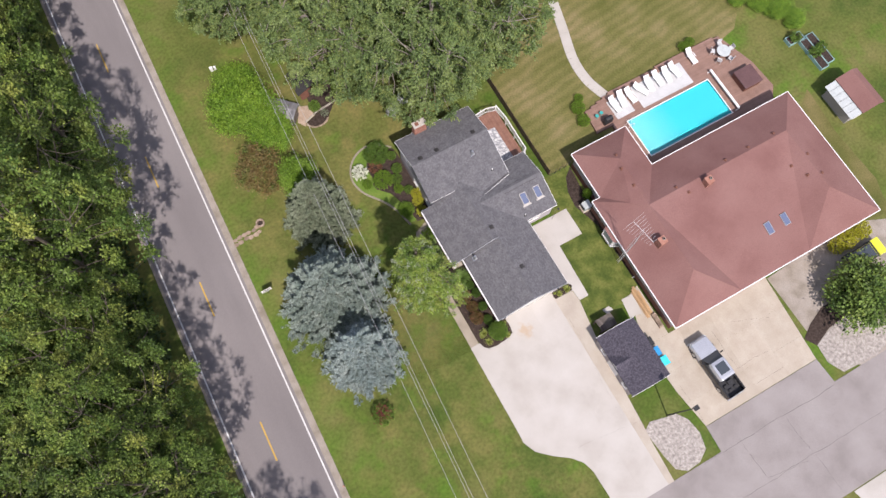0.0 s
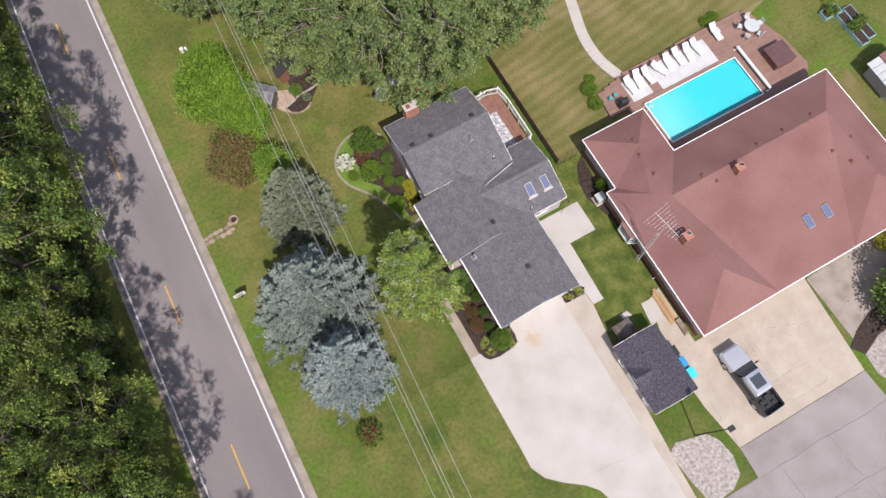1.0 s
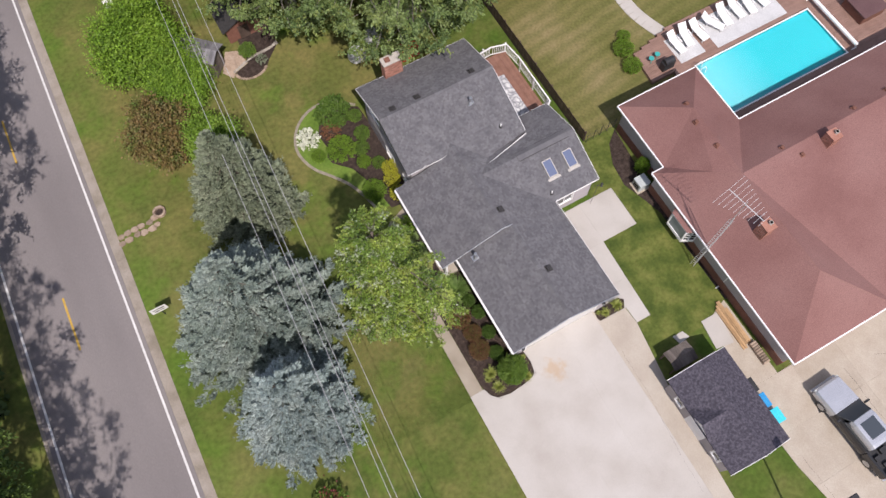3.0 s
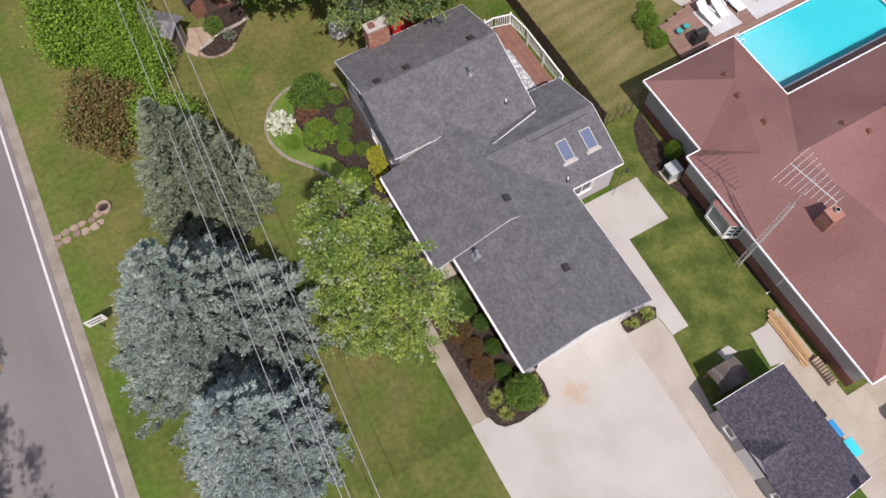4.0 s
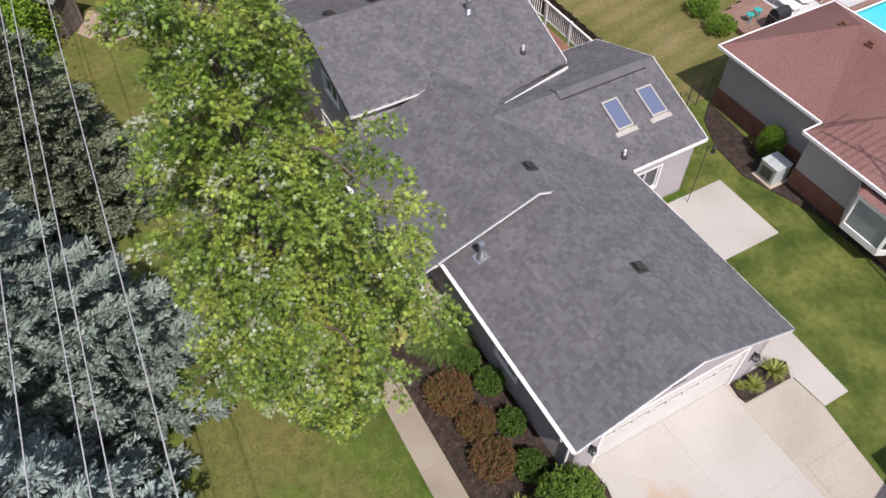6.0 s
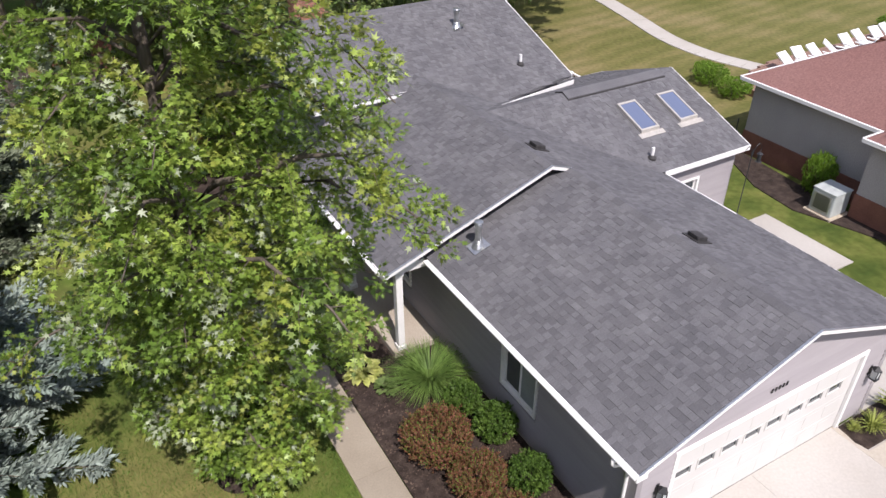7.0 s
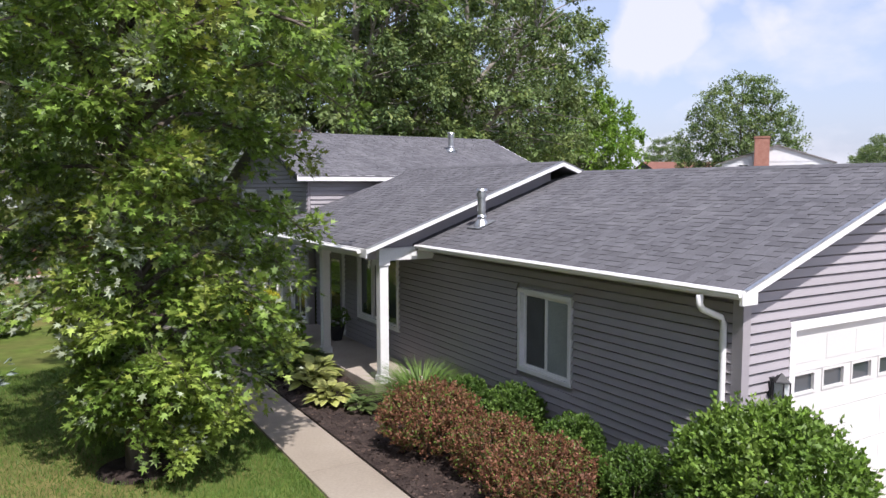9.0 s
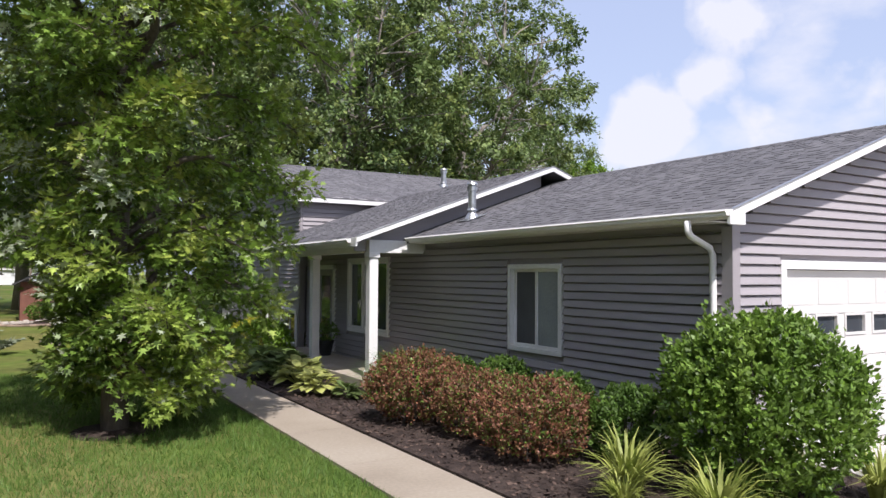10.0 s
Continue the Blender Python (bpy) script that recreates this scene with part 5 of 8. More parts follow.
for x, y in ((20.3, 14.0), (20.9, 14.1)):
    s = thing("stool", (x, y, DZ), "small teal plastic stool on the deck", "stool", "teal stools")
    part("seat", Geo().lathe([(0.0, 0.36), (0.2, 0.36), (0.2, 0.40), (0.0, 0.41)], sides=14), TEAL, s)
    for k in range(3):
        a = 2.1 * k
        part("leg", Geo().tube([(0.15 * math.cos(a), 0.15 * math.sin(a), 0.36), (0.2 * math.cos(a), 0.2 * math.sin(a), 0.0)], 0.02, 6), TEAL, s)
gr = thing("grill", (21.0, 13.0, DZ), "black barbecue grill on a cart", "grill")
part("cart", Geo().box(-0.5, -0.25, 0.0, 0.5, 0.25, 0.75), DARK, gr, bevel=0.02)
part("lid", Geo().tube([(-0.4, 0, 0.8), (0.4, 0, 0.8)], 0.28, 12), DARK, gr)

# ---- charcoal-roofed shed ----
shed = thing("shed", (9.0, -9.2, 0), "grey garden shed with charcoal shingle roof and a small front gable", "shed")
part("wall", Geo().box(-1.85, -2.85, 0, 1.85, 2.85, 2.05), SIDING, shed)
SL = 0.42
sz = lambda x: 2.1 + SL * (2.05 - abs(x))
for s in (-1, 1):
    part("roof_slope", Geo().sheet([(s * 2.1, -3.1, sz(2.1)), (0, -3.1, sz(0)), (0, 3.1, sz(0)), (s * 2.1, 3.1, sz(2.1))][::s], 0.09), SHINGS, shed)
for y in (-2.85, 2.85):
    part("gable", Geo().hexa([(-1.85, y - 0.05, 2.05), (1.85, y - 0.05, 2.05), (1.85, y + 0.05, 2.05), (-1.85, y + 0.05, 2.05), (-0.01, y - 0.05, 2.8), (0.01, y - 0.05, 2.8), (0.01, y + 0.05, 2.8), (-0.01, y + 0.05, 2.8)]), SIDING, shed)
for s in (-1, 1):
    part("dormer_slope", Geo().sheet([(-2.15, 0.0, 2.85), (-2.15, s * 1.0, 2.15), (-1.6, s * 1.0, 2.28), (-0.35, 0.0, 2.85)][::-s], 0.06), SHINGS, shed)
part("dormer_gable", Geo().poly([(-2.05, -0.95, 2.1), (-2.05, 0, 2.78), (-2.05, 0.95, 2.1)]), WHITE, shed)
part("door", Geo().box(-1.90, -0.75, 0.05, -1.85, 0.75, 1.95), WHITE, shed, "white double door", bevel=0.01)
for y in (-1.9, 1.7):
    window(shed, "y", -1.99, y - 0.35, y + 0.35, 0.95, 1.75, -1, 1)
for y, s in ((-3.1, -1), (3.1, 1)):
    for k in (-1, 1):
        part("rake_board", Geo().sheet([(k * 2.12, y, sz(2.12) + 0.01), (0, y, sz(0) + 0.01), (0, y + 0.03 * s, sz(0) + 0.01), (k * 2.12, y + 0.03 * s, sz(2.12) + 0.01)], 0.14), WHITE, shed)
BLUE = mat("blue_plastic", [(0.02, 0.22, 0.50), (0.03, 0.32, 0.62)], 2, 20, 0.45, 0.05)
CYAN = mat("cyan_plastic", [(0.03, 0.52, 0.66), (0.05, 0.60, 0.72)], 2, 20, 0.45, 0.05)
for x, y, m, nm, lb in ((11.6, -9.9, BLUE, "storage_bin", "blue plastic storage bin beside the shed"), (11.8, -11.0, CYAN, "storage_bin", "bright cyan plastic bin beside the shed"), (11.5, -8.8, DARK, "rubbish_bin", "black wheeled rubbish bin beside the shed")):
    b = thing(nm, (x, y, 0), lb, "bin")
    part("tub", Geo().hexa([(-0.3, -0.35, 0.05), (0.3, -0.35, 0.05), (0.3, 0.35, 0.05), (-0.3, 0.35, 0.05), (-0.36, -0.42, 0.85), (0.36, -0.42, 0.85), (0.36, 0.42, 0.85), (-0.36, 0.42, 0.85)]), m, b)
    part("lid", Geo().box(-0.39, -0.45, 0.85, 0.39, 0.45, 0.92), m, b, bevel=0.02)
    part("wheel", Geo().tube([(-0.3, 0.36, 0.09), (0.3, 0.36, 0.09)], 0.09, 10), DARK, b)
sh = thing("plank_shelter", (0, 0, 0), "low weathered grey-brown plank shelter with a pitched roof", "shelter")
PLANKB = mat("weathered_brown_plank", [(0.105, 0.085, 0.072), (0.175, 0.148, 0.130)], 2, 18, 0.9, 0.3, rand=0.25, stretch=(1, 0.2, 1))
for k in range(11):
    x = 7.95 + 0.158 * k
    part("roof_plank", Geo().sheet([(x, -5.25, 1.42), (x + 0.15, -5.25, 1.42), (x + 0.15, -4.55, 1.16), (x, -4.55, 1.16)], 0.03), PLANKB, sh)
    part("roof_plank", Geo().sheet([(x, -5.85, 1.18), (x + 0.15, -5.85, 1.18), (x + 0.15, -5.255, 1.41), (x, -5.255, 1.41)], 0.03), PLANKB, sh)
for x in (8.0, 9.6):
    for y in (-5.75, -4.68):
        part("post", Geo().box(x - 0.05, y - 0.05, 0, x + 0.05, y + 0.05, 1.17), WOOD, sh)
for k in range(9):
    part("wall_plank", Geo().box(8.06 + 0.165 * k, -5.78, 0.05, 8.21 + 0.165 * k, -5.75, 1.16), PLANKB, sh)
for k in range(6):
    part("wall_plank", Geo().box(9.60, -5.69 + 0.165 * k, 0.05, 9.63, -5.54 + 0.165 * k, 1.13), PLANKB, sh)
obj("concrete_pad", Geo().prism([(9.55, -3.9), (9.7, -4.5), (10.5, -4.4), (10.3, -3.9)], 0, 0.05), CONC, "small pale concrete pad on the lawn", "pad", kind="structure")
obj("lawn_slab", Geo().prism([(11.75, -3.96), (11.5, -5.9), (12.74, -6.1), (13.06, -4.0)], 0, 0.05), CONC, "pale concrete slab beside the neighbouring house", "slab", kind="structure")


# ---- pickup truck ----
def pickup(loc, rot):
    t = thing("pickup_truck", (0, 0, 0), "silver and black crew-cab pickup truck with a dark sunroof", "pickup truck")
    SILV = mat("silver_car_paint", [(0.50, 0.51, 0.54), (0.56, 0.57, 0.60)], 1, 30, 0.25, 0.0, metal=0.5)
    BLK = mat("black_car_paint", [(0.02, 0.02, 0.022), (0.03, 0.03, 0.032)], 1, 30, 0.25, 0.0)

    def hull(secs, m, nm, lab=""):
        """Cross-sections (y, half width, low, high, top half width)."""
        g = Geo()
        n = len(secs)
        for y, w, lo, hi, tw in secs:
            g.v += [(-w * 0.96, y, lo), (-w, y, lo + (hi - lo) * 0.35), (-w, y, lo + (hi - lo) * 0.7), (-tw, y, hi), (tw, y, hi), (w, y, lo + (hi - lo) * 0.7), (w, y, lo + (hi - lo) * 0.35), (w * 0.96, y, lo)]
        for i in range(n - 1):
            for k in range(8):
                j = (k + 1) % 8
                g.f.append((i * 8 + k, (i + 1) * 8 + k, (i + 1) * 8 + j, i * 8 + j))
        g.f.append(tuple(range(8)))
        g.f.append(tuple((n - 1) * 8 + 7 - k for k in range(8)))
        return part(nm, g, m, t, lab, bevel=0.03)
    hull([(3.0, 0.80, 0.5, 0.95, 0.70), (2.85, 0.97, 0.45, 1.08, 0.86), (2.0, 1.0, 0.42, 1.16, 0.90), (1.25, 1.0, 0.42, 1.20, 0.93)], SILV, "hood", "silver hood")
    hull([(1.25, 1.0, 0.42, 1.20, 0.95), (0.2, 1.0, 0.42, 1.22, 0.96), (-1.35, 1.0, 0.42, 1.22, 0.96)], BLK, "cab_body")
    hull([(0.55, 0.80, 1.2, 1.84, 0.70), (0.2, 0.85, 1.2, 1.92, 0.74), (-1.1, 0.85, 1.2, 1.92, 0.74), (-1.32, 0.85, 1.2, 1.85, 0.72)], SILV, "cab_roof", "silver cab roof")
    part("windscreen", Geo().hexa([(-0.90, 1.22, 1.18), (0.90, 1.22, 1.18), (0.9, 1.1, 1.18), (-0.9, 1.1, 1.18), (-0.72, 0.52, 1.86), (0.72, 0.52, 1.86), (0.72, 0.45, 1.84), (-0.72, 0.45, 1.84)]), GLASS, t)
    part("rear_window", Geo().box(-0.66, -1.36, 1.3, 0.66, -1.33, 1.75), GLASS, t)
    part("sunroof", Geo().box(-0.52, -0.85, 1.915, 0.52, 0.2, 1.93), GLASS, t, "dark glass sunroof")
    for s in (-1, 1):
        part("side_window", Geo().hexa([(s * 0.87, -1.2, 1.24), (s * 0.89, -1.2, 1.24), (s * 0.89, 0.7, 1.24), (s * 0.87, 0.7, 1.24), (s * 0.75, -1.15, 1.8), (s * 0.77, -1.15, 1.8), (s * 0.77, 0.35, 1.8), (s * 0.75, 0.35, 1.8)]), GLASS, t)
        part("mirror", Geo().box(s * 1.0 - 0.02, 0.85, 1.2, s * 1.28, 0.98, 1.42), BLK, t, bevel=0.02)
        part("bed_side", Geo().box(min(s * 0.84, s * 1.0), -3.0, 0.5, max(s * 0.84, s * 1.0), -1.38, 1.22), BLK, t, bevel=0.03)
        part("headlight", Geo().box(s * 0.78 - 0.14, 2.86, 0.78, s * 0.78 + 0.14, 2.98, 0.98), BLIND, t)
        part("tail_light", Geo().box(s * 0.93 - 0.06, -3.03, 0.75, s * 0.93 + 0.06, -2.99, 1.1), BRICKM, t)
        for y in (1.95, -1.95):
            wl_ = part("wheel", Geo().tube([(s * 0.74, y, 0.39), (s * 1.01, y, 0.39)], 0.39, 20), DARK, t)
            part("rim", Geo().tube([(s * 1.0, y, 0.39), (s * 1.025, y, 0.39)], 0.24, 12), METAL, wl_)
    part("bed_floor", Geo().box(-0.84, -3.0, 0.6, 0.84, -1.38, 0.68), DARK, t, "dark bed liner")
    part("tailgate", Geo().box(-0.84, -3.06, 0.5, 0.84, -2.98, 1.2), BLK, t, bevel=0.02)
    part("bumper", Geo().box(-0.95, -3.2, 0.45, 0.95, -3.05, 0.62), METAL, t, bevel=0.03)
    part("bumper", Geo().box(-0.95, 2.95, 0.42, 0.95, 3.08, 0.62), METAL, t, bevel=0.03)
    for x, y, s in ((-0.4, -2.0, 0.2), (0.2, -1.8, 0.25), (0.45, -2.4, 0.15), (-0.2, -2.5, 0.18)):
        part("bed_clutter", Geo().box(x - s, y - s * 0.7, 0.68, x + s, y + s * 0.7, 0.68 + s), DARK, t, bevel=0.02)
    t.matrix_basis = pose(*loc, 0, 0, rot)
    return t


pickup((15.75, -13.85, 0.04), 2.5)

# ---- plants ----
LEAF_MAPLE = mat("maple_leaf", [(0.090, 0.162, 0.028), (0.192, 0.288, 0.048), (0.365, 0.440, 0.090)], 0.9, 9, 0.42, 0, island=0.55, leaf=0.36, spec=0.5)
LEAF_PALE = mat("pale_leaf_underside", [(0.27, 0.315, 0.20), (0.40, 0.44, 0.31)], 2, 9, 0.5, 0, island=0.3, leaf=0.2, spec=0.5)
LEAF_LIME = mat("young_lime_leaf", [(0.21, 0.27, 0.045), (0.30, 0.33, 0.06)], 2, 9, 0.5, 0, island=0.3, leaf=0.25, spec=0.5)
LEAF_OLIVE = mat("light_olive_leaf", [(0.23, 0.29, 0.08), (0.31, 0.37, 0.12)], 0.6, 9, 0.55, 0, island=0.25, leaf=0.5, spec=0.4)
LEAF_TREE = mat("tree_leaf", [(0.090, 0.142, 0.045), (0.140, 0.204, 0.062), (0.215, 0.270, 0.092)], 0.35, 5, 0.55, 0, island=0.45, leaf=0.28, spec=0.45)
LEAF_WOOD = mat("woodland_leaf", [(0.040, 0.082, 0.013), (0.104, 0.158, 0.027), (0.235, 0.262, 0.052)], 0.25, 4, 0.6, 0, island=0.5, leaf=0.08, rand=0.3, spec=0.35)
LEAF_UNDER = mat("undergrowth_leaf", [(0.035, 0.062, 0.014), (0.060, 0.095, 0.022)], 0.5, 4, 0.7, 0, island=0.4, leaf=0.1)
LEAF_BRIGHT = mat("bright_leaf", [(0.120, 0.225, 0.020), (0.178, 0.298, 0.031), (0.235, 0.352, 0.052)], 0.6, 6, 0.6, 0, island=0.35, leaf=0.35)
NEEDLE = mat("blue_spruce_needle", [(0.148, 0.195, 0.166), (0.218, 0.268, 0.232), (0.300, 0.346, 0.304)], 0.7, 8, 0.7, 0, island=0.3, spec=0.3)
NEEDLE_G = mat("grey_green_spruce_needle", [(0.118, 0.146, 0.092), (0.172, 0.204, 0.132), (0.235, 0.262, 0.180)], 0.7, 8, 0.7, 0, island=0.3, spec=0.3)
NEEDLE_B = mat("pale_blue_spruce_needle", [(0.175, 0.230, 0.221), (0.253, 0.313, 0.299), (0.340, 0.391, 0.368)], 0.7, 8, 0.7, 0, island=0.3, spec=0.3)
BOX = mat("dark_boxwood_leaf", [(0.085, 0.155, 0.022), (0.132, 0.222, 0.034), (0.195, 0.290, 0.052)], 2, 20, 0.5, 0, island=0.35, leaf=0.25)
BARB = mat("russet_barberry_leaf", [(0.115, 0.095, 0.033), (0.200, 0.084, 0.044), (0.280, 0.125, 0.078)], 7.0, 30, 0.6, 0, island=0.4, leaf=0.2)
YELLOWL = mat("yellow_green_leaf", [(0.42, 0.42, 0.035), (0.55, 0.52, 0.06)], 2, 20, 0.6, 0, island=0.25, leaf=0.3)
HOSTA = mat("variegated_hosta_leaf", [(0.20, 0.26, 0.06), (0.34, 0.36, 0.11), (0.15, 0.22, 0.05)], 6, 20, 0.5, 0, island=0.25, leaf=0.25)
BLADE = mat("grass_blade", [(0.088, 0.165, 0.027), (0.115, 0.200, 0.036), (0.150, 0.225, 0.050)], 1.2, 9, 0.6, 0, island=0.2, leaf=0.3)
BLADE_L = mat("ornamental_grass_blade", [(0.12, 0.21, 0.045), (0.20, 0.30, 0.075)], 3, 9, 0.6, 0, island=0.3, leaf=0.35)
PETAL = mat("white_petal", [(0.62, 0.64, 0.52), (0.75, 0.76, 0.66)], 4, 9, 0.7, 0, island=0.1, leaf=0.2)
REDP = mat("dark_red_bloom", [(0.16, 0.03, 0.03), (0.24, 0.05, 0.05)], 4, 9, 0.7, 0, island=0.2, leaf=0.2)

RHOMB = np.array([(0, 0), (0.30, 0.42), (0, 1.0), (-0.30, 0.42)])
BROAD = np.array([(0, 0), (0.36, 0.30), (0.30, 0.68), (0, 1.0), (-0.30, 0.68), (-0.36, 0.30)])
SLIM = np.array([(-0.06, 0), (0.06, 0), (0, 1.0)])


def unit(a):
    return a / np.maximum(np.linalg.norm(a, axis=1, keepdims=True), 1e-9)


def leaf_mesh(name, pos, along, normal, size, shape, material, fold=0.12, others=(), sprig=None):
    """One mesh of flat leaves: each at pos, growing along, facing normal. others: (material, share) for some of them; leaves of one sprig mostly agree."""
    along = unit(along)
    side = unit(np.cross(along, normal))
    nrm = np.cross(side, along)
    n, k = len(pos), len(shape)
    s = np.asarray(size).reshape(-1, 1, 1) * np.ones((n, 1, 1))
    v = pos[:, None, :] + s * (shape[None, :, :1] * side[:, None, :] + shape[None, :, 1:] * along[:, None, :] + fold * np.abs(shape[None, :, :1]) * nrm[:, None, :])
    me = bpy.data.meshes.new(name)
    me.vertices.add(n * k)
    me.vertices.foreach_set("co", v.reshape(-1).astype(np.float32))
    me.loops.add(n * k)
    me.loops.foreach_set("vertex_index", np.arange(n * k, dtype=np.int32))
    me.polygons.add(n)
    me.polygons.foreach_set("loop_start", np.arange(0, n * k, k, dtype=np.int32))
    me.update(calc_edges=True)
    me.validate()
    me.materials.append(material)
    if others:
        rp = np.random.default_rng(n)
        pick, idx, at = rp.random(n), np.zeros(n, dtype=np.int32), 0.0
        if sprig is not None:
            pick = np.where(rp.random(n) < 0.72, rp.random(int(sprig.max()) + 1)[sprig], pick)
        for i, (m, share) in enumerate(others):
            me.materials.append(m)
            idx[(pick >= at) & (pick < at + share)] = i + 1
            at += share
        me.polygons.foreach_set("material_index", idx)
    return me


def broad_tree(seed, height, radius, base, clusters, per, size, shape, leaf, bark, trunk_r, low=0.15, droop=0.4, spread=0.42, limbs=14, lobes=9, flat=0.35, prof_fn=None, lobe=(0.38, 0.56), limb=0.34, lo_f=0.12, sprays=0):
    """Trunk, limbs and leaves of a broad-leaved tree standing at the origin. base: where the crown begins."""
    rng = np.random.default_rng(seed)
    g = Geo()
    trunk = [(0, 0, -0.1)]
    x = y = 0.0
    for i in range(1, 9):
        x, y = x + rng.normal(0, 0.05 * trunk_r * 4), y + rng.normal(0, 0.05 * trunk_r * 4)
        trunk.append((x, y, height * 0.88 * i / 8))
    g.tube(trunk, [trunk_r * (1.35 if i == 0 else 1.0) * (1 - 0.105 * i) for i in range(9)], 10)
    # lobes of the crown, uneven about the stem
    mid, half = (base + height) / 2, (height - base) / 2
    cen, rad = [], []
    for i in range(lobes):
        a = 2.4 * i + rng.uniform(-0.4, 0.4)
        f = (i + 0.5) / lobes
        zz = base + (height - base) * (lo_f + (0.92 - lo_f) * f)
        prof = math.sqrt(max(0.05, 1 - ((zz - mid + half * low) / (half * 1.1)) ** 2))
        if prof_fn:
            prof = prof_fn((zz - base) / (height - base))
        rr = radius * prof * rng.uniform(0.45, 0.72)
        cen.append((rr * math.cos(a), rr * math.sin(a), zz))
        rad.append(radius * rng.uniform(*lobe) * (0.6 + 0.42 * prof))
    for i in range(sprays):
        # loose sprays that stick out of the crown
        a, f = rng.uniform(0, 6.28), rng.random()
        pr = prof_fn(f) if prof_fn else 0.9
        rr = radius * pr * rng.uniform(0.85, 1.15)
        cen.append((rr * math.cos(a), rr * math.sin(a), max(0.6, base + (height - base) * f - 0.2)))
        rad.append(radius * rng.uniform(0.07, 0.15))
    lobes += sprays
    limbs += sprays
    cen, rad = np.array(cen), np.array(rad)
    for i in range(limbs):
        c = cen[i % lobes] + rng.normal(0, 0.2, 3) * rad[i % lobes]
        z0 = max(base * 0.55, 1.1, c[2] - radius * rng.uniform(0.5, 0.9))
        z0 = min(z0, height * 0.75)
        k = min(7, int(z0 / (height * 0.88) * 8))
        s = np.array([trunk[k][0], trunk[k][1], z0])
        m = (s + c) / 2 + rng.normal(0, 0.12, 3) * radius * 0.5
        r0 = trunk_r * limb * (1 - 0.6 * z0 / height)
        g.tube([s, (s + m) / 2 + rng.normal(0, 0.05, 3), m, (m + c) / 2 + rng.normal(0, 0.08, 3), c], [r0, r0 * 0.8, r0 * 0.6, r0 * 0.4, r0 * 0.15], 6)
        for _ in range(4):
            e = c + rng.normal(0, 0.5, 3) * rad[i % lobes]
            g.tube([m * 0.4 + c * 0.6, (m * 0.2 + c * 0.8 + e) / 2 + rng.normal(0, 0.1, 3), e], [r0 * 0.35, r0 * 0.2, r0 * 0.06], 4, False)
    # clusters of leaves towards the outside of each lobe
    which = rng.choice(lobes, clusters, p=rad ** 1.7 / (rad ** 1.7).sum())
    d = unit(rng.normal(0, 1, (clusters, 3)))
    cc = cen[which] + d * (rad[which] * (1 - 0.55 * rng.random(clusters) ** 2.0))[:, None] * np.array([1, 1, 0.85])
    cc[:, 2] = np.maximum(cc[:, 2], base * (0.75 + 0.5 * rng.random(clusters)))
    out = unit(unit(cc - np.array([0, 0, mid - half * 0.5])) * 0.5 + d)
    n = clusters * per
    ci = np.repeat(np.arange(clusters), per)
    local = rng.normal(0, 1, (n, 3)) * spread * np.array([1, 1, flat])
    pos = cc[ci] + local
    along = unit(local + out[ci] * 0.3 + rng.normal(0, 0.5, (n, 3)) * spread) + np.array([0, 0, -droop])
    nrm = unit(np.array([0, 0, 0.55]) + out[ci] * 0.8 + rng.normal(0, 0.40, (n, 3)))
    sz = size * rng.uniform(0.65, 1.25, n)
    return g, leaf_mesh("crown", pos, along, nrm, sz, shape, leaf)


def add_tree(name, label, loc, rot, trunk_geo, crown, bark, group="", scale=1.0, category="tree"):
    t = thing(name, loc, label, category, group)
    part("trunk", trunk_geo, bark, t, smooth=True)
    part("crown", crown, None, t)
    t.matrix_basis = pose(*loc, 0, 0, rot) @ Matrix.Scale(scale, 4)
    return t


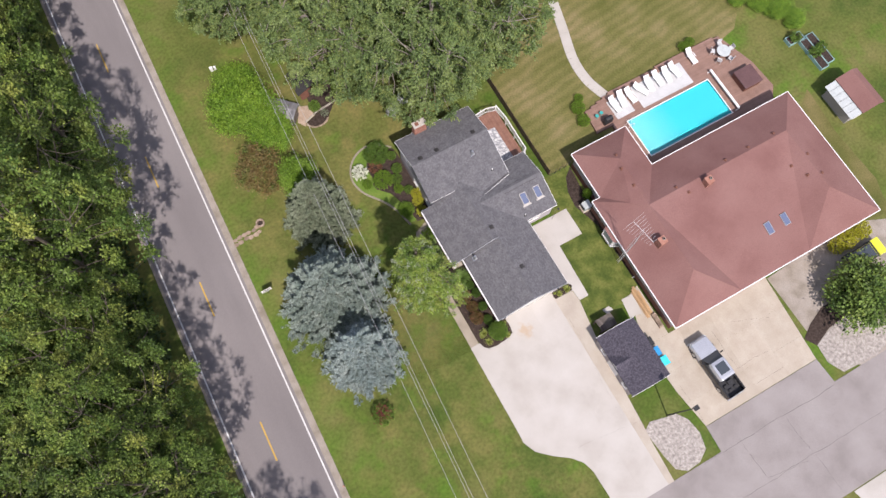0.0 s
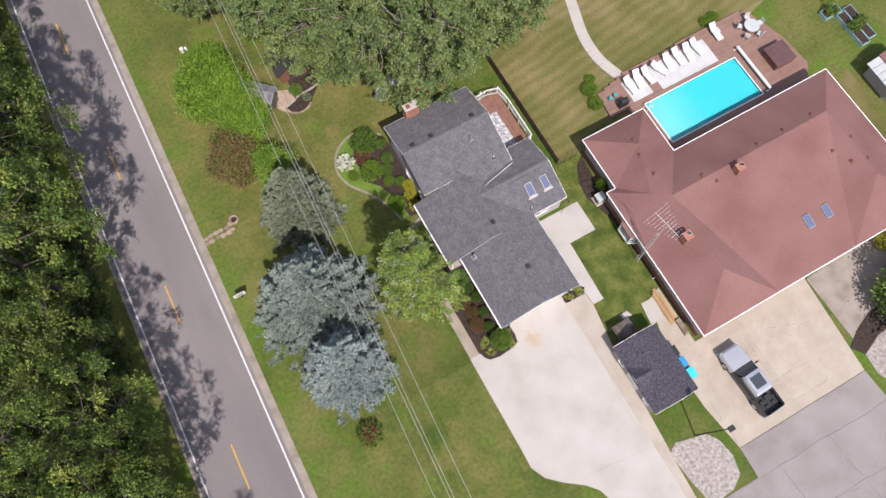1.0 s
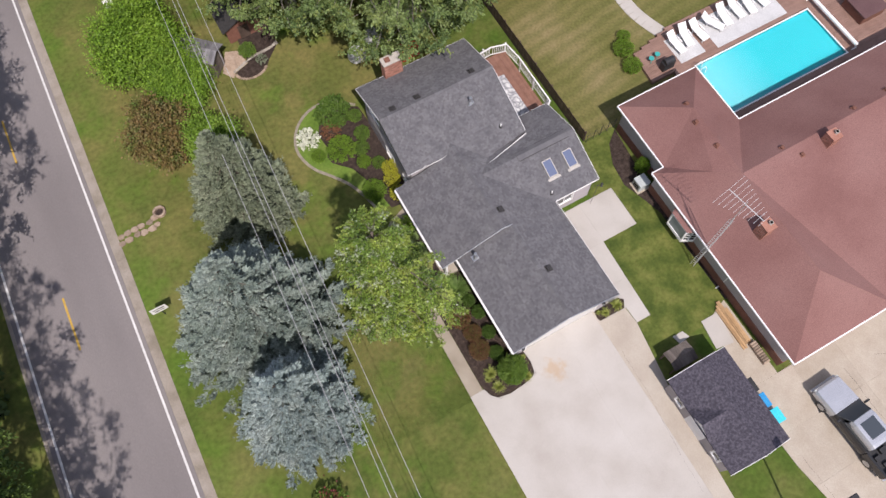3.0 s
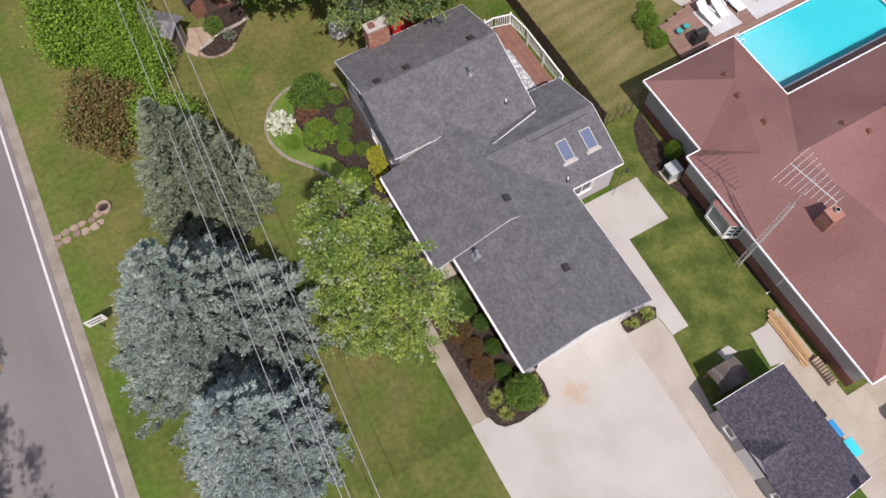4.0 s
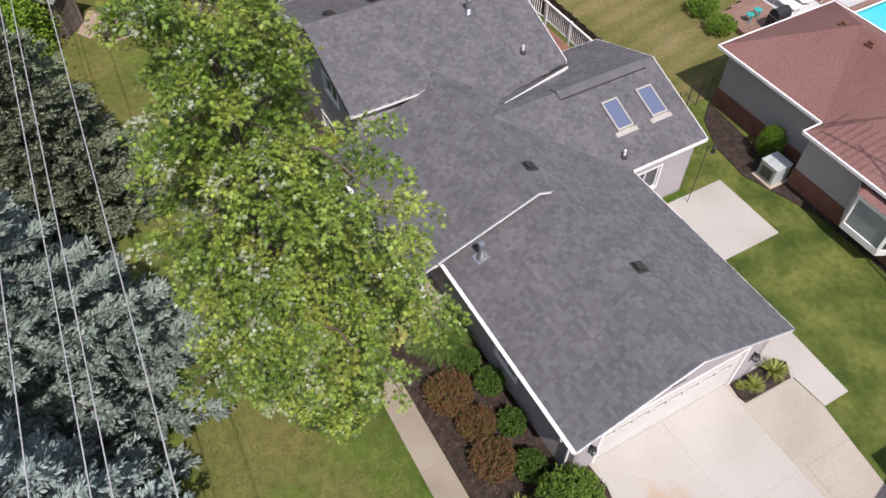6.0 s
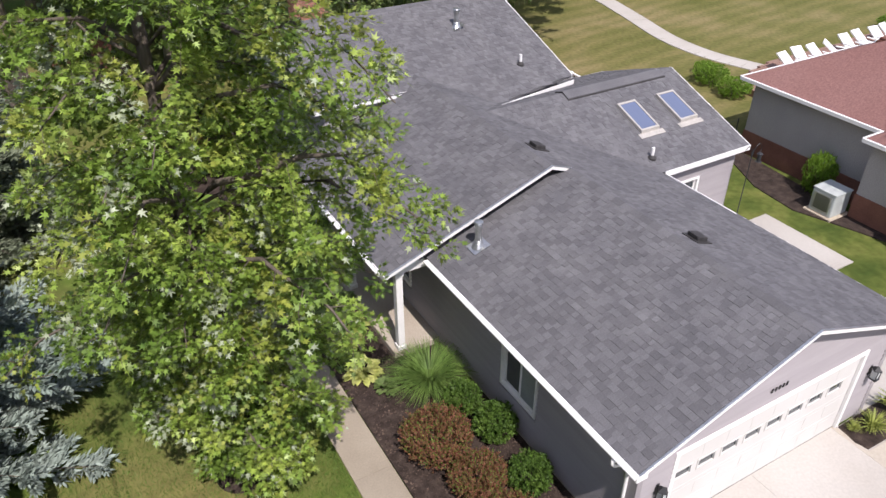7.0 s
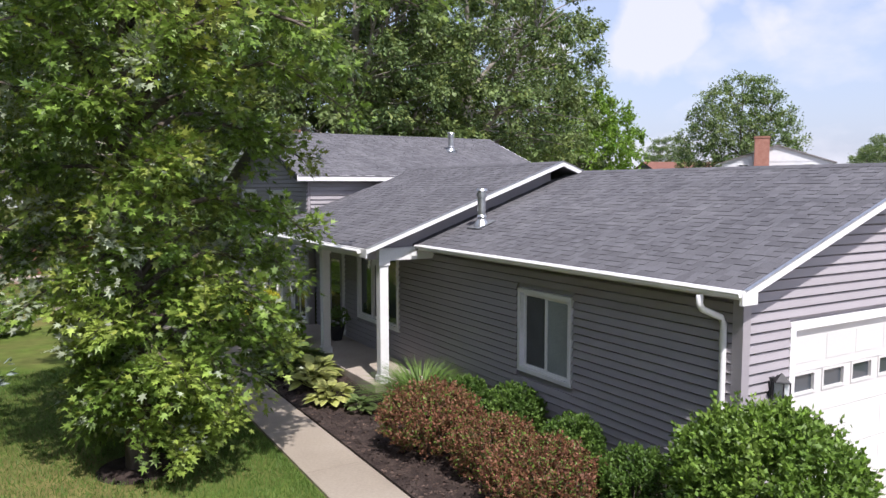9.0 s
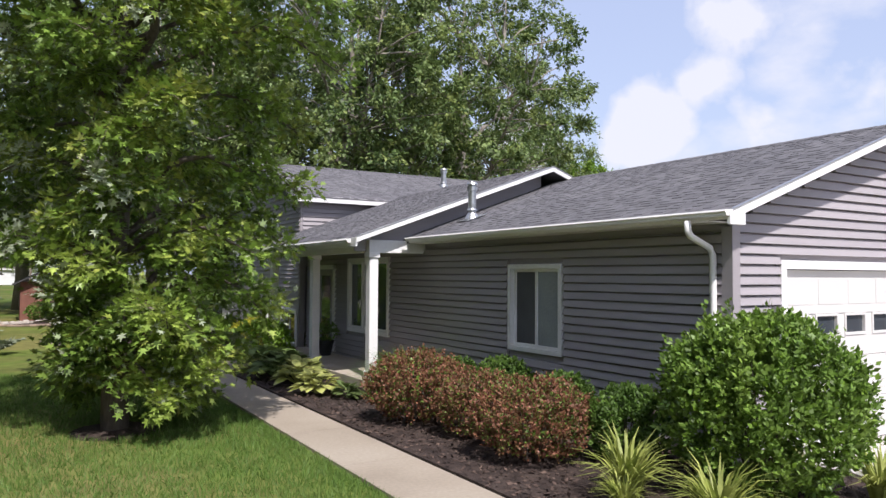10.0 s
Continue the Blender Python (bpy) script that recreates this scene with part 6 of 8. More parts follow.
def spray_tree(seed, height, radius, base, limbs, subs, step, per, size, shape, leaf, trunk_r, prof, rise=0.45, droop=0.25, spread=0.1, others=(), extra=(), hang=0.7, z_pow=0.9, taper=0.1, level=0.75, thin=0.0):
    """A tree whose leaves sit along the twigs of separate limbs, with gaps between them. extra: (azimuth, height, length) of single limbs; below thin the limbs towards the road are short."""
    rng = np.random.default_rng(seed)
    g = Geo()
    trunk, x, y = [(0, 0, -0.1)], 0.0, 0.0
    for i in range(1, 9):
        x, y = x + rng.normal(0, 0.2 * trunk_r), y + rng.normal(0, 0.2 * trunk_r)
        trunk.append((x, y, height * 0.93 * i / 8))
    g.tube(trunk, [trunk_r * (1.18 if i == 0 else 1.0) * max(0.08, 1 - taper * i) for i in range(9)], 10)
    spec = [(2.4 * i + rng.uniform(-0.4, 0.4), base + (height - base) * ((i + 0.5) / limbs) ** z_pow, None) for i in range(limbs)]
    spec += [(math.radians(a), z, L) for a, z, L in extra]
    P, A, N, G = [], [], [], []
    for az, zt, L in spec:
        f = (zt - base) / (height - base)
        L = L or radius * prof(f) * rng.uniform(0.66, 1.30) * (0.5 if zt < thin and math.cos(az - 3.5) > 0.2 else 1.0)
        z0 = min(max(0.9, base * 0.6, zt - rise * L), height * 0.9)
        k = min(7, int(z0 / (height * 0.93) * 8))
        s = np.array([trunk[k][0], trunk[k][1], z0])
        e = np.array([math.cos(az), math.sin(az), 0.0])
        end = s + e * L
        end[2] = max(zt - droop * L * 0.5, 0.45)
        c = s + e * L * 0.5
        c[2] = max(zt, (z0 + end[2]) / 2) + 0.10 * L
        us = np.linspace(0, 1, 7)[:, None]
        path = (1 - us) ** 2 * s + 2 * us * (1 - us) * c + us ** 2 * end
        path[1:] += rng.normal(0, 0.025 * L, (6, 3))
        r0 = trunk_r * (0.12 + 0.30 * L / radius) * (1 - 0.5 * f)
        g.tube([tuple(p) for p in path], [r0 * (1 - 0.14 * i) for i in range(7)], 6)
        for q in range(subs):
            u = 0.22 + 0.78 * (q + rng.random()) / subs
            m = min(5, int(u * 6))
            p0 = path[m] + (path[m + 1] - path[m]) * (u * 6 - m)
            a2 = az + (1 if q % 2 else -1) * rng.uniform(0.3, 1.2)
            l2 = (0.42 * L * (1.15 - u) + 0.11 * radius) * rng.uniform(0.6, 1.2)
            d2 = np.array([math.cos(a2), math.sin(a2), rng.uniform(-0.1, 0.45)])
            tip = p0 + d2 * l2
            tip[2] -= droop * l2 * rng.uniform(0.4, 1.5)
            mid = p0 + d2 * l2 * 0.55
            g.tube([tuple(p0), tuple(mid), tuple(tip)], [r0 * 0.14, r0 * 0.08, 0.003], 4, False)
            nc = max(2, int(l2 / step))
            w = np.repeat(0.12 + 0.88 * (np.arange(nc) + rng.random(nc)) / nc, per)[:, None]
            pt = (1 - w) ** 2 * p0 + 2 * w * (1 - w) * mid + w ** 2 * tip
            n = len(pt)
            loc = rng.normal(0, 1, (n, 3)) * spread
            P.append(pt + loc - np.array([0, 0, 0.4 * spread]))
            A.append(unit(loc) + d2 * 0.6 + np.array([0, 0, -hang]))
            N.append(np.array([0, 0, level]) + e * 0.3 + rng.normal(0, 0.42, (n, 3)))
            G.append(np.full(n, len(G)))
    P, A, N = np.concatenate(P), np.concatenate(A), np.concatenate(N)
    P[:, 2] = np.maximum(P[:, 2], 0.25)
    return g, leaf_mesh("crown", P, A, N, size * rng.uniform(0.6, 1.25, len(P)), shape, leaf, others=others, sprig=np.concatenate(G))


def clump_tree(seed, height, radius, base, gap, clump, sprigs, per, size, shape, leaf, trunk_r, prof, others=(), limbs=7, core=0.30, hang=0.35, jag=0.2):
    """A tree of forked limbs whose twigs end in separate leafy clumps at least gap apart, with dark gaps between them."""
    rng = np.random.default_rng(seed)
    g = Geo()
    trunk, x, y = [np.array((0, 0, -0.1))], 0.0, 0.0
    for i in range(1, 9):
        x, y = x + rng.normal(0, 0.35 * trunk_r), y + rng.normal(0, 0.35 * trunk_r)
        trunk.append(np.array((x, y, height * 0.8 * i / 8)))
    g.tube([tuple(p) for p in trunk], [trunk_r * (1.25 if i == 0 else 1.0) * (1 - 0.11 * i) for i in range(9)], 10)
    nodes = [p for p in trunk[2:]]
    # forked limbs
    for i in range(limbs):
        az = 2 * math.pi * (i + rng.uniform(-0.25, 0.25)) / limbs * 2.4
        f0 = 0.22 + 0.5 * i / limbs
        s = trunk[0] + (trunk[8] - trunk[0]) * f0
        k = f0 * 8
        s = trunk[int(k)] + (trunk[int(k) + 1] - trunk[int(k)]) * (k - int(k))
        fz = min(0.92, (s[2] - base) / (height - base) + rng.uniform(0.22, 0.45))
        L = radius * prof(max(0.02, fz)) * rng.uniform(0.55, 0.8)
        e = np.array((math.cos(az) * L, math.sin(az) * L, base + (height - base) * fz))
        c = s + (e - s) * 0.45 + np.array((0, 0, -0.06 * L)) + rng.normal(0, 0.07 * L, 3)
        us = np.linspace(0, 1, 8)[:, None]
        path = (1 - us) ** 2 * s + 2 * us * (1 - us) * c + us ** 2 * e
        path[1:] += rng.normal(0, 0.03 * L, (7, 3))
        r0 = trunk_r * (1 - 0.7 * f0) * 0.55
        g.tube([tuple(p) for p in path], [r0 * (1 - 0.115 * j) for j in range(8)], 7)
        nodes += [p for p in path[2:]]
    # places of the clumps, spaced apart
    lob = unit(rng.normal(0, 1, (7, 3)))
    cen = np.zeros((0, 3))
    mid_z = (base + height) / 2
    for _ in range(2600):
        f, az = rng.random(), rng.uniform(0, 6.2832)
        d = np.array((math.cos(az), math.sin(az), 1.4 * (f - 0.5)))
        d /= np.linalg.norm(d)
        rho = radius * prof(f) * (core + (1 - core) * math.sqrt(rng.random())) * (1 + jag * np.cos(3.2 * np.arccos(np.clip(lob @ d, -1, 1))).mean() * 2)
        p = np.array((rho * math.cos(az), rho * math.sin(az), base + (height - base) * f))
        if len(cen) == 0 or np.min(((cen - p) ** 2).sum(1)) > gap * gap:
            cen = np.concatenate([cen, p[None]])
    nodes = np.array(nodes)
    low = cen[:, 2].min()
    for c in cen:
        w = np.linalg.norm(nodes - c, axis=1) + 1.2 * np.maximum(0, nodes[:, 2] - c[2] + 0.3)
        s = nodes[int(np.argmin(w))]
        m = (s + c) / 2 + rng.normal(0, 0.08, 3) * np.linalg.norm(c - s) + np.array((0, 0, 0.1))
        r1 = trunk_r * 0.11
        g.tube([tuple(s), tuple(m), tuple(c)], [r1, r1 * 0.7, r1 * 0.3], 5, False)
    nc = len(cen)
    cs = clump * rng.uniform(0.65, 1.25, nc)
    out = cen - np.stack([np.zeros(nc), np.zeros(nc), np.minimum(cen[:, 2] - 0.15 * radius, mid_z)], 1)
    out = unit(out)
    ns = nc * sprigs
    ci = np.repeat(np.arange(nc), sprigs)
    d = unit(rng.normal(0, 1, (ns, 3)) * np.array((1, 1, 0.75)) + out[ci] * 0.75 + np.array((0, 0, 0.40)))
    root = cen[ci] - out[ci] * (0.35 * cs[ci])[:, None]
    sl = cs[ci] * rng.uniform(0.6, 1.25, ns)
    n = ns * per
    si = np.repeat(np.arange(ns), per)
    u = 0.3 + 0.7 * rng.random(n) ** 0.7
    pos = root[si] + d[si] * (sl[si] * u)[:, None] + rng.normal(0, 0.45 * size, (n, 3))
    pos[:, 2] -= 0.14 * sl[si] * u * u
    pos[:, 2] = np.maximum(pos[:, 2], 0.3)
    along = d[si] * 0.8 + rng.normal(0, 0.55, (n, 3)) + np.array((0, 0, -hang))
    nrm = d[si] * 0.45 + np.array((0, 0, 0.9)) + rng.normal(0, 0.38, (n, 3))
    return g, leaf_mesh("crown", pos, along, nrm, size * rng.uniform(0.6, 1.25, n), shape, leaf, others=others, sprig=si)


def spruce(seed, height, radius, mat_, whorls, name_loc, label, density=1.0, sl=0.2):
    """Whorls of boughs; each bough carries finger-like twigs clad in needles."""
    rng = np.random.default_rng(seed)
    g = Geo()
    g.tube([(0, 0, -0.05), (0, 0, height * 0.5), (0, 0, height)], [0.2, 0.11, 0.02], 8)
    P, A, U, S = [], [], [], []

    def finger(p0, d, length, n):
        u = rng.random(n)
        a = rng.uniform(0, 6.28, n)
        s1 = np.cross(d, (0, 0, 1.0))
        s1 /= max(np.linalg.norm(s1), 1e-6)
        s2 = np.cross(s1, d)
        off = np.cos(a)[:, None] * s1 + 0.7 * np.sin(a)[:, None] * s2
        P.append(p0 + d * (u * length)[:, None] + off * 0.03)
        A.append(d * 0.95 + off * 0.75 + np.array([0, 0, 0.10]))
        U.append(off * 0.5 + np.array([0, 0, 0.8]) + rng.normal(0, 0.3, (n, 3)))
        S.append(sl * rng.uniform(0.7, 1.2, n) * (1.15 - 0.45 * u))

    for i in range(whorls):
        f = i / (whorls - 1)
        z = 0.4 + (height - 0.6) * f
        r = radius * (1 - f) ** 0.80 * rng.uniform(0.92, 1.05) + 0.15
        nb = max(6, int(17 * (1 - f) + 6))
        for k in range(nb):
            a = 2 * math.pi * (k + rng.uniform(-0.35, 0.35)) / nb + i * 1.1
            L = r * rng.uniform(0.80, 1.08)
            e = np.array([math.cos(a), math.sin(a), 0])
            zb = z + rng.normal(0, 0.2)
            way = lambda u: e * (u * L) + np.array([0, 0, zb - 0.26 * L * u + 0.20 * L * u * u])
            g.tube([tuple(way(0)), tuple(way(0.5)), tuple(way(0.98))], [0.035, 0.022, 0.008], 3, False)
            nt = max(3, int(L / 0.36))
            for q in range(nt):
                u = 0.18 + 0.82 * (q + rng.random() * 0.6) / nt
                for s in (-1, 1):
                    b = a + s * rng.uniform(0.45, 0.95)
                    d = np.array([math.cos(b), math.sin(b), rng.uniform(0.0, 0.45)])
                    l2 = 0.30 * L * (1.08 - u) ** 0.8 * rng.uniform(0.6, 1.1) + 0.16
                    finger(way(u), d, l2, int((16 + 46 * l2) * density))
            d = way(1.0) - way(0.8)
            finger(way(0.82), d / np.linalg.norm(d) + np.array([0, 0, 0.15]), 0.22 * L + 0.12, int(26 * density))
    P, A, U, S = np.concatenate(P), unit(np.concatenate(A)), np.concatenate(U), np.concatenate(S)
    shape = np.array([(0.10, 0.0), (0.17, 0.45), (0.0, 1.0), (-0.17, 0.45), (-0.10, 0.0)])
    t = thing("spruce_tree", name_loc, label, "tree")
    part("trunk", g, BARK, t)
    part("crown", leaf_mesh("needles", P, A, U, S, shape, mat_, 0.25), None, t)
    return t


def shrub_mesh(seed, r, h, n, size, shape, material, bumps=7, low=0.05, spiky=0.0, others=()):
    """A dome of sprigs with an uneven outline, leafy all along."""
    rng = np.random.default_rng(seed)
    ns = max(70, n // 24)
    d = unit(rng.normal(0, 1, (ns, 3)))
    d[:, 2] = np.abs(d[:, 2]) * np.where(rng.random(ns) < 0.34, -0.92, 1)
    bd = unit(rng.normal(0, 1, (bumps * 3, 3)))
    amp = 1 + 0.22 * np.cos(3 * np.arccos(np.clip(d @ bd.T, -1, 1))).mean(axis=1)
    fine = unit(rng.normal(0, 1, (40, 3)))
    amp *= 1 + 0.03 * np.sign(np.cos(9 * np.arccos(np.clip(d @ fine.T, -1, 1))).mean(axis=1))
    root = d * (amp * rng.uniform(0.80, 0.95, ns))[:, None] * np.array([r, r, h * 0.52])
    sd = unit(d * 0.7 + np.array([0, 0, 0.55 + 0.4 * spiky]) + rng.normal(0, 0.30, (ns, 3)))
    sl = r * rng.uniform(0.10, 0.20, ns) * np.where(rng.random(ns) < 0.05 + 0.1 * spiky, 1.55, 1.0)
    ci = rng.integers(0, ns, n)
    u = rng.random(n) ** 0.7
    pos = root[ci] + sd[ci] * (sl[ci] * u)[:, None] + rng.normal(0, 0.3 * size, (n, 3))
    fill = rng.random(n) < 0.30
    pos[fill] *= rng.uniform(0.40, 0.95, (fill.sum(), 1))
    pos[:, 2] += h * 0.46
    pos[:, 2] = np.maximum(pos[:, 2], low + 0.05 * rng.random(n))
    along = sd[ci] * 0.9 + rng.normal(0, 0.55, (n, 3))
    nrm = d[ci] * 0.8 + np.array([0, 0, 0.6]) + rng.normal(0, 0.5, (n, 3))
    return leaf_mesh("leaves", pos, along, nrm, size * rng.uniform(0.6, 1.3, n), shape, material, others=others)


def stems(seed, r, h, n=14, rad=0.012):
    rng = np.random.default_rng(seed)
    g = Geo()
    for i in range(n):
        a, f = rng.uniform(0, 6.28), rng.uniform(0.3, 0.75)
        g.tube([(0.08 * math.cos(a), 0.08 * math.sin(a), 0), (f * r * 0.5 * math.cos(a), f * r * 0.5 * math.sin(a), h * 0.4), (f * r * math.cos(a), f * r * math.sin(a), h * 0.75)], [rad, rad * 0.7, rad * 0.4], 4, False)
    return g


def add_shrub(name, label, loc, seed, r, h, n, size, shape, material, group="", low=0.05, spiky=0.0, others=()):
    t = thing(name, loc, label, "shrub", group)
    part("stem", stems(seed, r, h), BARK, t, kind="stuff")
    part("leaves", shrub_mesh(seed, r, h, n, size, shape, material, low=low, spiky=spiky, others=others), None, t)
    return t


def blades_mesh(seed, r, h, n, width, material, arch=0.9):
    """A tuft of arching blades, three joints each."""
    rng = np.random.default_rng(seed)
    g_v, g_f = [], []
    for i in range(n):
        a = rng.uniform(0, 6.28)
        e, s = np.array([math.cos(a), math.sin(a), 0]), np.array([-math.sin(a), math.cos(a), 0])
        L, o = h * rng.uniform(0.7, 1.25), rng.uniform(0.45, 1.0)
        b = e * rng.uniform(0, 0.18) * r
        pts = []
        for u in (0, 0.35, 0.7, 1.0):
            p = b + e * (r * o * arch * u ** 1.7) + np.array([0, 0, L * (u - 0.66 * o * u * u)])
            pts.append((p, width * (1 - u) + 0.001))
        k = len(g_v)
        for p, w in pts:
            g_v.extend([tuple(p - s * w), tuple(p + s * w)])
        for j in range(3):
            g_f.append((k + 2 * j, k + 2 * j + 1, k + 2 * j + 3, k + 2 * j + 2))
    me = bpy.data.meshes.new("blades")
    me.from_pydata(g_v, [], g_f)
    me.materials.append(material)
    return me


# the maple on the front lawn
MAPLE = np.array([(0, 0), (0.14, 0.14), (0.46, 0.16), (0.19, 0.36), (0.46, 0.70), (0.11, 0.55), (0, 1.08), (-0.11, 0.55), (-0.46, 0.70), (-0.19, 0.36), (-0.46, 0.16), (-0.14, 0.14)])
g, cr = spray_tree(11, 14.3, 2.55, 0.60, 98, 9, 0.20, 27, 0.120, MAPLE, LEAF_MAPLE, 0.155,
                   lambda f: min(1.0, 0.36 + 3.6 * f) * (1 if f < 0.4 else 1 - 1.0 * (f - 0.4) ** 1.1), rise=0.4, droop=0.6, spread=0.085,
                   others=((LEAF_PALE, 0.08), (LEAF_LIME, 0.10)), extra=((-51, 7.7, 4.6), (-62, 11.5, 4.4), (-56, 9.6, 4.2), (-40, 7.0, 4.0), (-70, 6.2, 4.0), (-45, 8.6, 3.8)), taper=0.075, hang=0.35, z_pow=1.1, level=1.2, thin=5.0)
add_tree("maple_tree", "young green maple with pale leaf undersides on the lawn", (-5.45, 5.3, 0), 0, g, cr, BARK).rotation_euler = (radians(-5.0), 0, 0)
obj("tree_bed", Geo().lathe([(0.55, 0.0), (0.52, 0.03), (0.0, 0.06)], -5.45, 5.3, 0, 24), MULCH, "ring of mulch round the maple", "mulch", kind="structure")

# spruces
spruce(21, 12.2, 5.4, NEEDLE, 16, (-12.9, 9.3, 0), "large blue-grey spruce beside the road lawn", 1.0, 0.21)
spruce(22, 10.4, 4.0, NEEDLE_B, 16, (-13.0, 3.1, 0), "smaller blue spruce in front of the large one", 1.0, 0.19)
spruce(23, 9.8, 3.6, NEEDLE_G, 15, (-10.4, 17.9, 0), "dull grey-green spruce under the wires", 1.0, 0.20)

# large trees behind the house
CROWN = lambda f: math.sqrt(max(0.04, 1 - ((f - 0.45) / 0.58) ** 2))
g, cr = clump_tree(31, 19.0, 7.6, 3.2, 1.72, 1.02, 22, 17, 0.20, RHOMB, LEAF_TREE, 0.45, CROWN, others=((LEAF_OLIVE, 0.16),), limbs=9, hang=0.6)
big1 = add_tree("cottonwood_tree", "tall green shade tree with grey forked limbs behind the house", (6.5, 26.5, 0), 0, g, cr, BARKL, "tall trees behind the house")
g, cr = clump_tree(32, 17.5, 7.1, 2.8, 1.68, 1.0, 22, 17, 0.20, RHOMB, LEAF_TREE, 0.42, CROWN, others=((LEAF_OLIVE, 0.16),), limbs=8, hang=0.6)
big2 = add_tree("cottonwood_tree", "tall green shade tree with grey forked limbs behind the house", (-0.8, 31.8, 0), 0, g, cr, BARKL, "tall trees behind the house")
for src, x, y, r, s in ((big2, 13.9, 27.5, 100, 1.06), (big1, 0.5, 38, 70, 0.95), (big2, 11.0, 37, 200, 1.05), (big1, -6.0, 43.0, 150, 0.9), (big2, 27.0, 42.0, 290, 1.1)):
    copy_thing(src, pose(x, y, 0, 0, 0, r)).scale = (s, s, s)

# woodland across the road
wood = []
for sd, h, r in ((41, 16.0, 5.4), (42, 14.0, 4.8), (43, 17.5, 5.6)):
    g, cr = clump_tree(sd, h, r * 1.06, 3.0, 2.2, 1.10, 26, 14, 0.20, RHOMB, LEAF_WOOD, 0.28, CROWN, hang=0.3, jag=0.4)
    wood.append((g, cr))
rng = random.Random(5)
made = []
k = 0
for col, x0 in enumerate((-32.2, -38.0, -44.5, -51.5, -59.0)):
    y = -34.0 + 2.5 * (col % 2)
    while y < 125:
        back = 0.9 if (y < 11 and col == 0) else (-0.2 if col == 0 and y < 60 else 0.4)
        x = x0 + 0.9 + 0.0385 * y - back + rng.uniform(-1.5, 1.5)
        s, r = rng.uniform(0.82, 1.12), rng.uniform(0, 360)
        i = k % 3
        if k < 3:
            made.append(add_tree("woodland_tree", "dense green broad-leaved tree at the wood's edge", (x, y, 0), r, wood[i][0], wood[i][1], BARK, "woodland across the road"))
            made[-1].scale = (s, s, s * (1.6 if col == 0 else 1.0))
        else:
            copy_thing(made[i], pose(x, y, 0, 0, 0, r)).scale = (s, s, s * (1.6 if col == 0 else 1.0))
        k += 1
        y += rng.uniform(5.6, 7.6)
# undergrowth below them, one sheet of bushes
rngn = np.random.default_rng(9)
n = 26000
uy = rngn.uniform(-35, 100, n)
ux = -29.2 - 0.9 * (uy < 12) + 0.0385 * uy - rngn.gamma(2.0, 2.0, n)
uz = rngn.random(n) ** 1.4 * np.minimum(2.4, 0.4 + 0.5 * (-28.8 + 0.0385 * uy - ux))
obj_u = new("undergrowth", leaf_mesh("undergrowth", np.stack([ux, uy, uz], 1), rngn.normal(0, 1, (n, 3)) + np.array([0, 0, 0.5]), rngn.normal(0, 0.5, (n, 3)) + np.array([0, 0, 1.0]), rngn.uniform(0.25, 0.55, n), BROAD, LEAF_UNDER))
tagged(obj_u, "dense leafy undergrowth below the trees", "undergrowth", kind="stuff")

# smaller trees and bushes along the lawn
g, cr = broad_tree(51, 4.6, 3.2, 0.5, 1500, 18, 0.15, BROAD, mat("lime_bush_leaf", [(0.085, 0.175, 0.014), (0.152, 0.268, 0.022), (0.220, 0.335, 0.036)], 0.6, 6, 0.6, 0, island=0.4, leaf=0.22), BARK, 0.12, droop=0.3, spread=0.38, limbs=10, lobes=10, flat=0.7)
br = add_tree("lilac_bush", "broad bright-green bush beside the lawn", (-12.2, 32.0, 0), 10, g, cr, BARK, "bright bushes", category="bush")
copy_thing(br, pose(-10.8, 28.6, 0, 0, 0, 80)).scale = (0.8, 0.8, 0.75)
copy_thing(br, pose(-11.6, 35.6, 0, 0, 0, 190)).scale = (0.65, 0.65, 0.7)
g, cr = broad_tree(52, 4.2, 2.1, 0.4, 1300, 18, 0.15, BROAD, mat("rusty_leaf", [(0.135, 0.185, 0.040), (0.185, 0.120, 0.045), (0.120, 0.180, 0.036)], 0.8, 8, 0.6, 0, island=0.35, leaf=0.25), BARK, 0.1, droop=0.3, spread=0.32, limbs=9, lobes=8, flat=0.7)
add_tree("plum_tree", "small rust and olive coloured ornamental tree", (-13.5, 24.9, 0), 0, g, cr, BARK)
g, cr = broad_tree(53, 4.6, 1.7, 0.6, 800, 16, 0.13, BROAD, LEAF_BRIGHT, BARK, 0.09, droop=0.3, spread=0.3, limbs=9, lobes=8, flat=0.7)
add_tree("dogwood_tree", "small mid-green ornamental tree beside the spruce", (-10.6, 22.3, 0), 0, g, cr, BARK)
# beyond the back yard
g, cr = clump_tree(54, 8.5, 4.3, 0.7, 1.10, 0.78, 18, 14, 0.16, BROAD, LEAF_BRIGHT, 0.2, CROWN, hang=0.4)
rt = add_tree("locust_tree", "round bright-green tree in the back field", (30.5, 36.5, 0), 0, g, cr, BARK, "trees in the back field")
rt.scale = (1.05, 1.05, 1.22)
copy_thing(rt, pose(24.0, 44.5, 0, 0, 0, 90)).scale = (0.9, 0.9, 0.85)
g, cr = clump_tree(55, 13.5, 6.4, 2.2, 1.55, 1.15, 18, 12, 0.27, RHOMB, LEAF_TREE, 0.32, CROWN, others=((LEAF_OLIVE, 0.1),), hang=0.3)
ft = add_tree("distant_tree", "tall spreading tree far behind the houses", (99, 76, 0), 0, g, cr, BARK, "far trees")
ft.scale = (1.55, 1.55, 1.6)
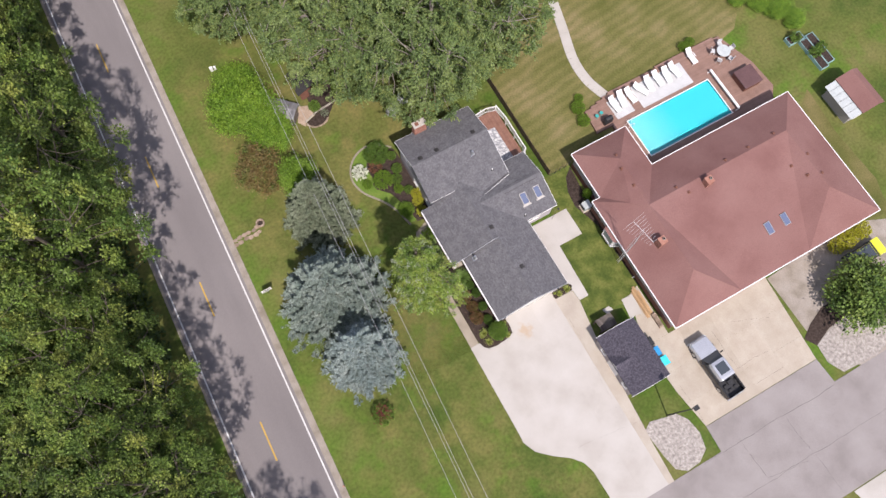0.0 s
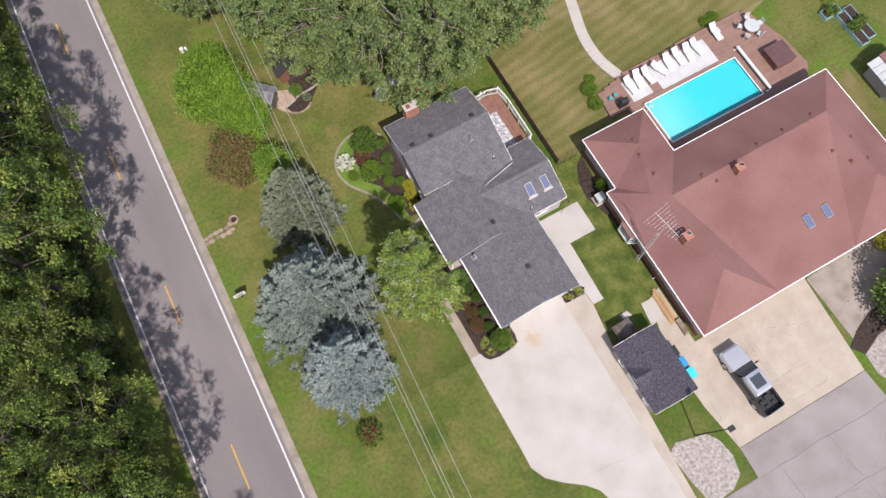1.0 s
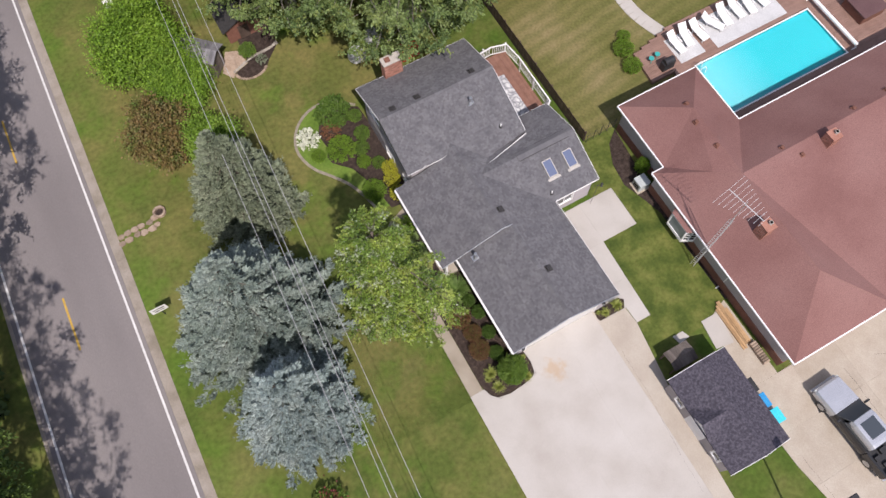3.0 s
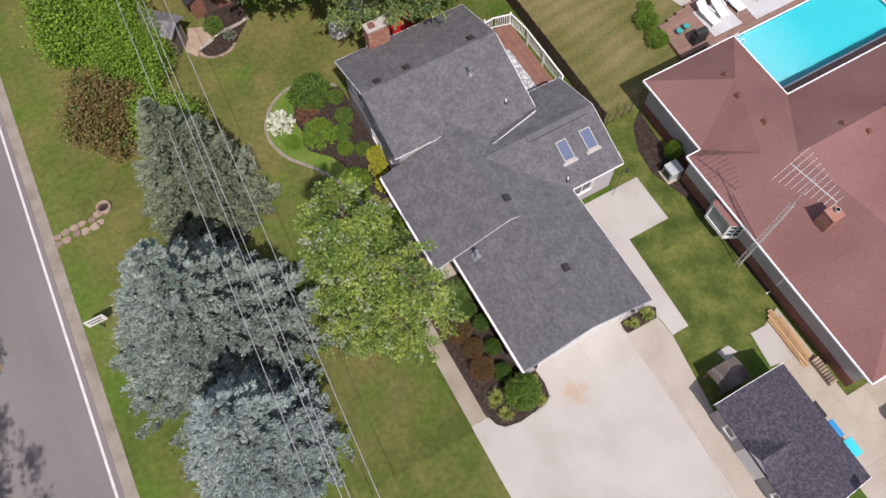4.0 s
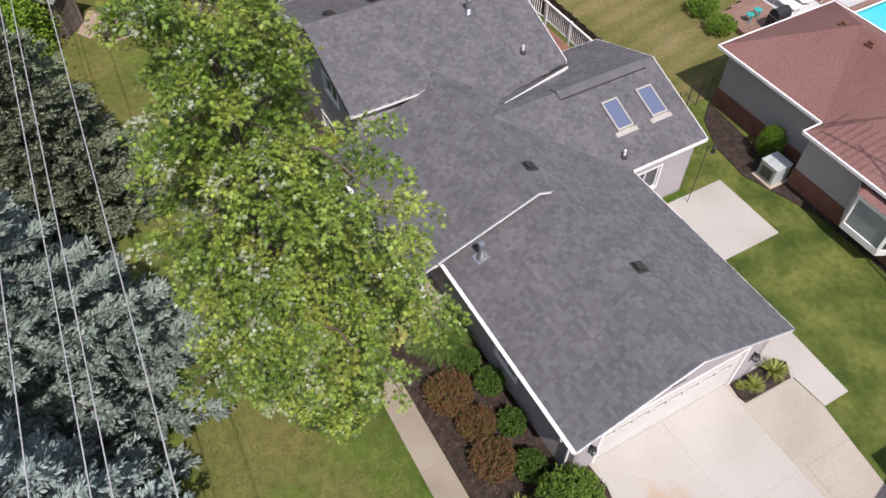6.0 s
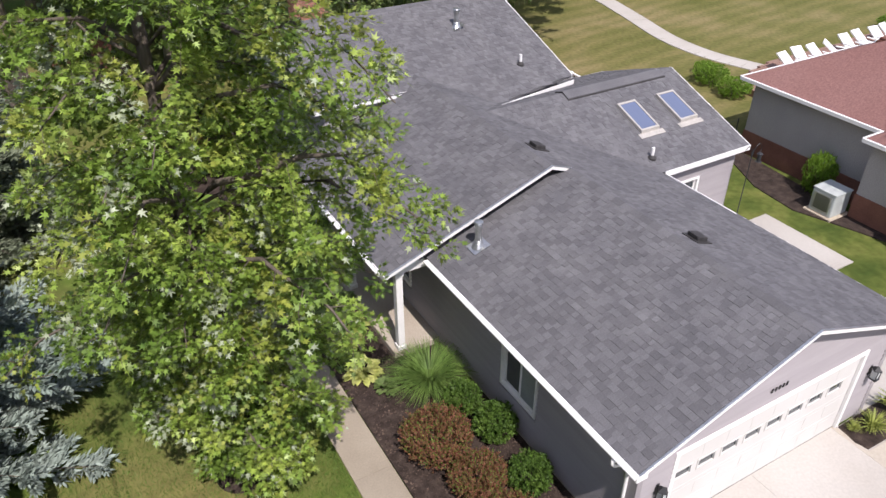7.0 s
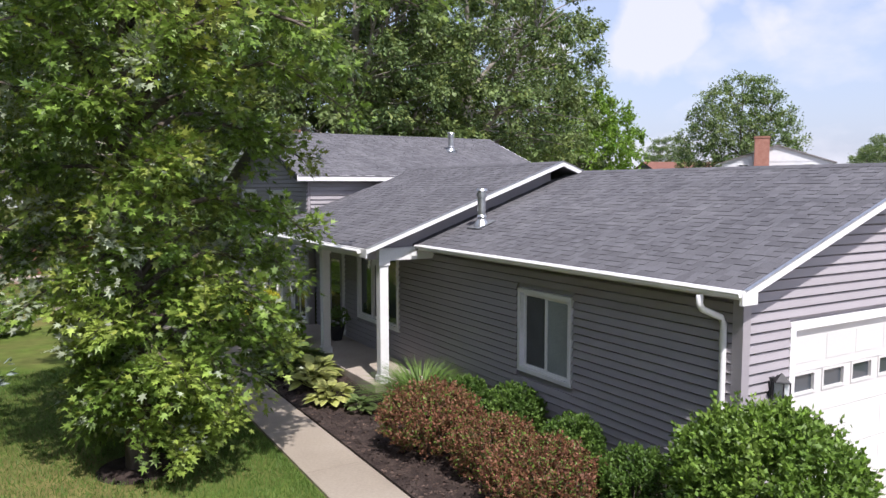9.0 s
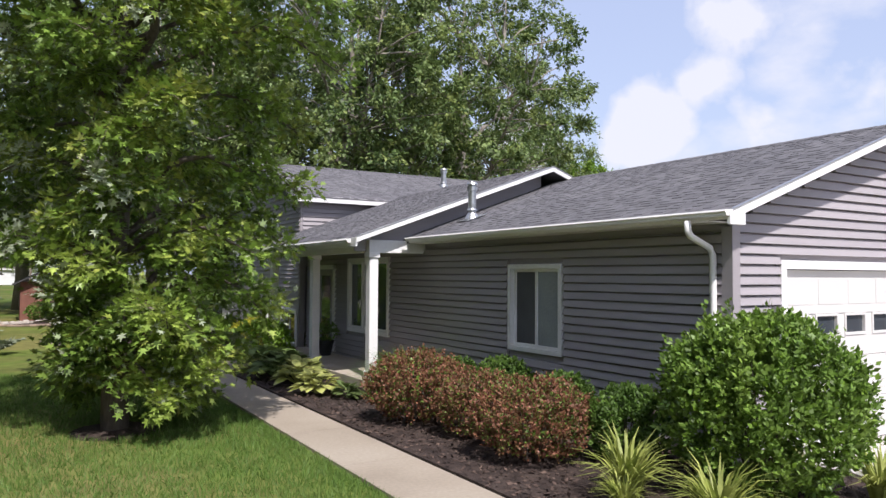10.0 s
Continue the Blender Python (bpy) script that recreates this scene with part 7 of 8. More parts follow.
for x, y, r, s in ((72, 88, 30, 0.85), (60, 104, 60, 1.0), (140, 72, 80, 1.0), (44, 92, 120, 0.9), (34, 80, 10, 0.8), (128, 118, 200, 1.1), (150, 40, 250, 0.95), (20, 100, 140, 1.0), (4, 118, 70, 1.0), (-14, 130, 33, 0.9),
                   (170, 90, 110, 1.1), (106, 128, 210, 1.1), (84, 140, 250, 1.2), (60, 150, 10, 1.2), (38, 140, 90, 1.1), (-4, 150, 180, 1.1), (-13, 95, 200, 0.8), (-15, 72, 80, 0.8), (-12, 58, 160, 0.7)):
    copy_thing(ft, pose(x, y, 0, 0, 0, r)).scale = (s, s, s)
g, cr = broad_tree(56, 5.0, 3.2, 0.6, 700, 13, 0.26, BROAD, LEAF_WOOD, BARK, 0.12, droop=0.4, spread=0.4, limbs=10, lobes=10, flat=0.7)
add_tree("crab_apple_tree", "low dark-green rounded tree by the gravel drive", (31.8, -15.0, 0), 0, g, cr, BARK)

# shrubs in the front bed
add_shrub("boxwood", "large rounded dark-green shrub at the garage corner", (-0.64, -0.81, 0.05), 61, 0.90, 1.68, 32000, 0.060, RHOMB, BOX, others=((LEAF_BRIGHT, 0.12),), spiky=0.3)
b1 = add_shrub("barberry", "rounded russet barberry shrub in mulch", (-1.79, 3.72, 0.05), 62, 0.72, 0.96, 20000, 0.040, RHOMB, BARB, "barberries in the front bed", spiky=1.0, others=((BOX, 0.2),))
copy_thing(b1, pose(-1.55, 2.48, 0.05, 0, 0, 130)).scale = (0.80, 0.80, 0.85)
copy_thing(b1, pose(-1.71, 1.31, 0.05, 0, 0, 250)).scale = (0.92, 0.92, 0.92)
YEW = mat("clipped_yew_leaf", [(0.060, 0.120, 0.018), (0.095, 0.170, 0.026), (0.140, 0.220, 0.040)], 2, 20, 0.6, 0, island=0.35, leaf=0.25)
g1 = add_shrub("yew", "low mid-green clipped shrub against the wall", (-0.49, 3.53, 0.05), 63, 0.46, 0.80, 9000, 0.048, RHOMB, YEW, "green shrubs along the wall", spiky=0.3)
for x, y, r, s in ((-0.62, 2.06, 60, 0.95), (-0.87, 0.66, 140, 1.0), (-0.70, 4.49, 200, 0.9)):
    copy_thing(g1, pose(x, y, 0.05, 0, 0, r)).scale = (s, s, s)



def tuft(name, label, loc, seed, r, h, n, w, m, arch=0.9, group=""):
    t = thing(name, loc, label, "plant", group)
    part("foliage", blades_mesh(seed, r, h, n, w, m, arch), None, t, kind="stuff")
    return t


tuft("ornamental_grass", "arching clump of bright green ornamental grass", (-0.95, 5.55, 0.05), 64, 1.15, 1.0, 900, 0.014, BLADE_L, 1.0)
d1 = tuft("daylily", "tuft of strap-like yellow-green daylily leaves", (-1.82, -0.25, 0.05), 65, 0.46, 0.66, 120, 0.024, mat("daylily_blade", [(0.24, 0.30, 0.055), (0.42, 0.44, 0.13)], 4, 20, 0.5, 0, island=0.3, leaf=0.3), 0.9, "daylilies")
d1.scale = (1.3, 1.3, 1.25)
for x, y, s in ((-2.13, -0.52, 0.7), (-1.80, -1.24, 1.15), (0.06, -1.50, 1.05), (0.50, -0.35, 0.5), (7.50, -0.42, 1.2), (6.62, -0.45, 0.95), (6.28, -0.25, 0.5)):
    copy_thing(d1, pose(x, y, 0.05, 0, 0, 57 * x)).scale = (s, s, s)
part("bed_slab", Geo().prism([(6.08, -0.78), (8.02, -0.83), (9.15, -0.9), (9.15, -0.02), (6.08, -0.02)], 0, 0.039), CONCR, side_walk)
obj("side_bed", Geo().prism([(6.10, -0.05), (6.02, -0.5), (6.10, -0.76), (7.94, -0.80), (8.25, -0.3), (7.97, -0.02)], 0, 0.06), MULCH, "small mulch bed beside the garage door", "flower bed", kind="structure")


def hosta(loc, s, material, seed, label, group="hostas along the path"):
    rng = np.random.default_rng(seed)
    n = 64
    a = rng.uniform(0, 6.28, n)
    o = rng.random(n) ** 0.7
    e = np.stack([np.cos(a), np.sin(a), np.zeros(n)], 1)
    pos = e * (0.05 + 0.22 * o)[:, None] + np.array([0, 0, 1.0]) * (0.30 - 0.17 * o)[:, None]
    along = e + np.array([0, 0, 1.0]) * (0.45 - 0.75 * o)[:, None] + rng.normal(0, 0.12, (n, 3))
    nrm = np.array([0, 0, 1.0]) + e * 0.35 + rng.normal(0, 0.15, (n, 3))
    t = thing("hosta", loc, label, "plant", group)
    part("leaves", leaf_mesh("leaves", pos, along, nrm, rng.uniform(0.18, 0.28, n), np.array([(0, 0), (0.22, 0.12), (0.33, 0.38), (0.22, 0.72), (0, 1.0), (-0.22, 0.72), (-0.33, 0.38), (-0.22, 0.12)]), material, 0.3), None, t)
    g = Geo()
    for i in range(0, n, 2):
        g.tube([(0, 0, 0), tuple(pos[i])], 0.006, 4, False)
    part("stalk", g, material, t, kind="stuff")
    t.scale = (s, s, s)
    return t


HOSTAY = mat("pale_lime_hosta_leaf", [(0.40, 0.44, 0.10), (0.58, 0.58, 0.22)], 9, 25, 0.5, 0, island=0.25, leaf=0.3)
hosta((-2.15, 6.6, 0.05), 1.05, HOSTAY, 71, "bright yellow-green hosta beside the path")
HG = mat("green_hosta_leaf", [(0.10, 0.16, 0.045), (0.20, 0.26, 0.09)], 7, 20, 0.5, 0, island=0.25, leaf=0.25)
for i, (x, y, s) in enumerate(((-2.1, 7.7, 1.1), (-1.8, 8.2, 1.15), (-2.2, 8.7, 1.2), (-1.75, 9.3, 1.3), (-2.2, 9.8, 1.3), (-1.9, 5.9, 0.7), (-1.75, 10.4, 1.3))):
    hosta((x, y, 0.05), s, (HOSTAY, HOSTA)[i] if i < 2 else HG, 72 + i, "green hosta with pale leaf edges beside the path")
add_shrub("rose_bush", "loose leafy bush beside the porch", (-1.75, 11.1, 0.0), 81, 0.7, 1.0, 2600, 0.09, RHOMB, LEAF_BRIGHT)
# back bed
add_shrub("hydrangea", "white-flowering hydrangea in the side bed", (-4.65, 20.34, 0.04), 82, 0.78, 0.95, 1900, 0.11, BROAD, PETAL)
y1 = add_shrub("golden_shrub", "small round golden-yellow shrub by the wall", (-1.05, 13.6, 0.04), 83, 0.56, 0.78, 4200, 0.06, RHOMB, YELLOWL, "golden shrubs")
for x, y in ((-0.91, 14.76), (-0.62, 15.6)):
    copy_thing(y1, pose(x, y, 0.04, 0, 0, 70 * y))
e1 = add_shrub("spirea", "rounded bright-green shrub in the side bed", (-2.95, 18.45, 0.04), 84, 1.0, 1.1, 8000, 0.075, RHOMB, LEAF_BRIGHT, "green shrubs in the side bed")
dk = add_shrub("yew", "round dark-green clipped shrub in the side bed", (-1.09, 19.03, 0.04), 88, 0.55, 0.75, 6000, 0.055, RHOMB, BOX, "dark shrubs in the side bed")
for x, y, s in ((-1.69, 17.98, 1.0), (-1.1, 16.38, 0.85), (-0.9, 20.6, 0.9)):
    copy_thing(dk, pose(x, y, 0.04, 0, 0, 77 * y)).scale = (s, s, s)
copy_thing(dk, pose(-5.4, 29.6, 0.1, 0, 0, 20)).scale = (1.15, 1.15, 1.0)
add_shrub("dusty_plant", "low grey-green mounded plant in the stone-edged bed", (-4.76, 28.5, 0.05), 97, 0.42, 0.35, 900, 0.07, RHOMB, NEEDLE_G)
add_shrub("viburnum", "broad mid-green leafy shrub in the side bed", (-2.2, 21.4, 0.04), 89, 1.25, 1.3, 9000, 0.10, BROAD, YEW, "green shrubs in the side bed", spiky=0.4)
for x, y, s in ((-2.0, 16.95, 0.5), (-2.4, 14.5, 0.8), (-4.6, 18.9, 0.5)):
    copy_thing(e1, pose(x, y, 0.04, 0, 0, 50 * x)).scale = (s, s, s)
add_shrub("smokebush", "low russet shrub in the side bed", (-3.0, 20.2, 0.04), 85, 0.7, 0.8, 2200, 0.09, RHOMB, BARB)
rb = add_shrub("rose_bush", "round rose bush with dark red blooms on the lawn", (-13.9, -2.4, 0.0), 86, 1.05, 1.2, 3400, 0.11, RHOMB, BOX)
rngb = np.random.default_rng(87)
part("blooms", leaf_mesh("blooms", rngb.normal(0, 0.42, (160, 3)) * np.array([1, 1, 0.2]) + np.array([0, 0, 1.12]), rngb.normal(0, 1, (160, 3)), np.array([0, 0, 1.0]) + rngb.normal(0, 0.3, (160, 3)), np.full(160, 0.12), BROAD, REDP), None, rb, "dark red blooms", kind="stuff")
for i, (x, y, s) in enumerate(((33.6, -9.9, 0.9), (34.8, -9.9, 1.0), (36.0, -9.8, 0.9), (37.0, -9.7, 1.0))):
    copy_thing(y1, pose(x, y, 0, 0, 0, 90 * i)).scale = (1.6 * s, 1.6 * s, 1.4 * s)
copy_thing(e1, pose(14.6, 7.0, 0, 0, 0, 25)).scale = (0.5, 0.5, 1.25)
for x, y, s in ((19.2, 15.9, 0.75), (18.9, 14.3, 0.7), (19.9, 16.9, 0.5), (33.4, 16.7, 0.6), (34.4, 16.9, 0.55)):
    copy_thing(e1, pose(x, y, 0, 0, 0, 40 * x)).scale = (s, s, s)
for x, y, r in ((64.0, 57.4, 10), (66.2, 56.5, 90), (68.2, 55.6, 200)):
    copy_thing(br, pose(x, y, 0, 0, 0, r)).scale = (0.42, 0.42, 0.22)
for x, y, s in ((44.2, 17.2, 1.0), (45.6, 15.6, 1.1), (46.4, 13.6, 0.9), (42.4, 19.2, 0.9)):
    copy_thing(br, pose(x, y, 0, 0, 0, 40 * x)).scale = (0.42 * s, 0.42 * s, 0.26 * s)

# grass blades on the front lawn, near the path
n = 110000
gx = -3.64 - np.random.default_rng(91).random(n) ** 1.3 * 6.5
gy = np.random.default_rng(92).uniform(-1.2, 12.0, n)
r_ = np.random.default_rng(93)
keep = (gx + 5.45) ** 2 + (gy - 5.3) ** 2 > 0.5 ** 2
gx, gy = gx[keep], gy[keep]
n = len(gx)
gm = leaf_mesh("grass", np.stack([gx, gy, np.zeros(n)], 1), r_.normal(0, 0.42, (n, 3)) + np.array([0, 0, 1.0]), r_.normal(0, 1, (n, 3)), r_.uniform(0.045, 0.095, n), SLIM, BLADE, 0)
tagged(new("grass", gm), "short mown green grass blades", "grass", kind="stuff")
# bark chips
r_ = np.random.default_rng(94)
n = 15000
mx, my = r_.uniform(-2.72, 0.7, n), r_.uniform(-1.9, 9.5, n)
keep = ~((my < -1.0) & (mx < -2.2 - 0.6 * (my + 1.7))) & ~((my > 6.7) & (mx > -1.25)) & ~((my > -0.02) & (mx > -0.1)) & ~((my < -1.7) & (mx > 0.2))
mx, my = mx[keep], my[keep]
n = len(mx)
cm = leaf_mesh("bark_chips", np.stack([mx, my, np.full(n, 0.065)], 1), r_.normal(0, 1, (n, 3)) * np.array([1, 1, 0.25]), r_.normal(0, 0.35, (n, 3)) + np.array([0, 0, 1.0]), r_.uniform(0.02, 0.075, n), RHOMB,
               mat("bark_chip", [(0.025, 0.016, 0.012), (0.06, 0.04, 0.032), (0.13, 0.09, 0.07)], 8, 45, 0.95, 0.3, island=0.5))
tagged(new("bark_chips", cm), "loose dark bark chips", "mulch", kind="stuff")

# ---- yard things ----
fence = thing("fence", (0, 0, 0), "weathered dark brown wooden picket fence", "fence")
for i in range(125):
    y = 10.9 + 0.16 * i
    h = 1.22 + 0.03 * math.sin(i * 1.7)
    part("picket", Geo().box(12.38, y, 0.05, 12.40, y + 0.13, h), WOOD, fence)
for i in range(10):
    part("post", Geo().box(12.41, 10.9 + 2.2 * i, 0, 12.51, 11.0 + 2.2 * i, 1.2), WOOD, fence)
for z in (0.35, 0.95):
    part("rail", Geo().box(12.40, 10.9, z, 12.44, 30.9, z + 0.09), WOOD, fence)
CHAIN = thing("wire_fence", (0, 0, 0), "dark wire garden fence on thin posts", "fence")
for i in range(5):
    part("post", Geo().tube([(12.5 + 0.6 * i, 10.7 + 0.02 * i, 0), (12.5 + 0.6 * i, 10.7 + 0.02 * i, 1.2)], 0.02, 6), DARK, CHAIN)
for z in (0.15, 0.4, 0.65, 0.9, 1.15):
    part("wire", Geo().tube([(12.45, 10.7, z), (14.9, 10.78, z)], 0.006, 4), DARK, CHAIN)

# back path, curved
bp = tagged(new("back_path"), "pale curving concrete path to the pool", "path", kind="structure")
CP = [(25.0, 46), (25.2, 40), (25.0, 35), (24.3, 30), (23.2, 25.5), (22.1, 21.5), (22.0, 18.5), (22.7, 15.9)]
fine = []
for i in range(len(CP) - 1):
    p0, p1, p2, p3 = (CP[max(0, min(len(CP) - 1, i + k))] for k in (-1, 0, 1, 2))
    for j in range(5):
        t = j / 5
        fine.append(tuple(0.5 * (2 * p1[a] + (p2[a] - p0[a]) * t + (2 * p0[a] - 5 * p1[a] + 4 * p2[a] - p3[a]) * t * t + (3 * p1[a] - p0[a] - 3 * p2[a] + p3[a]) * t ** 3) for a in (0, 1)))
fine.append(CP[-1])
for p, q in zip(fine, fine[1:]):
    d = Vector((q[0] - p[0], q[1] - p[1], 0)).normalized()
    s = Vector((-d.y, d.x, 0)) * 0.55
    e = d * 0.006
    P, Q = Vector((*p, 0)) + e, Vector((*q, 0)) - e
    part("slab", Geo().hexa([(P - s), (P + s), (Q + s), (Q - s), (P - s) + Vector((0, 0, 0.04)), (P + s) + Vector((0, 0, 0.04)), (Q + s) + Vector((0, 0, 0.04)), (Q - s) + Vector((0, 0, 0.04))][0:4][::-1] + [(P - s) + Vector((0, 0, 0.04)), (P + s) + Vector((0, 0, 0.04)), (Q + s) + Vector((0, 0, 0.04)), (Q - s) + Vector((0, 0, 0.04))][::-1]), CONC, bp)

# drier back lawn with mowing stripes
STRIPE = mat("striped_dry_lawn", [(0.105, 0.110, 0.032), (0.150, 0.140, 0.052), (0.21, 0.175, 0.085)], 0.22, 5.0, 0.95, 0.5, spec=0.1, bump_dist=0.04, detail=10)
nt = STRIPE.node_tree
wv, mx, tcs = nt.nodes.new("ShaderNodeTexWave"), nt.nodes.new("ShaderNodeMix"), nt.nodes.new("ShaderNodeTexCoord")
mps = nt.nodes.new("ShaderNodeMapping")
mps.inputs["Rotation"].default_value = (0, 0, radians(-9))
wv.bands_direction = "Y"
wv.inputs["Scale"].default_value, wv.inputs["Distortion"].default_value, wv.inputs["Detail"].default_value = 0.28, 3.5, 5.0
mx.data_type, mx.blend_type = "RGBA", "MULTIPLY"
hs = [n_ for n_ in nt.nodes if n_.type == "HUE_SAT"][0]
pb_ = nt.nodes["Principled BSDF"]
rs = nt.nodes.new("ShaderNodeValToRGB")
rs.color_ramp.elements[0].color, rs.color_ramp.elements[1].color = (0.86, 0.90, 0.82, 1), (1.10, 1.06, 1.08, 1)
nt.links.new(tcs.outputs["Object"], mps.inputs["Vector"])
nt.links.new(mps.outputs["Vector"], wv.inputs["Vector"])
nt.links.new(wv.outputs["Fac"], rs.inputs["Fac"])
nt.links.new(hs.outputs["Color"], mx.inputs["A"])
nt.links.new(rs.outputs["Color"], mx.inputs["B"])
mx.inputs["Factor"].default_value = 1.0
nt.links.new(mx.outputs["Result"], pb_.inputs["Base Color"])
obj("back_lawn", Geo().poly([(12.6, 10.9, 0.004), (19.0, 10.9, 0.004), (40, 16.0, 0.004), (43, 19, 0.004), (40, 27, 0.004), (36, 33, 0.004), (28, 37.5, 0.004), (20, 38.5, 0.004), (12.6, 33, 0.004)]), STRIPE,
    "dry olive lawn with pale mowing stripes", "lawn", kind="structure")
obj("bare_strip", Geo().poly([(38.6, 3.0, 0.004), (42.5, 6.0, 0.004), (42.0, 0, 0.004), (42.3, -6, 0.004), (41.2, -9.5, 0.004), (38.7, -9.4, 0.004)]), DRY, "dry tan lawn beside the neighbouring house", "lawn", kind="structure")

# wires and their poles
WIRE = mat("pale_wire", [(0.36, 0.36, 0.37), (0.44, 0.44, 0.45)], 2, 20, 0.5, 0.0)
POLE = mat("grey_pole_wood", [(0.17, 0.14, 0.11), (0.25, 0.21, 0.17)], 2, 20, 0.9, 0.5, stretch=(1, 1, 0.2))
pole = thing("utility_pole", (0, 0, 0), "weathered wooden utility pole with a crossarm", "utility pole", "poles along the road")
part("shaft", Geo().tube([(0, 0, 0), (0, 0, 9.6)], [0.16, 0.11], 10), POLE, pole)
part("crossarm", Geo().box(-1.35, -0.06, 8.55, 1.35, 0.06, 8.70), POLE, pole)
for x in (-1.2, 0.0, 0.18, 1.2):
    part("insulator", Geo().lathe([(0.03, 8.7), (0.06, 8.76), (0.03, 8.82), (0.05, 8.88), (0.0, 8.92)], x, 0, 0, 8), BLIND, pole)
PX = lambda y: -10.0 + 0.053 * y
pole.matrix_basis = pose(PX(-30), -30, 0, 0, 0, -3)
for y in (44, 118):
    copy_thing(pole, pose(PX(y), y, 0, 0, 0, -3))
for off, dz in ((-1.07, 0.0), (-0.12, 0.0), (0.15, -0.25), (1.2, 0.0)):
    for y0, y1 in ((-104, -30), (-30, 44), (44, 118)):
        pts = []
        for k in range(17):
            f = k / 16
            y = y0 + (y1 - y0) * f
            pts.append((PX(y) + off, y, 8.9 + dz - 0.9 * 4 * f * (1 - f)))
        tagged(new("power_line", make_mesh("power_line", Geo().tube(pts, 0.016, 5), WIRE)), "thin pale overhead wire along the road", "wire", "overhead wires")

# sign by the road
sg = thing("yard_sign", (-18.3, 13.5, 0), "white yard sign on a thin post beside the road", "sign")
part("post", Geo().box(-0.03, -0.03, 0, 0.03, 0.03, 1.5), DARK, sg)
part("panel", Geo().box(-0.55, -0.045, 0.75, 0.5, -0.032, 1.5), WHITE, sg, "white panel")
part("dark_bar", Geo().box(-0.4, -0.05, 1.2, 0.35, -0.046, 1.3), DARK, sg)
part("dark_bar", Geo().box(-0.35, -0.05, 0.95, 0.3, -0.046, 1.05), DARK, sg)
mb = thing("mailbox", (-13.1, 39.1, 0), "small white utility box on the lawn", "utility box")
part("box", Geo().box(-0.25, -0.15, 0, 0.1, 0.15, 0.6), WHITE, mb, bevel=0.02)
part("box", Geo().box(0.2, -0.12, 0, 0.42, 0.12, 0.45), WHITE, mb, bevel=0.02)
mk = thing("road_marker", (-20.0, -6.3, 0), "short orange marker post at the road edge", "marker")
part("post", Geo().tube([(0, 0, 0), (0, 0, 0.9)], 0.05, 8), mat("orange_plastic", [(0.45, 0.10, 0.03), (0.55, 0.14, 0.04)], 2, 20, 0.6, 0), mk)
part("reflector", Geo().box(-0.05, -0.055, 0.6, 0.05, -0.05, 0.75), WHITE, mk)

# fire pit of small stones and a few flagstones
STONEP = mat("pale_field_stone", [(0.30, 0.265, 0.225), (0.45, 0.41, 0.36)], 3, 14, 0.9, 0.4, rand=0.3)
STONE = mat("warm_stone", [(0.26, 0.19, 0.14), (0.36, 0.28, 0.22)], 2, 14, 0.9, 0.4, rand=0.3)
fp = thing("fire_pit", (-16.0, 20.5, 0), "round stone fire pit ring on the lawn", "fire pit")
for k in range(12):
    a = 2 * math.pi * k / 12
    c, s = math.cos(a), math.sin(a)
    q = [(0.28, -0.10), (0.44, -0.12), (0.44, 0.12), (0.28, 0.10)]
    part("stone", Geo().prism([(c * u - s * v, s * u + c * v) for u, v in q], 0, 0.24), STONE, fp, bevel=0.03)
part("ash", Geo().lathe([(0.28, 0.0), (0.28, 0.05), (0.0, 0.06)], sides=14), MULCH, fp)
fs = thing("flagstones", (-17.6, 19.9, 0), "patch of pale flat flagstones beside the fire pit", "flagstone")
rs_ = random.Random(3)
for k in range(12):
    cx, cy, r = -1.4 + 2.6 * (k % 6) / 5 + rs_.uniform(-0.1, 0.1), -0.35 + 0.55 * (k // 6) + 0.15 * (k % 6) / 5 + rs_.uniform(-0.1, 0.1), rs_.uniform(0.25, 0.34)
    part("flagstone", Geo().prism([(cx + r * rs_.uniform(0.8, 1.1) * math.cos(a), cy + 0.8 * r * rs_.uniform(0.8, 1.1) * math.sin(a)) for a in (0.2, 1.2, 2.3, 3.2, 4.3, 5.4)], 0, 0.06), STONE, fs)

# low playhouse and paved corner under the big trees
ph = thing("playhouse", (-4.9, 32.3, 0), "dark red-brown wooden playhouse with a grey plank roof", "playhouse")
part("wall", Geo().box(-1.3, -1.2, 0, 1.3, 1.2, 1.7), BRICKM, ph)
for s in (-1, 1):
    part("roof_slope", Geo().sheet([(s * 1.6, -1.5, 1.6), (0, -1.5, 2.4), (0, 1.5, 2.4), (s * 1.6, 1.5, 1.6)][::s], 0.06), VENT, ph)
part("door", Geo().box(-0.4, -1.24, 0, 0.4, -1.2, 1.4), WOOD, ph)
pg = thing("arbor", (0, 0, 0), "weathered wooden arbor with brown plank walls and a grey pitched roof", "arbor")
GREYP = mat("silvered_plank", [(0.16, 0.155, 0.165), (0.25, 0.24, 0.25)], 2, 18, 0.9, 0.3, rand=0.2, stretch=(1, 0.2, 1))
for x in (-1.4, 1.4):
    for y in (-0.6, 0.6):
        part("post", Geo().box(x - 0.06, y - 0.06, 0, x + 0.06, y + 0.06, 2.1), POLE, pg)
for i in range(16):
    for q in (-1, 1):
        x0 = -1.8 + 0.225 * i
        part("roof_plank", Geo().sheet([(x0, q * 0.95, 2.02), (x0 + 0.215, q * 0.95, 2.02), (x0 + 0.215, 0.0, 2.45), (x0, 0.0, 2.45)][::q], 0.03), GREYP, pg)
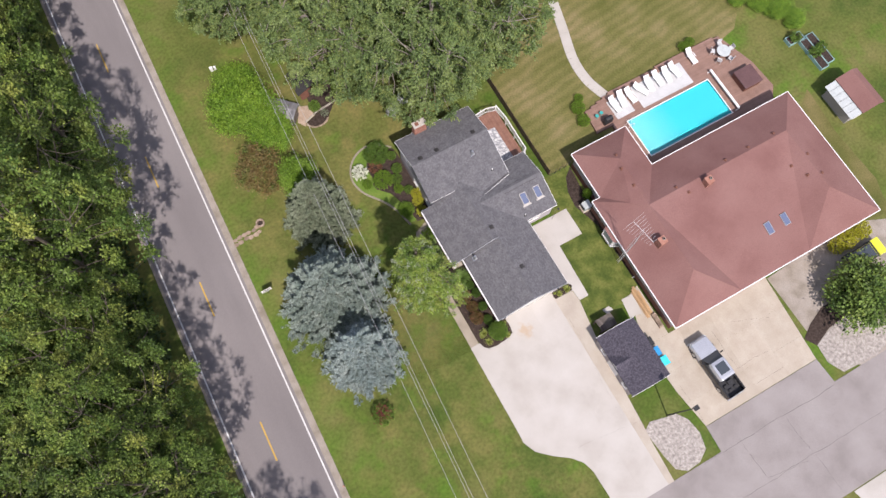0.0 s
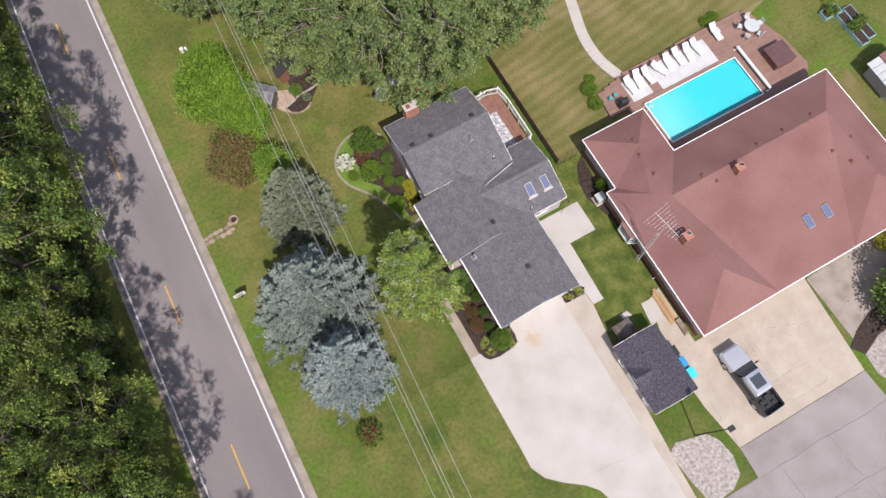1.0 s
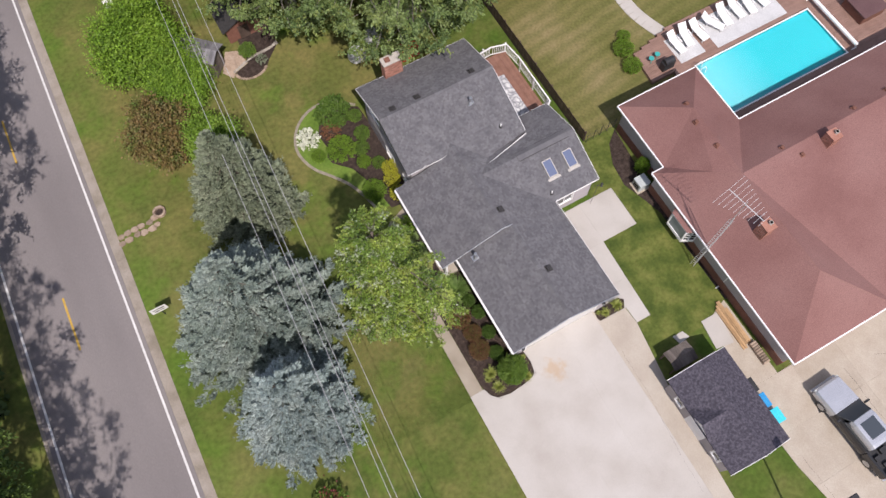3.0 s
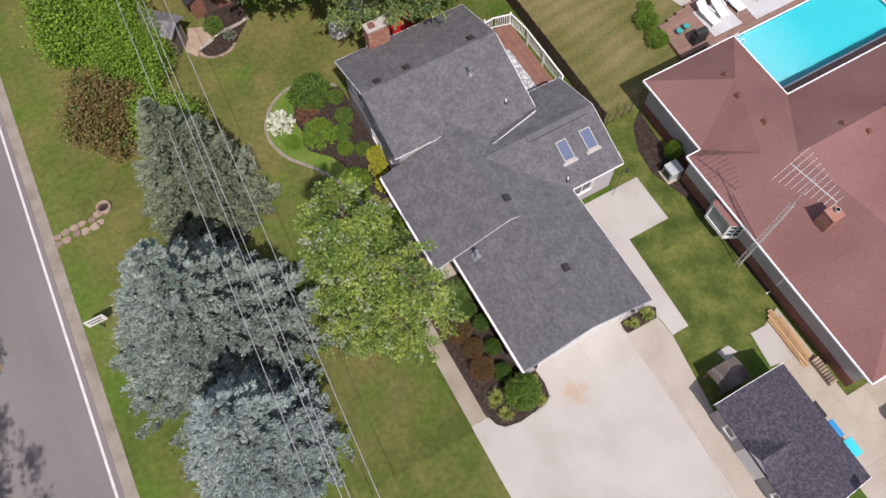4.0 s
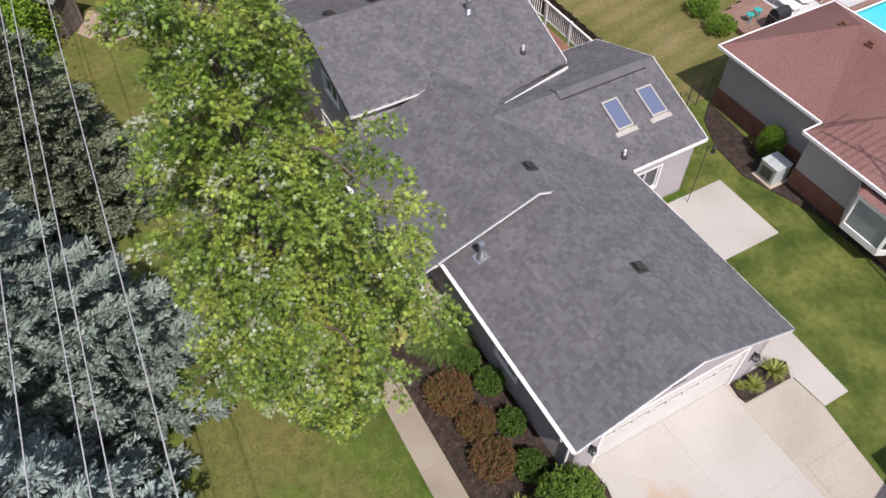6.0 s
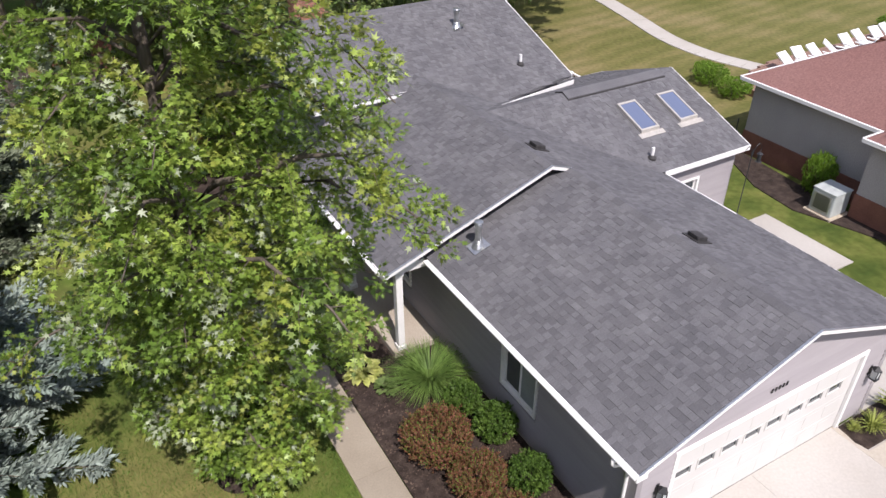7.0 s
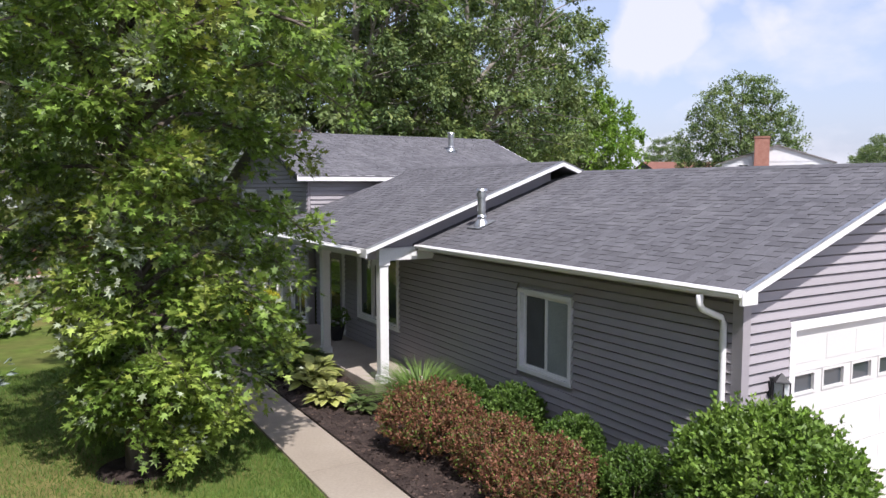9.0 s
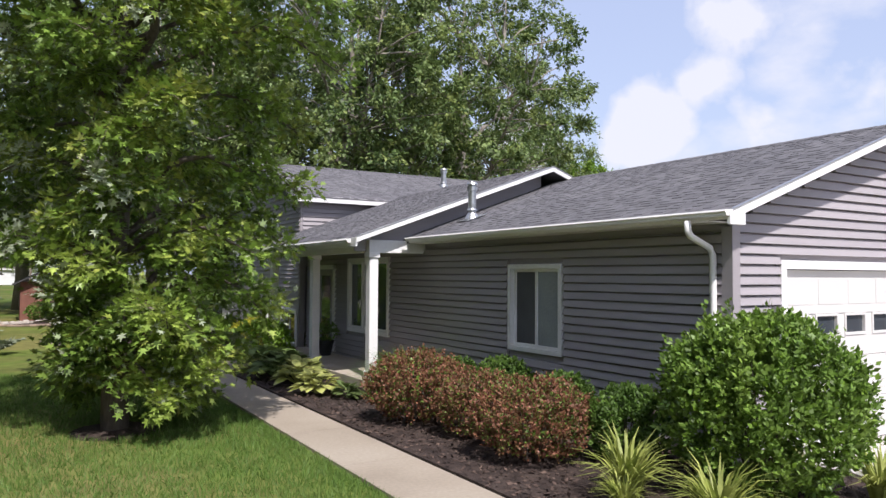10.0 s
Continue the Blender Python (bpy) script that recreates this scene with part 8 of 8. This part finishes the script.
for k in range(9):
    part("wall_plank", Geo().box(1.42, -0.72 + 0.16 * k, 0.02, 1.45, -0.57 + 0.16 * k, 2.0 + 0.35 * (1 - abs(k - 4) / 4)), PLANKB, pg)
for k in range(17):
    part("wall_plank", Geo().box(-1.38 + 0.163 * k, -0.70, 0.02, -1.23 + 0.163 * k, -0.67, 2.05), PLANKB, pg)
pg.matrix_basis = pose(-8.75, 30.25, 0, 0, 0, -45)
sb = thing("stone_edging", (0, 0, 0), "line of pale rough stones holding a terraced bed", "edging")
rs2 = random.Random(31)
for k in range(17):
    f = k / 16
    x, y = -6.95 + 3.75 * f, 28.55 + 1.0 * f + 0.12 * math.sin(5 * f)
    w, d, h = rs2.uniform(0.10, 0.17), rs2.uniform(0.08, 0.13), rs2.uniform(0.14, 0.26)
    part("stone", Geo().hexa([(x - w, y - d, 0), (x + w, y - d, 0), (x + w, y + d, 0), (x - w, y + d, 0), (x - w * 0.7, y - d * 0.7, h), (x + w * 0.8, y - d * 0.6, h * 0.9), (x + w * 0.7, y + d * 0.8, h), (x - w * 0.8, y + d * 0.7, h * 0.85)]), STONEP, sb, bevel=0.03)
for k in range(15):
    a = 3.25 + 2.5 * k / 14
    x, y = -5.75 + 1.2 * math.cos(a), 28.35 + 0.92 * math.sin(a)
    part("stone", Geo().box(x - 0.11, y - 0.08, 0, x + 0.11, y + 0.08, 0.08), STONE, sb, bevel=0.02)
obj("garden_bed", Geo().prism([(-6.9, 28.45), (-6.75, 27.9), (-6.2, 27.5), (-5.5, 27.42), (-4.85, 27.65), (-4.2, 28.4), (-3.3, 29.25), (-3.2, 29.5), (-4.7, 29.05), (-5.8, 28.8)], 0, 0.05), MULCH, "small mulch bed inside the stone edging", "flower bed", kind="structure")
obj("brick_patio", Geo().prism([(-7.75, 28.9), (-7.2, 28.1), (-6.95, 28.5), (-5.8, 28.85), (-5.9, 30.2), (-6.9, 30.6)], 0, 0.04), STONE, "small patch of reddish paving", "paving", kind="structure")
obj("terrace_bed", Geo().prism([(-5.75, 28.85), (-4.7, 29.1), (-3.2, 29.55), (-2.6, 31.8), (-5.6, 31.8)], 0, 0.12), MULCH, "raised dark mulch terrace behind the stones", "flower bed", kind="structure")
obj("yard_lawn", Geo().poly([(7.3, -4.3, 0.012), (13.9, -4.3, 0.012), (14.3, 4.0, 0.012), (14.3, 10.8, 0.012), (10.6, 10.9, 0.012), (10.4, 6.8, 0.012), (7.3, 6.8, 0.012)]),
    mat("patchy_yard_lawn", [(0.048, 0.072, 0.016), (0.090, 0.113, 0.026), (0.150, 0.158, 0.044)], 0.8, 4.5, 0.95, 0.6, spec=0.1, bump_dist=0.04, detail=9), "patchy dark-green lawn between the two houses", "lawn", kind="structure")
obj("side_lawn", Geo().poly([(-2.6, 13.2, 0.012), (-0.3, 13.2, 0.012), (-0.4, 21.5, 0.012), (-2.2, 23.1, 0.012), (-4.5, 22.5, 0.012), (-5.8, 20.6, 0.012), (-5.45, 18.5, 0.012), (-4.3, 17.1, 0.012), (-3.3, 15.6, 0.012)]), LUSH, "lush green lawn inside the edging", "lawn", kind="structure")
# edging of the side bed
EDGE = mat("weathered_edging_stone", [(0.23, 0.20, 0.155), (0.31, 0.275, 0.22)], 3, 20, 0.95, 0.3)
ed = thing("bed_edging", (0, 0, 0), "curved grey stone edging round the side bed", "edging")
EP = [(-2.7, 13.0), (-3.35, 15.6), (-4.35, 17.1), (-5.5, 18.5), (-5.85, 20.6), (-4.5, 22.55), (-2.2, 23.15), (-0.4, 21.6)]
for _ in range(2):
    EP = EP[:1] + [(a[0] + (b[0] - a[0]) * q, a[1] + (b[1] - a[1]) * q) for a, b in zip(EP, EP[1:]) for q in (0.25, 0.75)] + EP[-1:]
for p, q in zip(EP, EP[1:]):
    L = math.dist(p, q)
    m = max(1, round(L / 0.34))
    hl = L / m / 2 - 0.012
    for k in range(m):
        f = (k + 0.5) / m
        x, y = p[0] + (q[0] - p[0]) * f, p[1] + (q[1] - p[1]) * f
        a = math.atan2(q[1] - p[1], q[0] - p[0])
        c, s = math.cos(a), math.sin(a)
        part("edging_stone", Geo().prism([(x + c * u - s * v, y + s * u + c * v) for u, v in ((-hl, -0.10), (hl, -0.10), (hl, 0.10), (-hl, 0.10))], 0, 0.05), EDGE, ed)

# air conditioner and small things by the neighbouring house
ac = thing("air_conditioner", (13.85, 6.0, 0), "pale grey outdoor air conditioner on a pad", "air conditioner")
part("pad", Geo().box(-0.5, -0.5, 0, 0.5, 0.5, 0.08), CONC2, ac)
part("cabinet", Geo().box(-0.40, -0.40, 0.08, 0.40, 0.40, 0.88), BLIND, ac, bevel=0.04)
part("grille_frame", Geo().box(-0.425, -0.30, 0.20, -0.402, 0.30, 0.78), METAL, ac, bevel=0.01)
for k in range(8):
    part("louvre", Geo().box(-0.432, -0.25, 0.25 + 0.062 * k, -0.426, 0.25, 0.285 + 0.062 * k), DARK, ac)
part("top_lip", Geo().box(-0.42, -0.42, 0.87, 0.42, 0.42, 0.90), BLIND, ac, bevel=0.015)
LUM = mat("raw_lumber", [(0.36, 0.22, 0.11), (0.46, 0.30, 0.16)], 2, 20, 0.8, 0.2, rand=0.2, stretch=(1, 0.2, 1))
lu = thing("lumber_pile", (13.3, -5.2, 0.04), "pile of orange-brown boards against the wall", "lumber")
for k in range(9):
    part("board", Geo().box(-0.35 + 0.16 * (k % 5), -1.6 + 0.2 * (k % 3), 0.07 * (k // 5), -0.21 + 0.16 * (k % 5), 1.2 + 0.2 * (k % 4), 0.06 + 0.07 * (k // 5)), LUM, lu)
fw = thing("firewood_pile", (13.7, -7.4, 0.04), "low stack of split firewood", "firewood")
for k in range(18):
    part("log", Geo().tube([(-0.3, -0.7 + 0.17 * (k % 9), 0.09 + 0.16 * (k // 9)), (0.15, -0.68 + 0.17 * (k % 9), 0.09 + 0.16 * (k // 9))], 0.08, 7), STONE, fw)
# shepherd's hook beside the wing
hk = thing("shepherd_hook", (10.15, 6.55, 0), "tall dark metal shepherd hook with curled arms", "plant hook")
part("pole", Geo().tube([(0, 0, 0), (0.0, 0, 2.9)], 0.014, 6), DARK, hk)
for s in (-1, 1):
    part("arm", Geo().tube([(0, 0, 2.6), (0.08 * s, 0, 2.95), (0.22 * s, 0, 3.05), (0.34 * s, 0, 2.95), (0.36 * s, 0, 2.8), (0.30 * s, 0, 2.75)], 0.010, 6), DARK, hk)
part("feeder", Geo().lathe([(0.02, 2.72), (0.09, 2.68), (0.06, 2.64), (0.06, 2.45), (0.10, 2.43), (0.0, 2.4)], 0.36, 0, 0, 10), DARK, hk)
lp = thing("light_pole", (9.35, -15.4, 0), "tall slim dark light pole beside the gravel", "light pole")
part("shaft", Geo().tube([(0, 0, 0), (0.15, -0.1, 7.6)], [0.07, 0.05], 8), DARK, lp)
part("lamp_head", Geo().box(-0.12, -0.3, 7.55, 0.4, 0.1, 7.68), DARK, lp, bevel=0.03)

# things under the big trees behind the house
cn = thing("storage_chest", (5.2, 23.6, 0), "bright red storage chest under the trees", "chest")
part("box", Geo().box(-0.8, -0.45, 0, 0.8, 0.45, 0.9), mat("red_plastic", [(0.50, 0.02, 0.025), (0.58, 0.03, 0.035)], 2, 20, 0.5, 0), cn, bevel=0.03)
part("lid", Geo().box(-0.84, -0.49, 0.9, 0.84, 0.49, 1.0), cn.children[0].data.materials[0], cn, bevel=0.03)
for x, y, lb in ((1.6, 25.2, "white cloth-covered garden table under the trees"), (3.4, 26.0, "pale cloth-covered garden table under the trees")):
    ct = thing("garden_table", (x, y, 0), lb, "table")
    part("cloth", Geo().lathe([(0.0, 0.78), (0.6, 0.78), (0.66, 0.70), (0.70, 0.25), (0.66, 0.25), (0.6, 0.7)], sides=18), MATW, ct)
    part("leg", Geo().lathe([(0.2, 0), (0.04, 0.05), (0.04, 0.77)], sides=8), DARK, ct)

# porch things
pp = thing("flower_pot", (-0.35, 10.75, 0.21), "dark pot with a green plant on the porch", "flower pot")
part("pot", Geo().lathe([(0.12, 0), (0.2, 0.35), (0.17, 0.35), (0.15, 0.3), (0, 0.3)], sides=14), DARK, pp)
part("leaves", shrub_mesh(97, 0.26, 0.45, 500, 0.07, RHOMB, BOX), None, pp).location = (0, 0, 0.3)

TEAL = mat("faded_teal_paint", [(0.20, 0.36, 0.36), (0.30, 0.46, 0.46)], 2, 20, 0.7, 0.1)
# small red-roofed shed and the raised beds
s2 = thing("garden_shed", (44.9, 2.6, 0), "small shed with a red-brown shingle roof and pale lean-to", "shed")
part("wall", Geo().box(-1.6, -1.9, 0, 1.8, 1.9, 2.0), STUCCO, s2)
part("roof_slope", Geo().sheet([(-0.9, -2.3, 2.35), (0.9, -2.3, 2.9), (0.9, 2.3, 2.9), (-0.9, 2.3, 2.35)], 0.08), REDROOF, s2)
part("roof_slope", Geo().sheet([(2.1, -2.3, 2.2), (2.1, 2.3, 2.2), (0.9, 2.3, 2.9), (0.9, -2.3, 2.9)], 0.08), REDROOF, s2)
for k in range(6):
    part("lean_to_panel", Geo().sheet([(-2.1, -2.2 + 0.74 * k, 1.9), (-0.95, -2.2 + 0.74 * k, 2.3), (-0.95, -1.5 + 0.74 * k, 2.3), (-2.1, -1.5 + 0.74 * k, 1.9)], 0.03), BLIND, s2)
part("door", Geo().box(-0.5, -1.95, 0, 0.5, -1.9, 1.8), WHITE, s2)
for i, (x, y, w, d) in enumerate(((45.6, 9.0, 0.5, 2.0), (46.6, 9.3, 0.5, 2.0), (44.9, 11.6, 1.0, 0.5))):
    rbd = thing("raised_bed", (x, y, 0), "pale blue-green raised garden bed with plants", "raised bed", "raised beds")
    for q in ((-w, -d, w, -d + 0.05), (-w, d - 0.05, w, d), (-w, -d + 0.05, -w + 0.05, d - 0.05), (w - 0.05, -d + 0.05, w, d - 0.05)):
        part("side_board", Geo().box(q[0], q[1], 0, q[2], q[3], 0.45), TEAL, rbd)
    part("soil", Geo().box(-w + 0.05, -d + 0.05, 0, w - 0.05, d - 0.05, 0.38), MULCH, rbd)
    part("leaves", shrub_mesh(100 + i, min(w, d) * 1.2, 0.7, 700, 0.16, RHOMB, BOX), None, rbd).location = (0, 0, 0.3)

# dark car under a yellow cover
cv = thing("parked_car", (35.3, -11.9, 0.02), "dark parked car with a yellow rear end", "car")
part("body", Geo().box(-2.1, -0.85, 0.35, 2.1, 0.85, 0.95), DARK, cv, bevel=0.18)
part("cabin", Geo().hexa([(-1.2, -0.78, 0.95), (1.2, -0.78, 0.95), (1.2, 0.78, 0.95), (-1.2, 0.78, 0.95), (-0.8, -0.62, 1.42), (0.7, -0.62, 1.42), (0.7, 0.62, 1.42), (-0.8, 0.62, 1.42)]), GLASS, cv, bevel=0.06)
part("yellow_panel", Geo().box(1.3, -0.86, 0.5, 2.2, 0.86, 1.0), mat("bright_yellow_paint", [(0.62, 0.62, 0.04), (0.70, 0.70, 0.06)], 1, 20, 0.4, 0), cv, bevel=0.05)
for x in (-1.3, 1.3):
    for s in (-1, 1):
        part("wheel", Geo().tube([(x, s * 0.66, 0.32), (x, s * 0.88, 0.32)], 0.32, 16), DARK, cv)

# ---- houses beyond the back field ----
CLAP = mat("white_clapboard", [(0.66, 0.66, 0.66), (0.74, 0.74, 0.74)], 1, 20, 0.7, 0.05, var=0.05)
GREYR = mat("grey_brown_roof", [(0.20, 0.18, 0.175), (0.26, 0.235, 0.225)], 0.5, 8, 0.9, 0.3)


def gable_house(name, label, loc, rot, w, d, eave, pitch, wall_m, roof_m, wins=(), over=0.35):
    """A house w wide and d deep with its ridge along x; wins are (side, a0, a1, z0, z1)."""
    t = thing(name, loc, label, "house")
    part("wall", Geo().box(-w / 2, -d / 2, 0, w / 2, d / 2, eave), wall_m, t)
    r = eave + pitch * d / 2
    for s in (-1, 1):
        part("roof_slope", Geo().sheet([(-w / 2 - over, s * (d / 2 + over), eave - pitch * over), (w / 2 + over, s * (d / 2 + over), eave - pitch * over), (w / 2 + over, 0, r), (-w / 2 - over, 0, r)][::-s], 0.12), roof_m, t)
        part("gable", Geo().hexa([(s * w / 2 - 0.05, -d / 2, eave), (s * w / 2 + 0.05, -d / 2, eave), (s * w / 2 + 0.05, d / 2, eave), (s * w / 2 - 0.05, d / 2, eave), (s * w / 2 - 0.05, -0.01, r - 0.12), (s * w / 2 + 0.05, -0.01, r - 0.12), (s * w / 2 + 0.05, 0.01, r - 0.12), (s * w / 2 - 0.05, 0.01, r - 0.12)]), wall_m, t)
        part("fascia", Geo().box(-w / 2 - over, s * (d / 2 + over) - 0.03, eave - pitch * over - 0.2, w / 2 + over, s * (d / 2 + over) + 0.03, eave - pitch * over - 0.01), WHITE, t)
    for side, a0, a1, z0, z1 in wins:
        if side == "w":
            window(t, "y", -w / 2 - 0.14, a0, a1, z0, z1, -1, 2)
        else:
            window(t, "x", -d / 2 - 0.14, a0, a1, z0, z1, -1, 2)
    t.matrix_basis = pose(*loc, 0, 0, rot)
    return t


gable_house("white_house", "two-storey white clapboard house with a brick chimney", (84.5, 59.5, 0), 42, 10, 13.6, 6.9, 0.33, CLAP, GREYR, (("w", -4.6, -3.2, 5.0, 6.6), ("w", 3.4, 4.8, 5.0, 6.6)))
gable_house("white_garage", "low white clapboard wing with a grey roof", (72.0, 50.9, 0), 43, 6, 9.6, 3.7, 0.25, CLAP, GREYR, (("w", -3.9, -2.6, 1.0, 2.2),))
gable_house("white_bungalow", "white bungalow with a long grey roof far off", (82.0, 46.0, 0), -46, 20, 9, 3.5, 0.36, CLAP, GREYR, (("s", 3.0, 4.4, 1.0, 2.2),))
gable_house("grey_outbuilding", "grey-walled outbuilding with a brownish roof", (67.4, 43.0, 0), -46.6, 7.9, 4.6, 2.6, 0.55, STUCCO, GREYR, over=0.2)
# house among trees; the shade on its walls is put into their dark colour
gable_house("dark_barn", "far house behind trees, its walls coloured dark as in shade, with a red-brown roof", (110, 98, 0), -20, 16, 20, 5.0, 0.35, DARK, BRICKM)
brick_ch = thing("far_chimney", (78.6, 56.9, 0), "tall red brick chimney against the white house", "chimney")
part("brick_shaft", Geo().box(-0.5, -0.9, 0, 0.5, 0.9, 10.0), CHIMB, brick_ch)
part("cap", Geo().box(-0.58, -0.98, 10.0, 0.58, 0.98, 10.2), CHIMB, brick_ch)
brick_ch.rotation_euler = (0, 0, radians(42))
gable_house("far_house", "pale house far across the fields", (150, 60, 0), 10, 14, 9, 3.0, 0.4, CLAP, GREYR)
gable_house("far_house", "pale house far along the road", (-8, 150, 0), 0, 12, 9, 3.0, 0.4, CLAP, GREYR)
rg = thing("red_umbrella", (74.3, 59.5, 0), "closed red patio umbrella on a far deck", "umbrella")
part("pole", Geo().tube([(0, 0, 0), (0, 0, 2.6)], 0.03, 6), DARK, rg)
part("canopy", Geo().lathe([(0.12, 1.0), (0.32, 1.4), (0.22, 2.2), (0.02, 2.7)], sides=10), mat("red_fabric", [(0.55, 0.03, 0.04), (0.62, 0.05, 0.05)], 2, 20, 0.8, 0), rg)
dk = thing("far_deck", (74.6, 60.4, 0), "small brown wooden deck beside the white house", "deck")
part("platform", Geo().box(-2, -1.8, 0.6, 2, 1.8, 0.75), DECKB, dk)
for x in (-1.9, 1.9):
    for y in (-1.7, 1.7):
        part("post", Geo().box(x - 0.07, y - 0.07, 0, x + 0.07, y + 0.07, 1.6), DECKB, dk)

# cracks and seams in the paving, filled with dark tar
TAR = mat("crack_filler", [(0.07, 0.062, 0.058), (0.11, 0.098, 0.09)], 2, 20, 0.95, 0.2)
cracks = tagged(new("paving_cracks"), "thin dark cracks and seams in the paving", "crack", kind="structure")
rc = random.Random(17)
for x0, y0, x1, y1, z, w in ((9.9, -20.75, 25.0, -20.8, 0.034, 0.035), (14.1, -21.0, 14.3, -24.5, 0.034, 0.03), (14.3, -24.5, 18.5, -25.2, 0.034, 0.025), (19.0, -21.0, 19.6, -29.0, 0.034, 0.025), (0.0, -24.9, 60.0, -25.1, 0.034, 0.03),
                             (17.7, -15.1, 21.8, -15.1, 0.044, 0.022), (18.1, -17.1, 21.7, -17.0, 0.044, 0.022), (17.7, -10.8, 17.7, -15.1, 0.044, 0.018), (12.0, -13.8, 12.1, -17.6, 0.044, 0.02), (20.0, -11.0, 23.5, -12.4, 0.044, 0.018),
                             (6.2, -3.0, 5.6, -12.5, 0.049, 0.010), (0.2, -13.8, 7.3, -14.5, 0.049, 0.010), (-27.2, -12.0, -24.4, -11.6, 0.034, 0.03), (-23.8, 3.0, -23.0, 22.0, 0.034, 0.025), (-25.9, 14.0, -25.2, 40.0, 0.034, 0.025)):
    n = max(6, int(math.hypot(x1 - x0, y1 - y0) / 0.6))
    L = math.hypot(x1 - x0, y1 - y0)
    px, py = -(y1 - y0) / L, (x1 - x0) / L
    run, off = [], 0.0
    for k in range(n + 1):
        off = off * 0.8 + rc.uniform(-0.07, 0.07)
        f = k / n
        run.append((x0 + (x1 - x0) * f + px * off, y0 + (y1 - y0) * f + py * off, 0.45 * w * rc.uniform(0.4, 1.2)))
    gq = Geo()
    for (xa, ya, wa), (xb, yb, wb2) in zip(run, run[1:]):
        gq.poly([(xa - px * wa, ya - py * wa, z), (xb - px * wb2, yb - py * wb2, z), (xb + px * wb2, yb + py * wb2, z), (xa + px * wa, ya + py * wa, z)])
    part("crack", gq, TAR, cracks)

# ---- shingles, course by course ----
def shingle_run(key, near=None, tab=0.30, course=0.14, stop=None):
    """Tabs over one slope; those inside the stretch near become pieces, the rest one part."""
    pts, fz, way = SLOPES[key]
    ax = 0 if "x" in way else 1
    sgn = -1 if way[0] == "-" else 1
    lo, hi = min(p[ax] for p in pts), max(p[ax] for p in pts)
    a0, a1 = min(p[1 - ax] for p in pts), max(p[1 - ax] for p in pts)
    z0, z1 = fz(lo, lo) , fz(hi, hi)
    slope = (z1 - z0) / (hi - lo)
    step = course / math.sqrt(1 + slope * slope)
    rng = random.Random(hash(len(key)) + 7)
    g, shared, row, made_n = Geo(), {}, 0, 0
    e = sgn
    d = lo if sgn > 0 else hi
    n_rows = int((hi - lo) / step)
    for row in range(n_rows + 1):
        u0 = d + e * step * row
        u1 = u0 + e * step * 1.12
        a = a0 - rng.uniform(0, 0.3)
        high = rng.random() < 0.5
        while a < a1:
            tab = rng.choice((0.09, 0.12, 0.16, 0.20))
            b = a + tab
            high = not high if rng.random() < 0.8 else high
            aa, bb = max(a + 0.002, a0), min(b - 0.002, a1)
            um = u0 + e * step * 0.5
            c = ((um, (aa + bb) / 2) if ax == 0 else ((aa + bb) / 2, um))
            if bb - aa > 0.05 and inside(pts, *c):
                th = 0.012 if high else 0.005
                def P(u, v, dz):
                    x, y = (u, v) if ax == 0 else (v, u)
                    return (x, y, fz(x, y) + dz)
                ue = min(u1, hi + 0.01) if sgn > 0 else max(u1, (stop(bb) if stop else lo) - 0.01)
                top = [P(u0, aa, th), P(ue, aa, 0.004), P(ue, bb, 0.004), P(u0, bb, th)]
                bot = [P(u0, aa, -0.02), P(ue, aa, -0.02), P(ue, bb, -0.02), P(u0, bb, -0.02)]
                if (sgn > 0) == (ax == 1):
                    top, bot = [top[i] for i in (0, 3, 2, 1)], [bot[i] for i in (0, 3, 2, 1)]
                whole = bb - aa > tab - 0.02
                if near and made_n < 300 and whole and near(*c):
                    k = (round(th, 3), tab)
                    if k not in shared:
                        o = Vector(top[0])
                        gg = Geo().hexa([Vector(q) - o for q in bot] + [Vector(q) - o for q in top])
                        shared[k] = make_mesh("shingle", gg, SHING1)
                    ob = new("shingle", shared[k])
                    ob.parent, ob.location = roof, Vector(top[0])
                    made_n += 1
                else:
                    g.hexa(bot + top)
            a = b
    part("shingles", g, SHING, roof, "rows of charcoal shingle tabs", kind="stuff")


shingle_run("garage_w", lambda x, y: y < 3.9)
for key in ("middle_w", "garage_e", "wing_s", "wing_n", "back_s", "back_n"):
    shingle_run(key, stop=(lambda y: 3.41 if y < 6.55 else XM) if key == "garage_e" else None)
# caps along the ridges
CAPS = [((3.41, -0.3, R0), (3.41, 6.6, R0)), ((XM, 6.5, z_m(XM)), (XM, 13.3, z_m(XM))), ((-0.55, 16.4, z_bs(16.4)), (7.8, 16.4, z_bs(16.4)))]
for p, q in CAPS:
    p, q = Vector(p), Vector(q)
    L = (q - p).length
    d = (q - p).normalized()
    s = Vector((-d.y, d.x, 0)) * 0.14
    n = int(L / 0.28)
    for k in range(n):
        a, b = p + d * (L * k / n), p + d * (L * (k + 1) / n + 0.02)
        lift0, lift1 = Vector((0, 0, 0.019)), Vector((0, 0, 0.013))
        dn = Vector((0, 0, 0.054))
        part("ridge_cap", Geo().poly([a - s + lift0 - dn, a + lift0, b + lift1, b - s + lift1 - dn]).poly([a + lift0, a + s + lift0 - dn, b + s + lift1 - dn, b + lift1]).poly([a - s - dn, a + s - dn, a + s + lift0 - dn, a + lift0, a - s + lift0 - dn]), SHING1, roof)
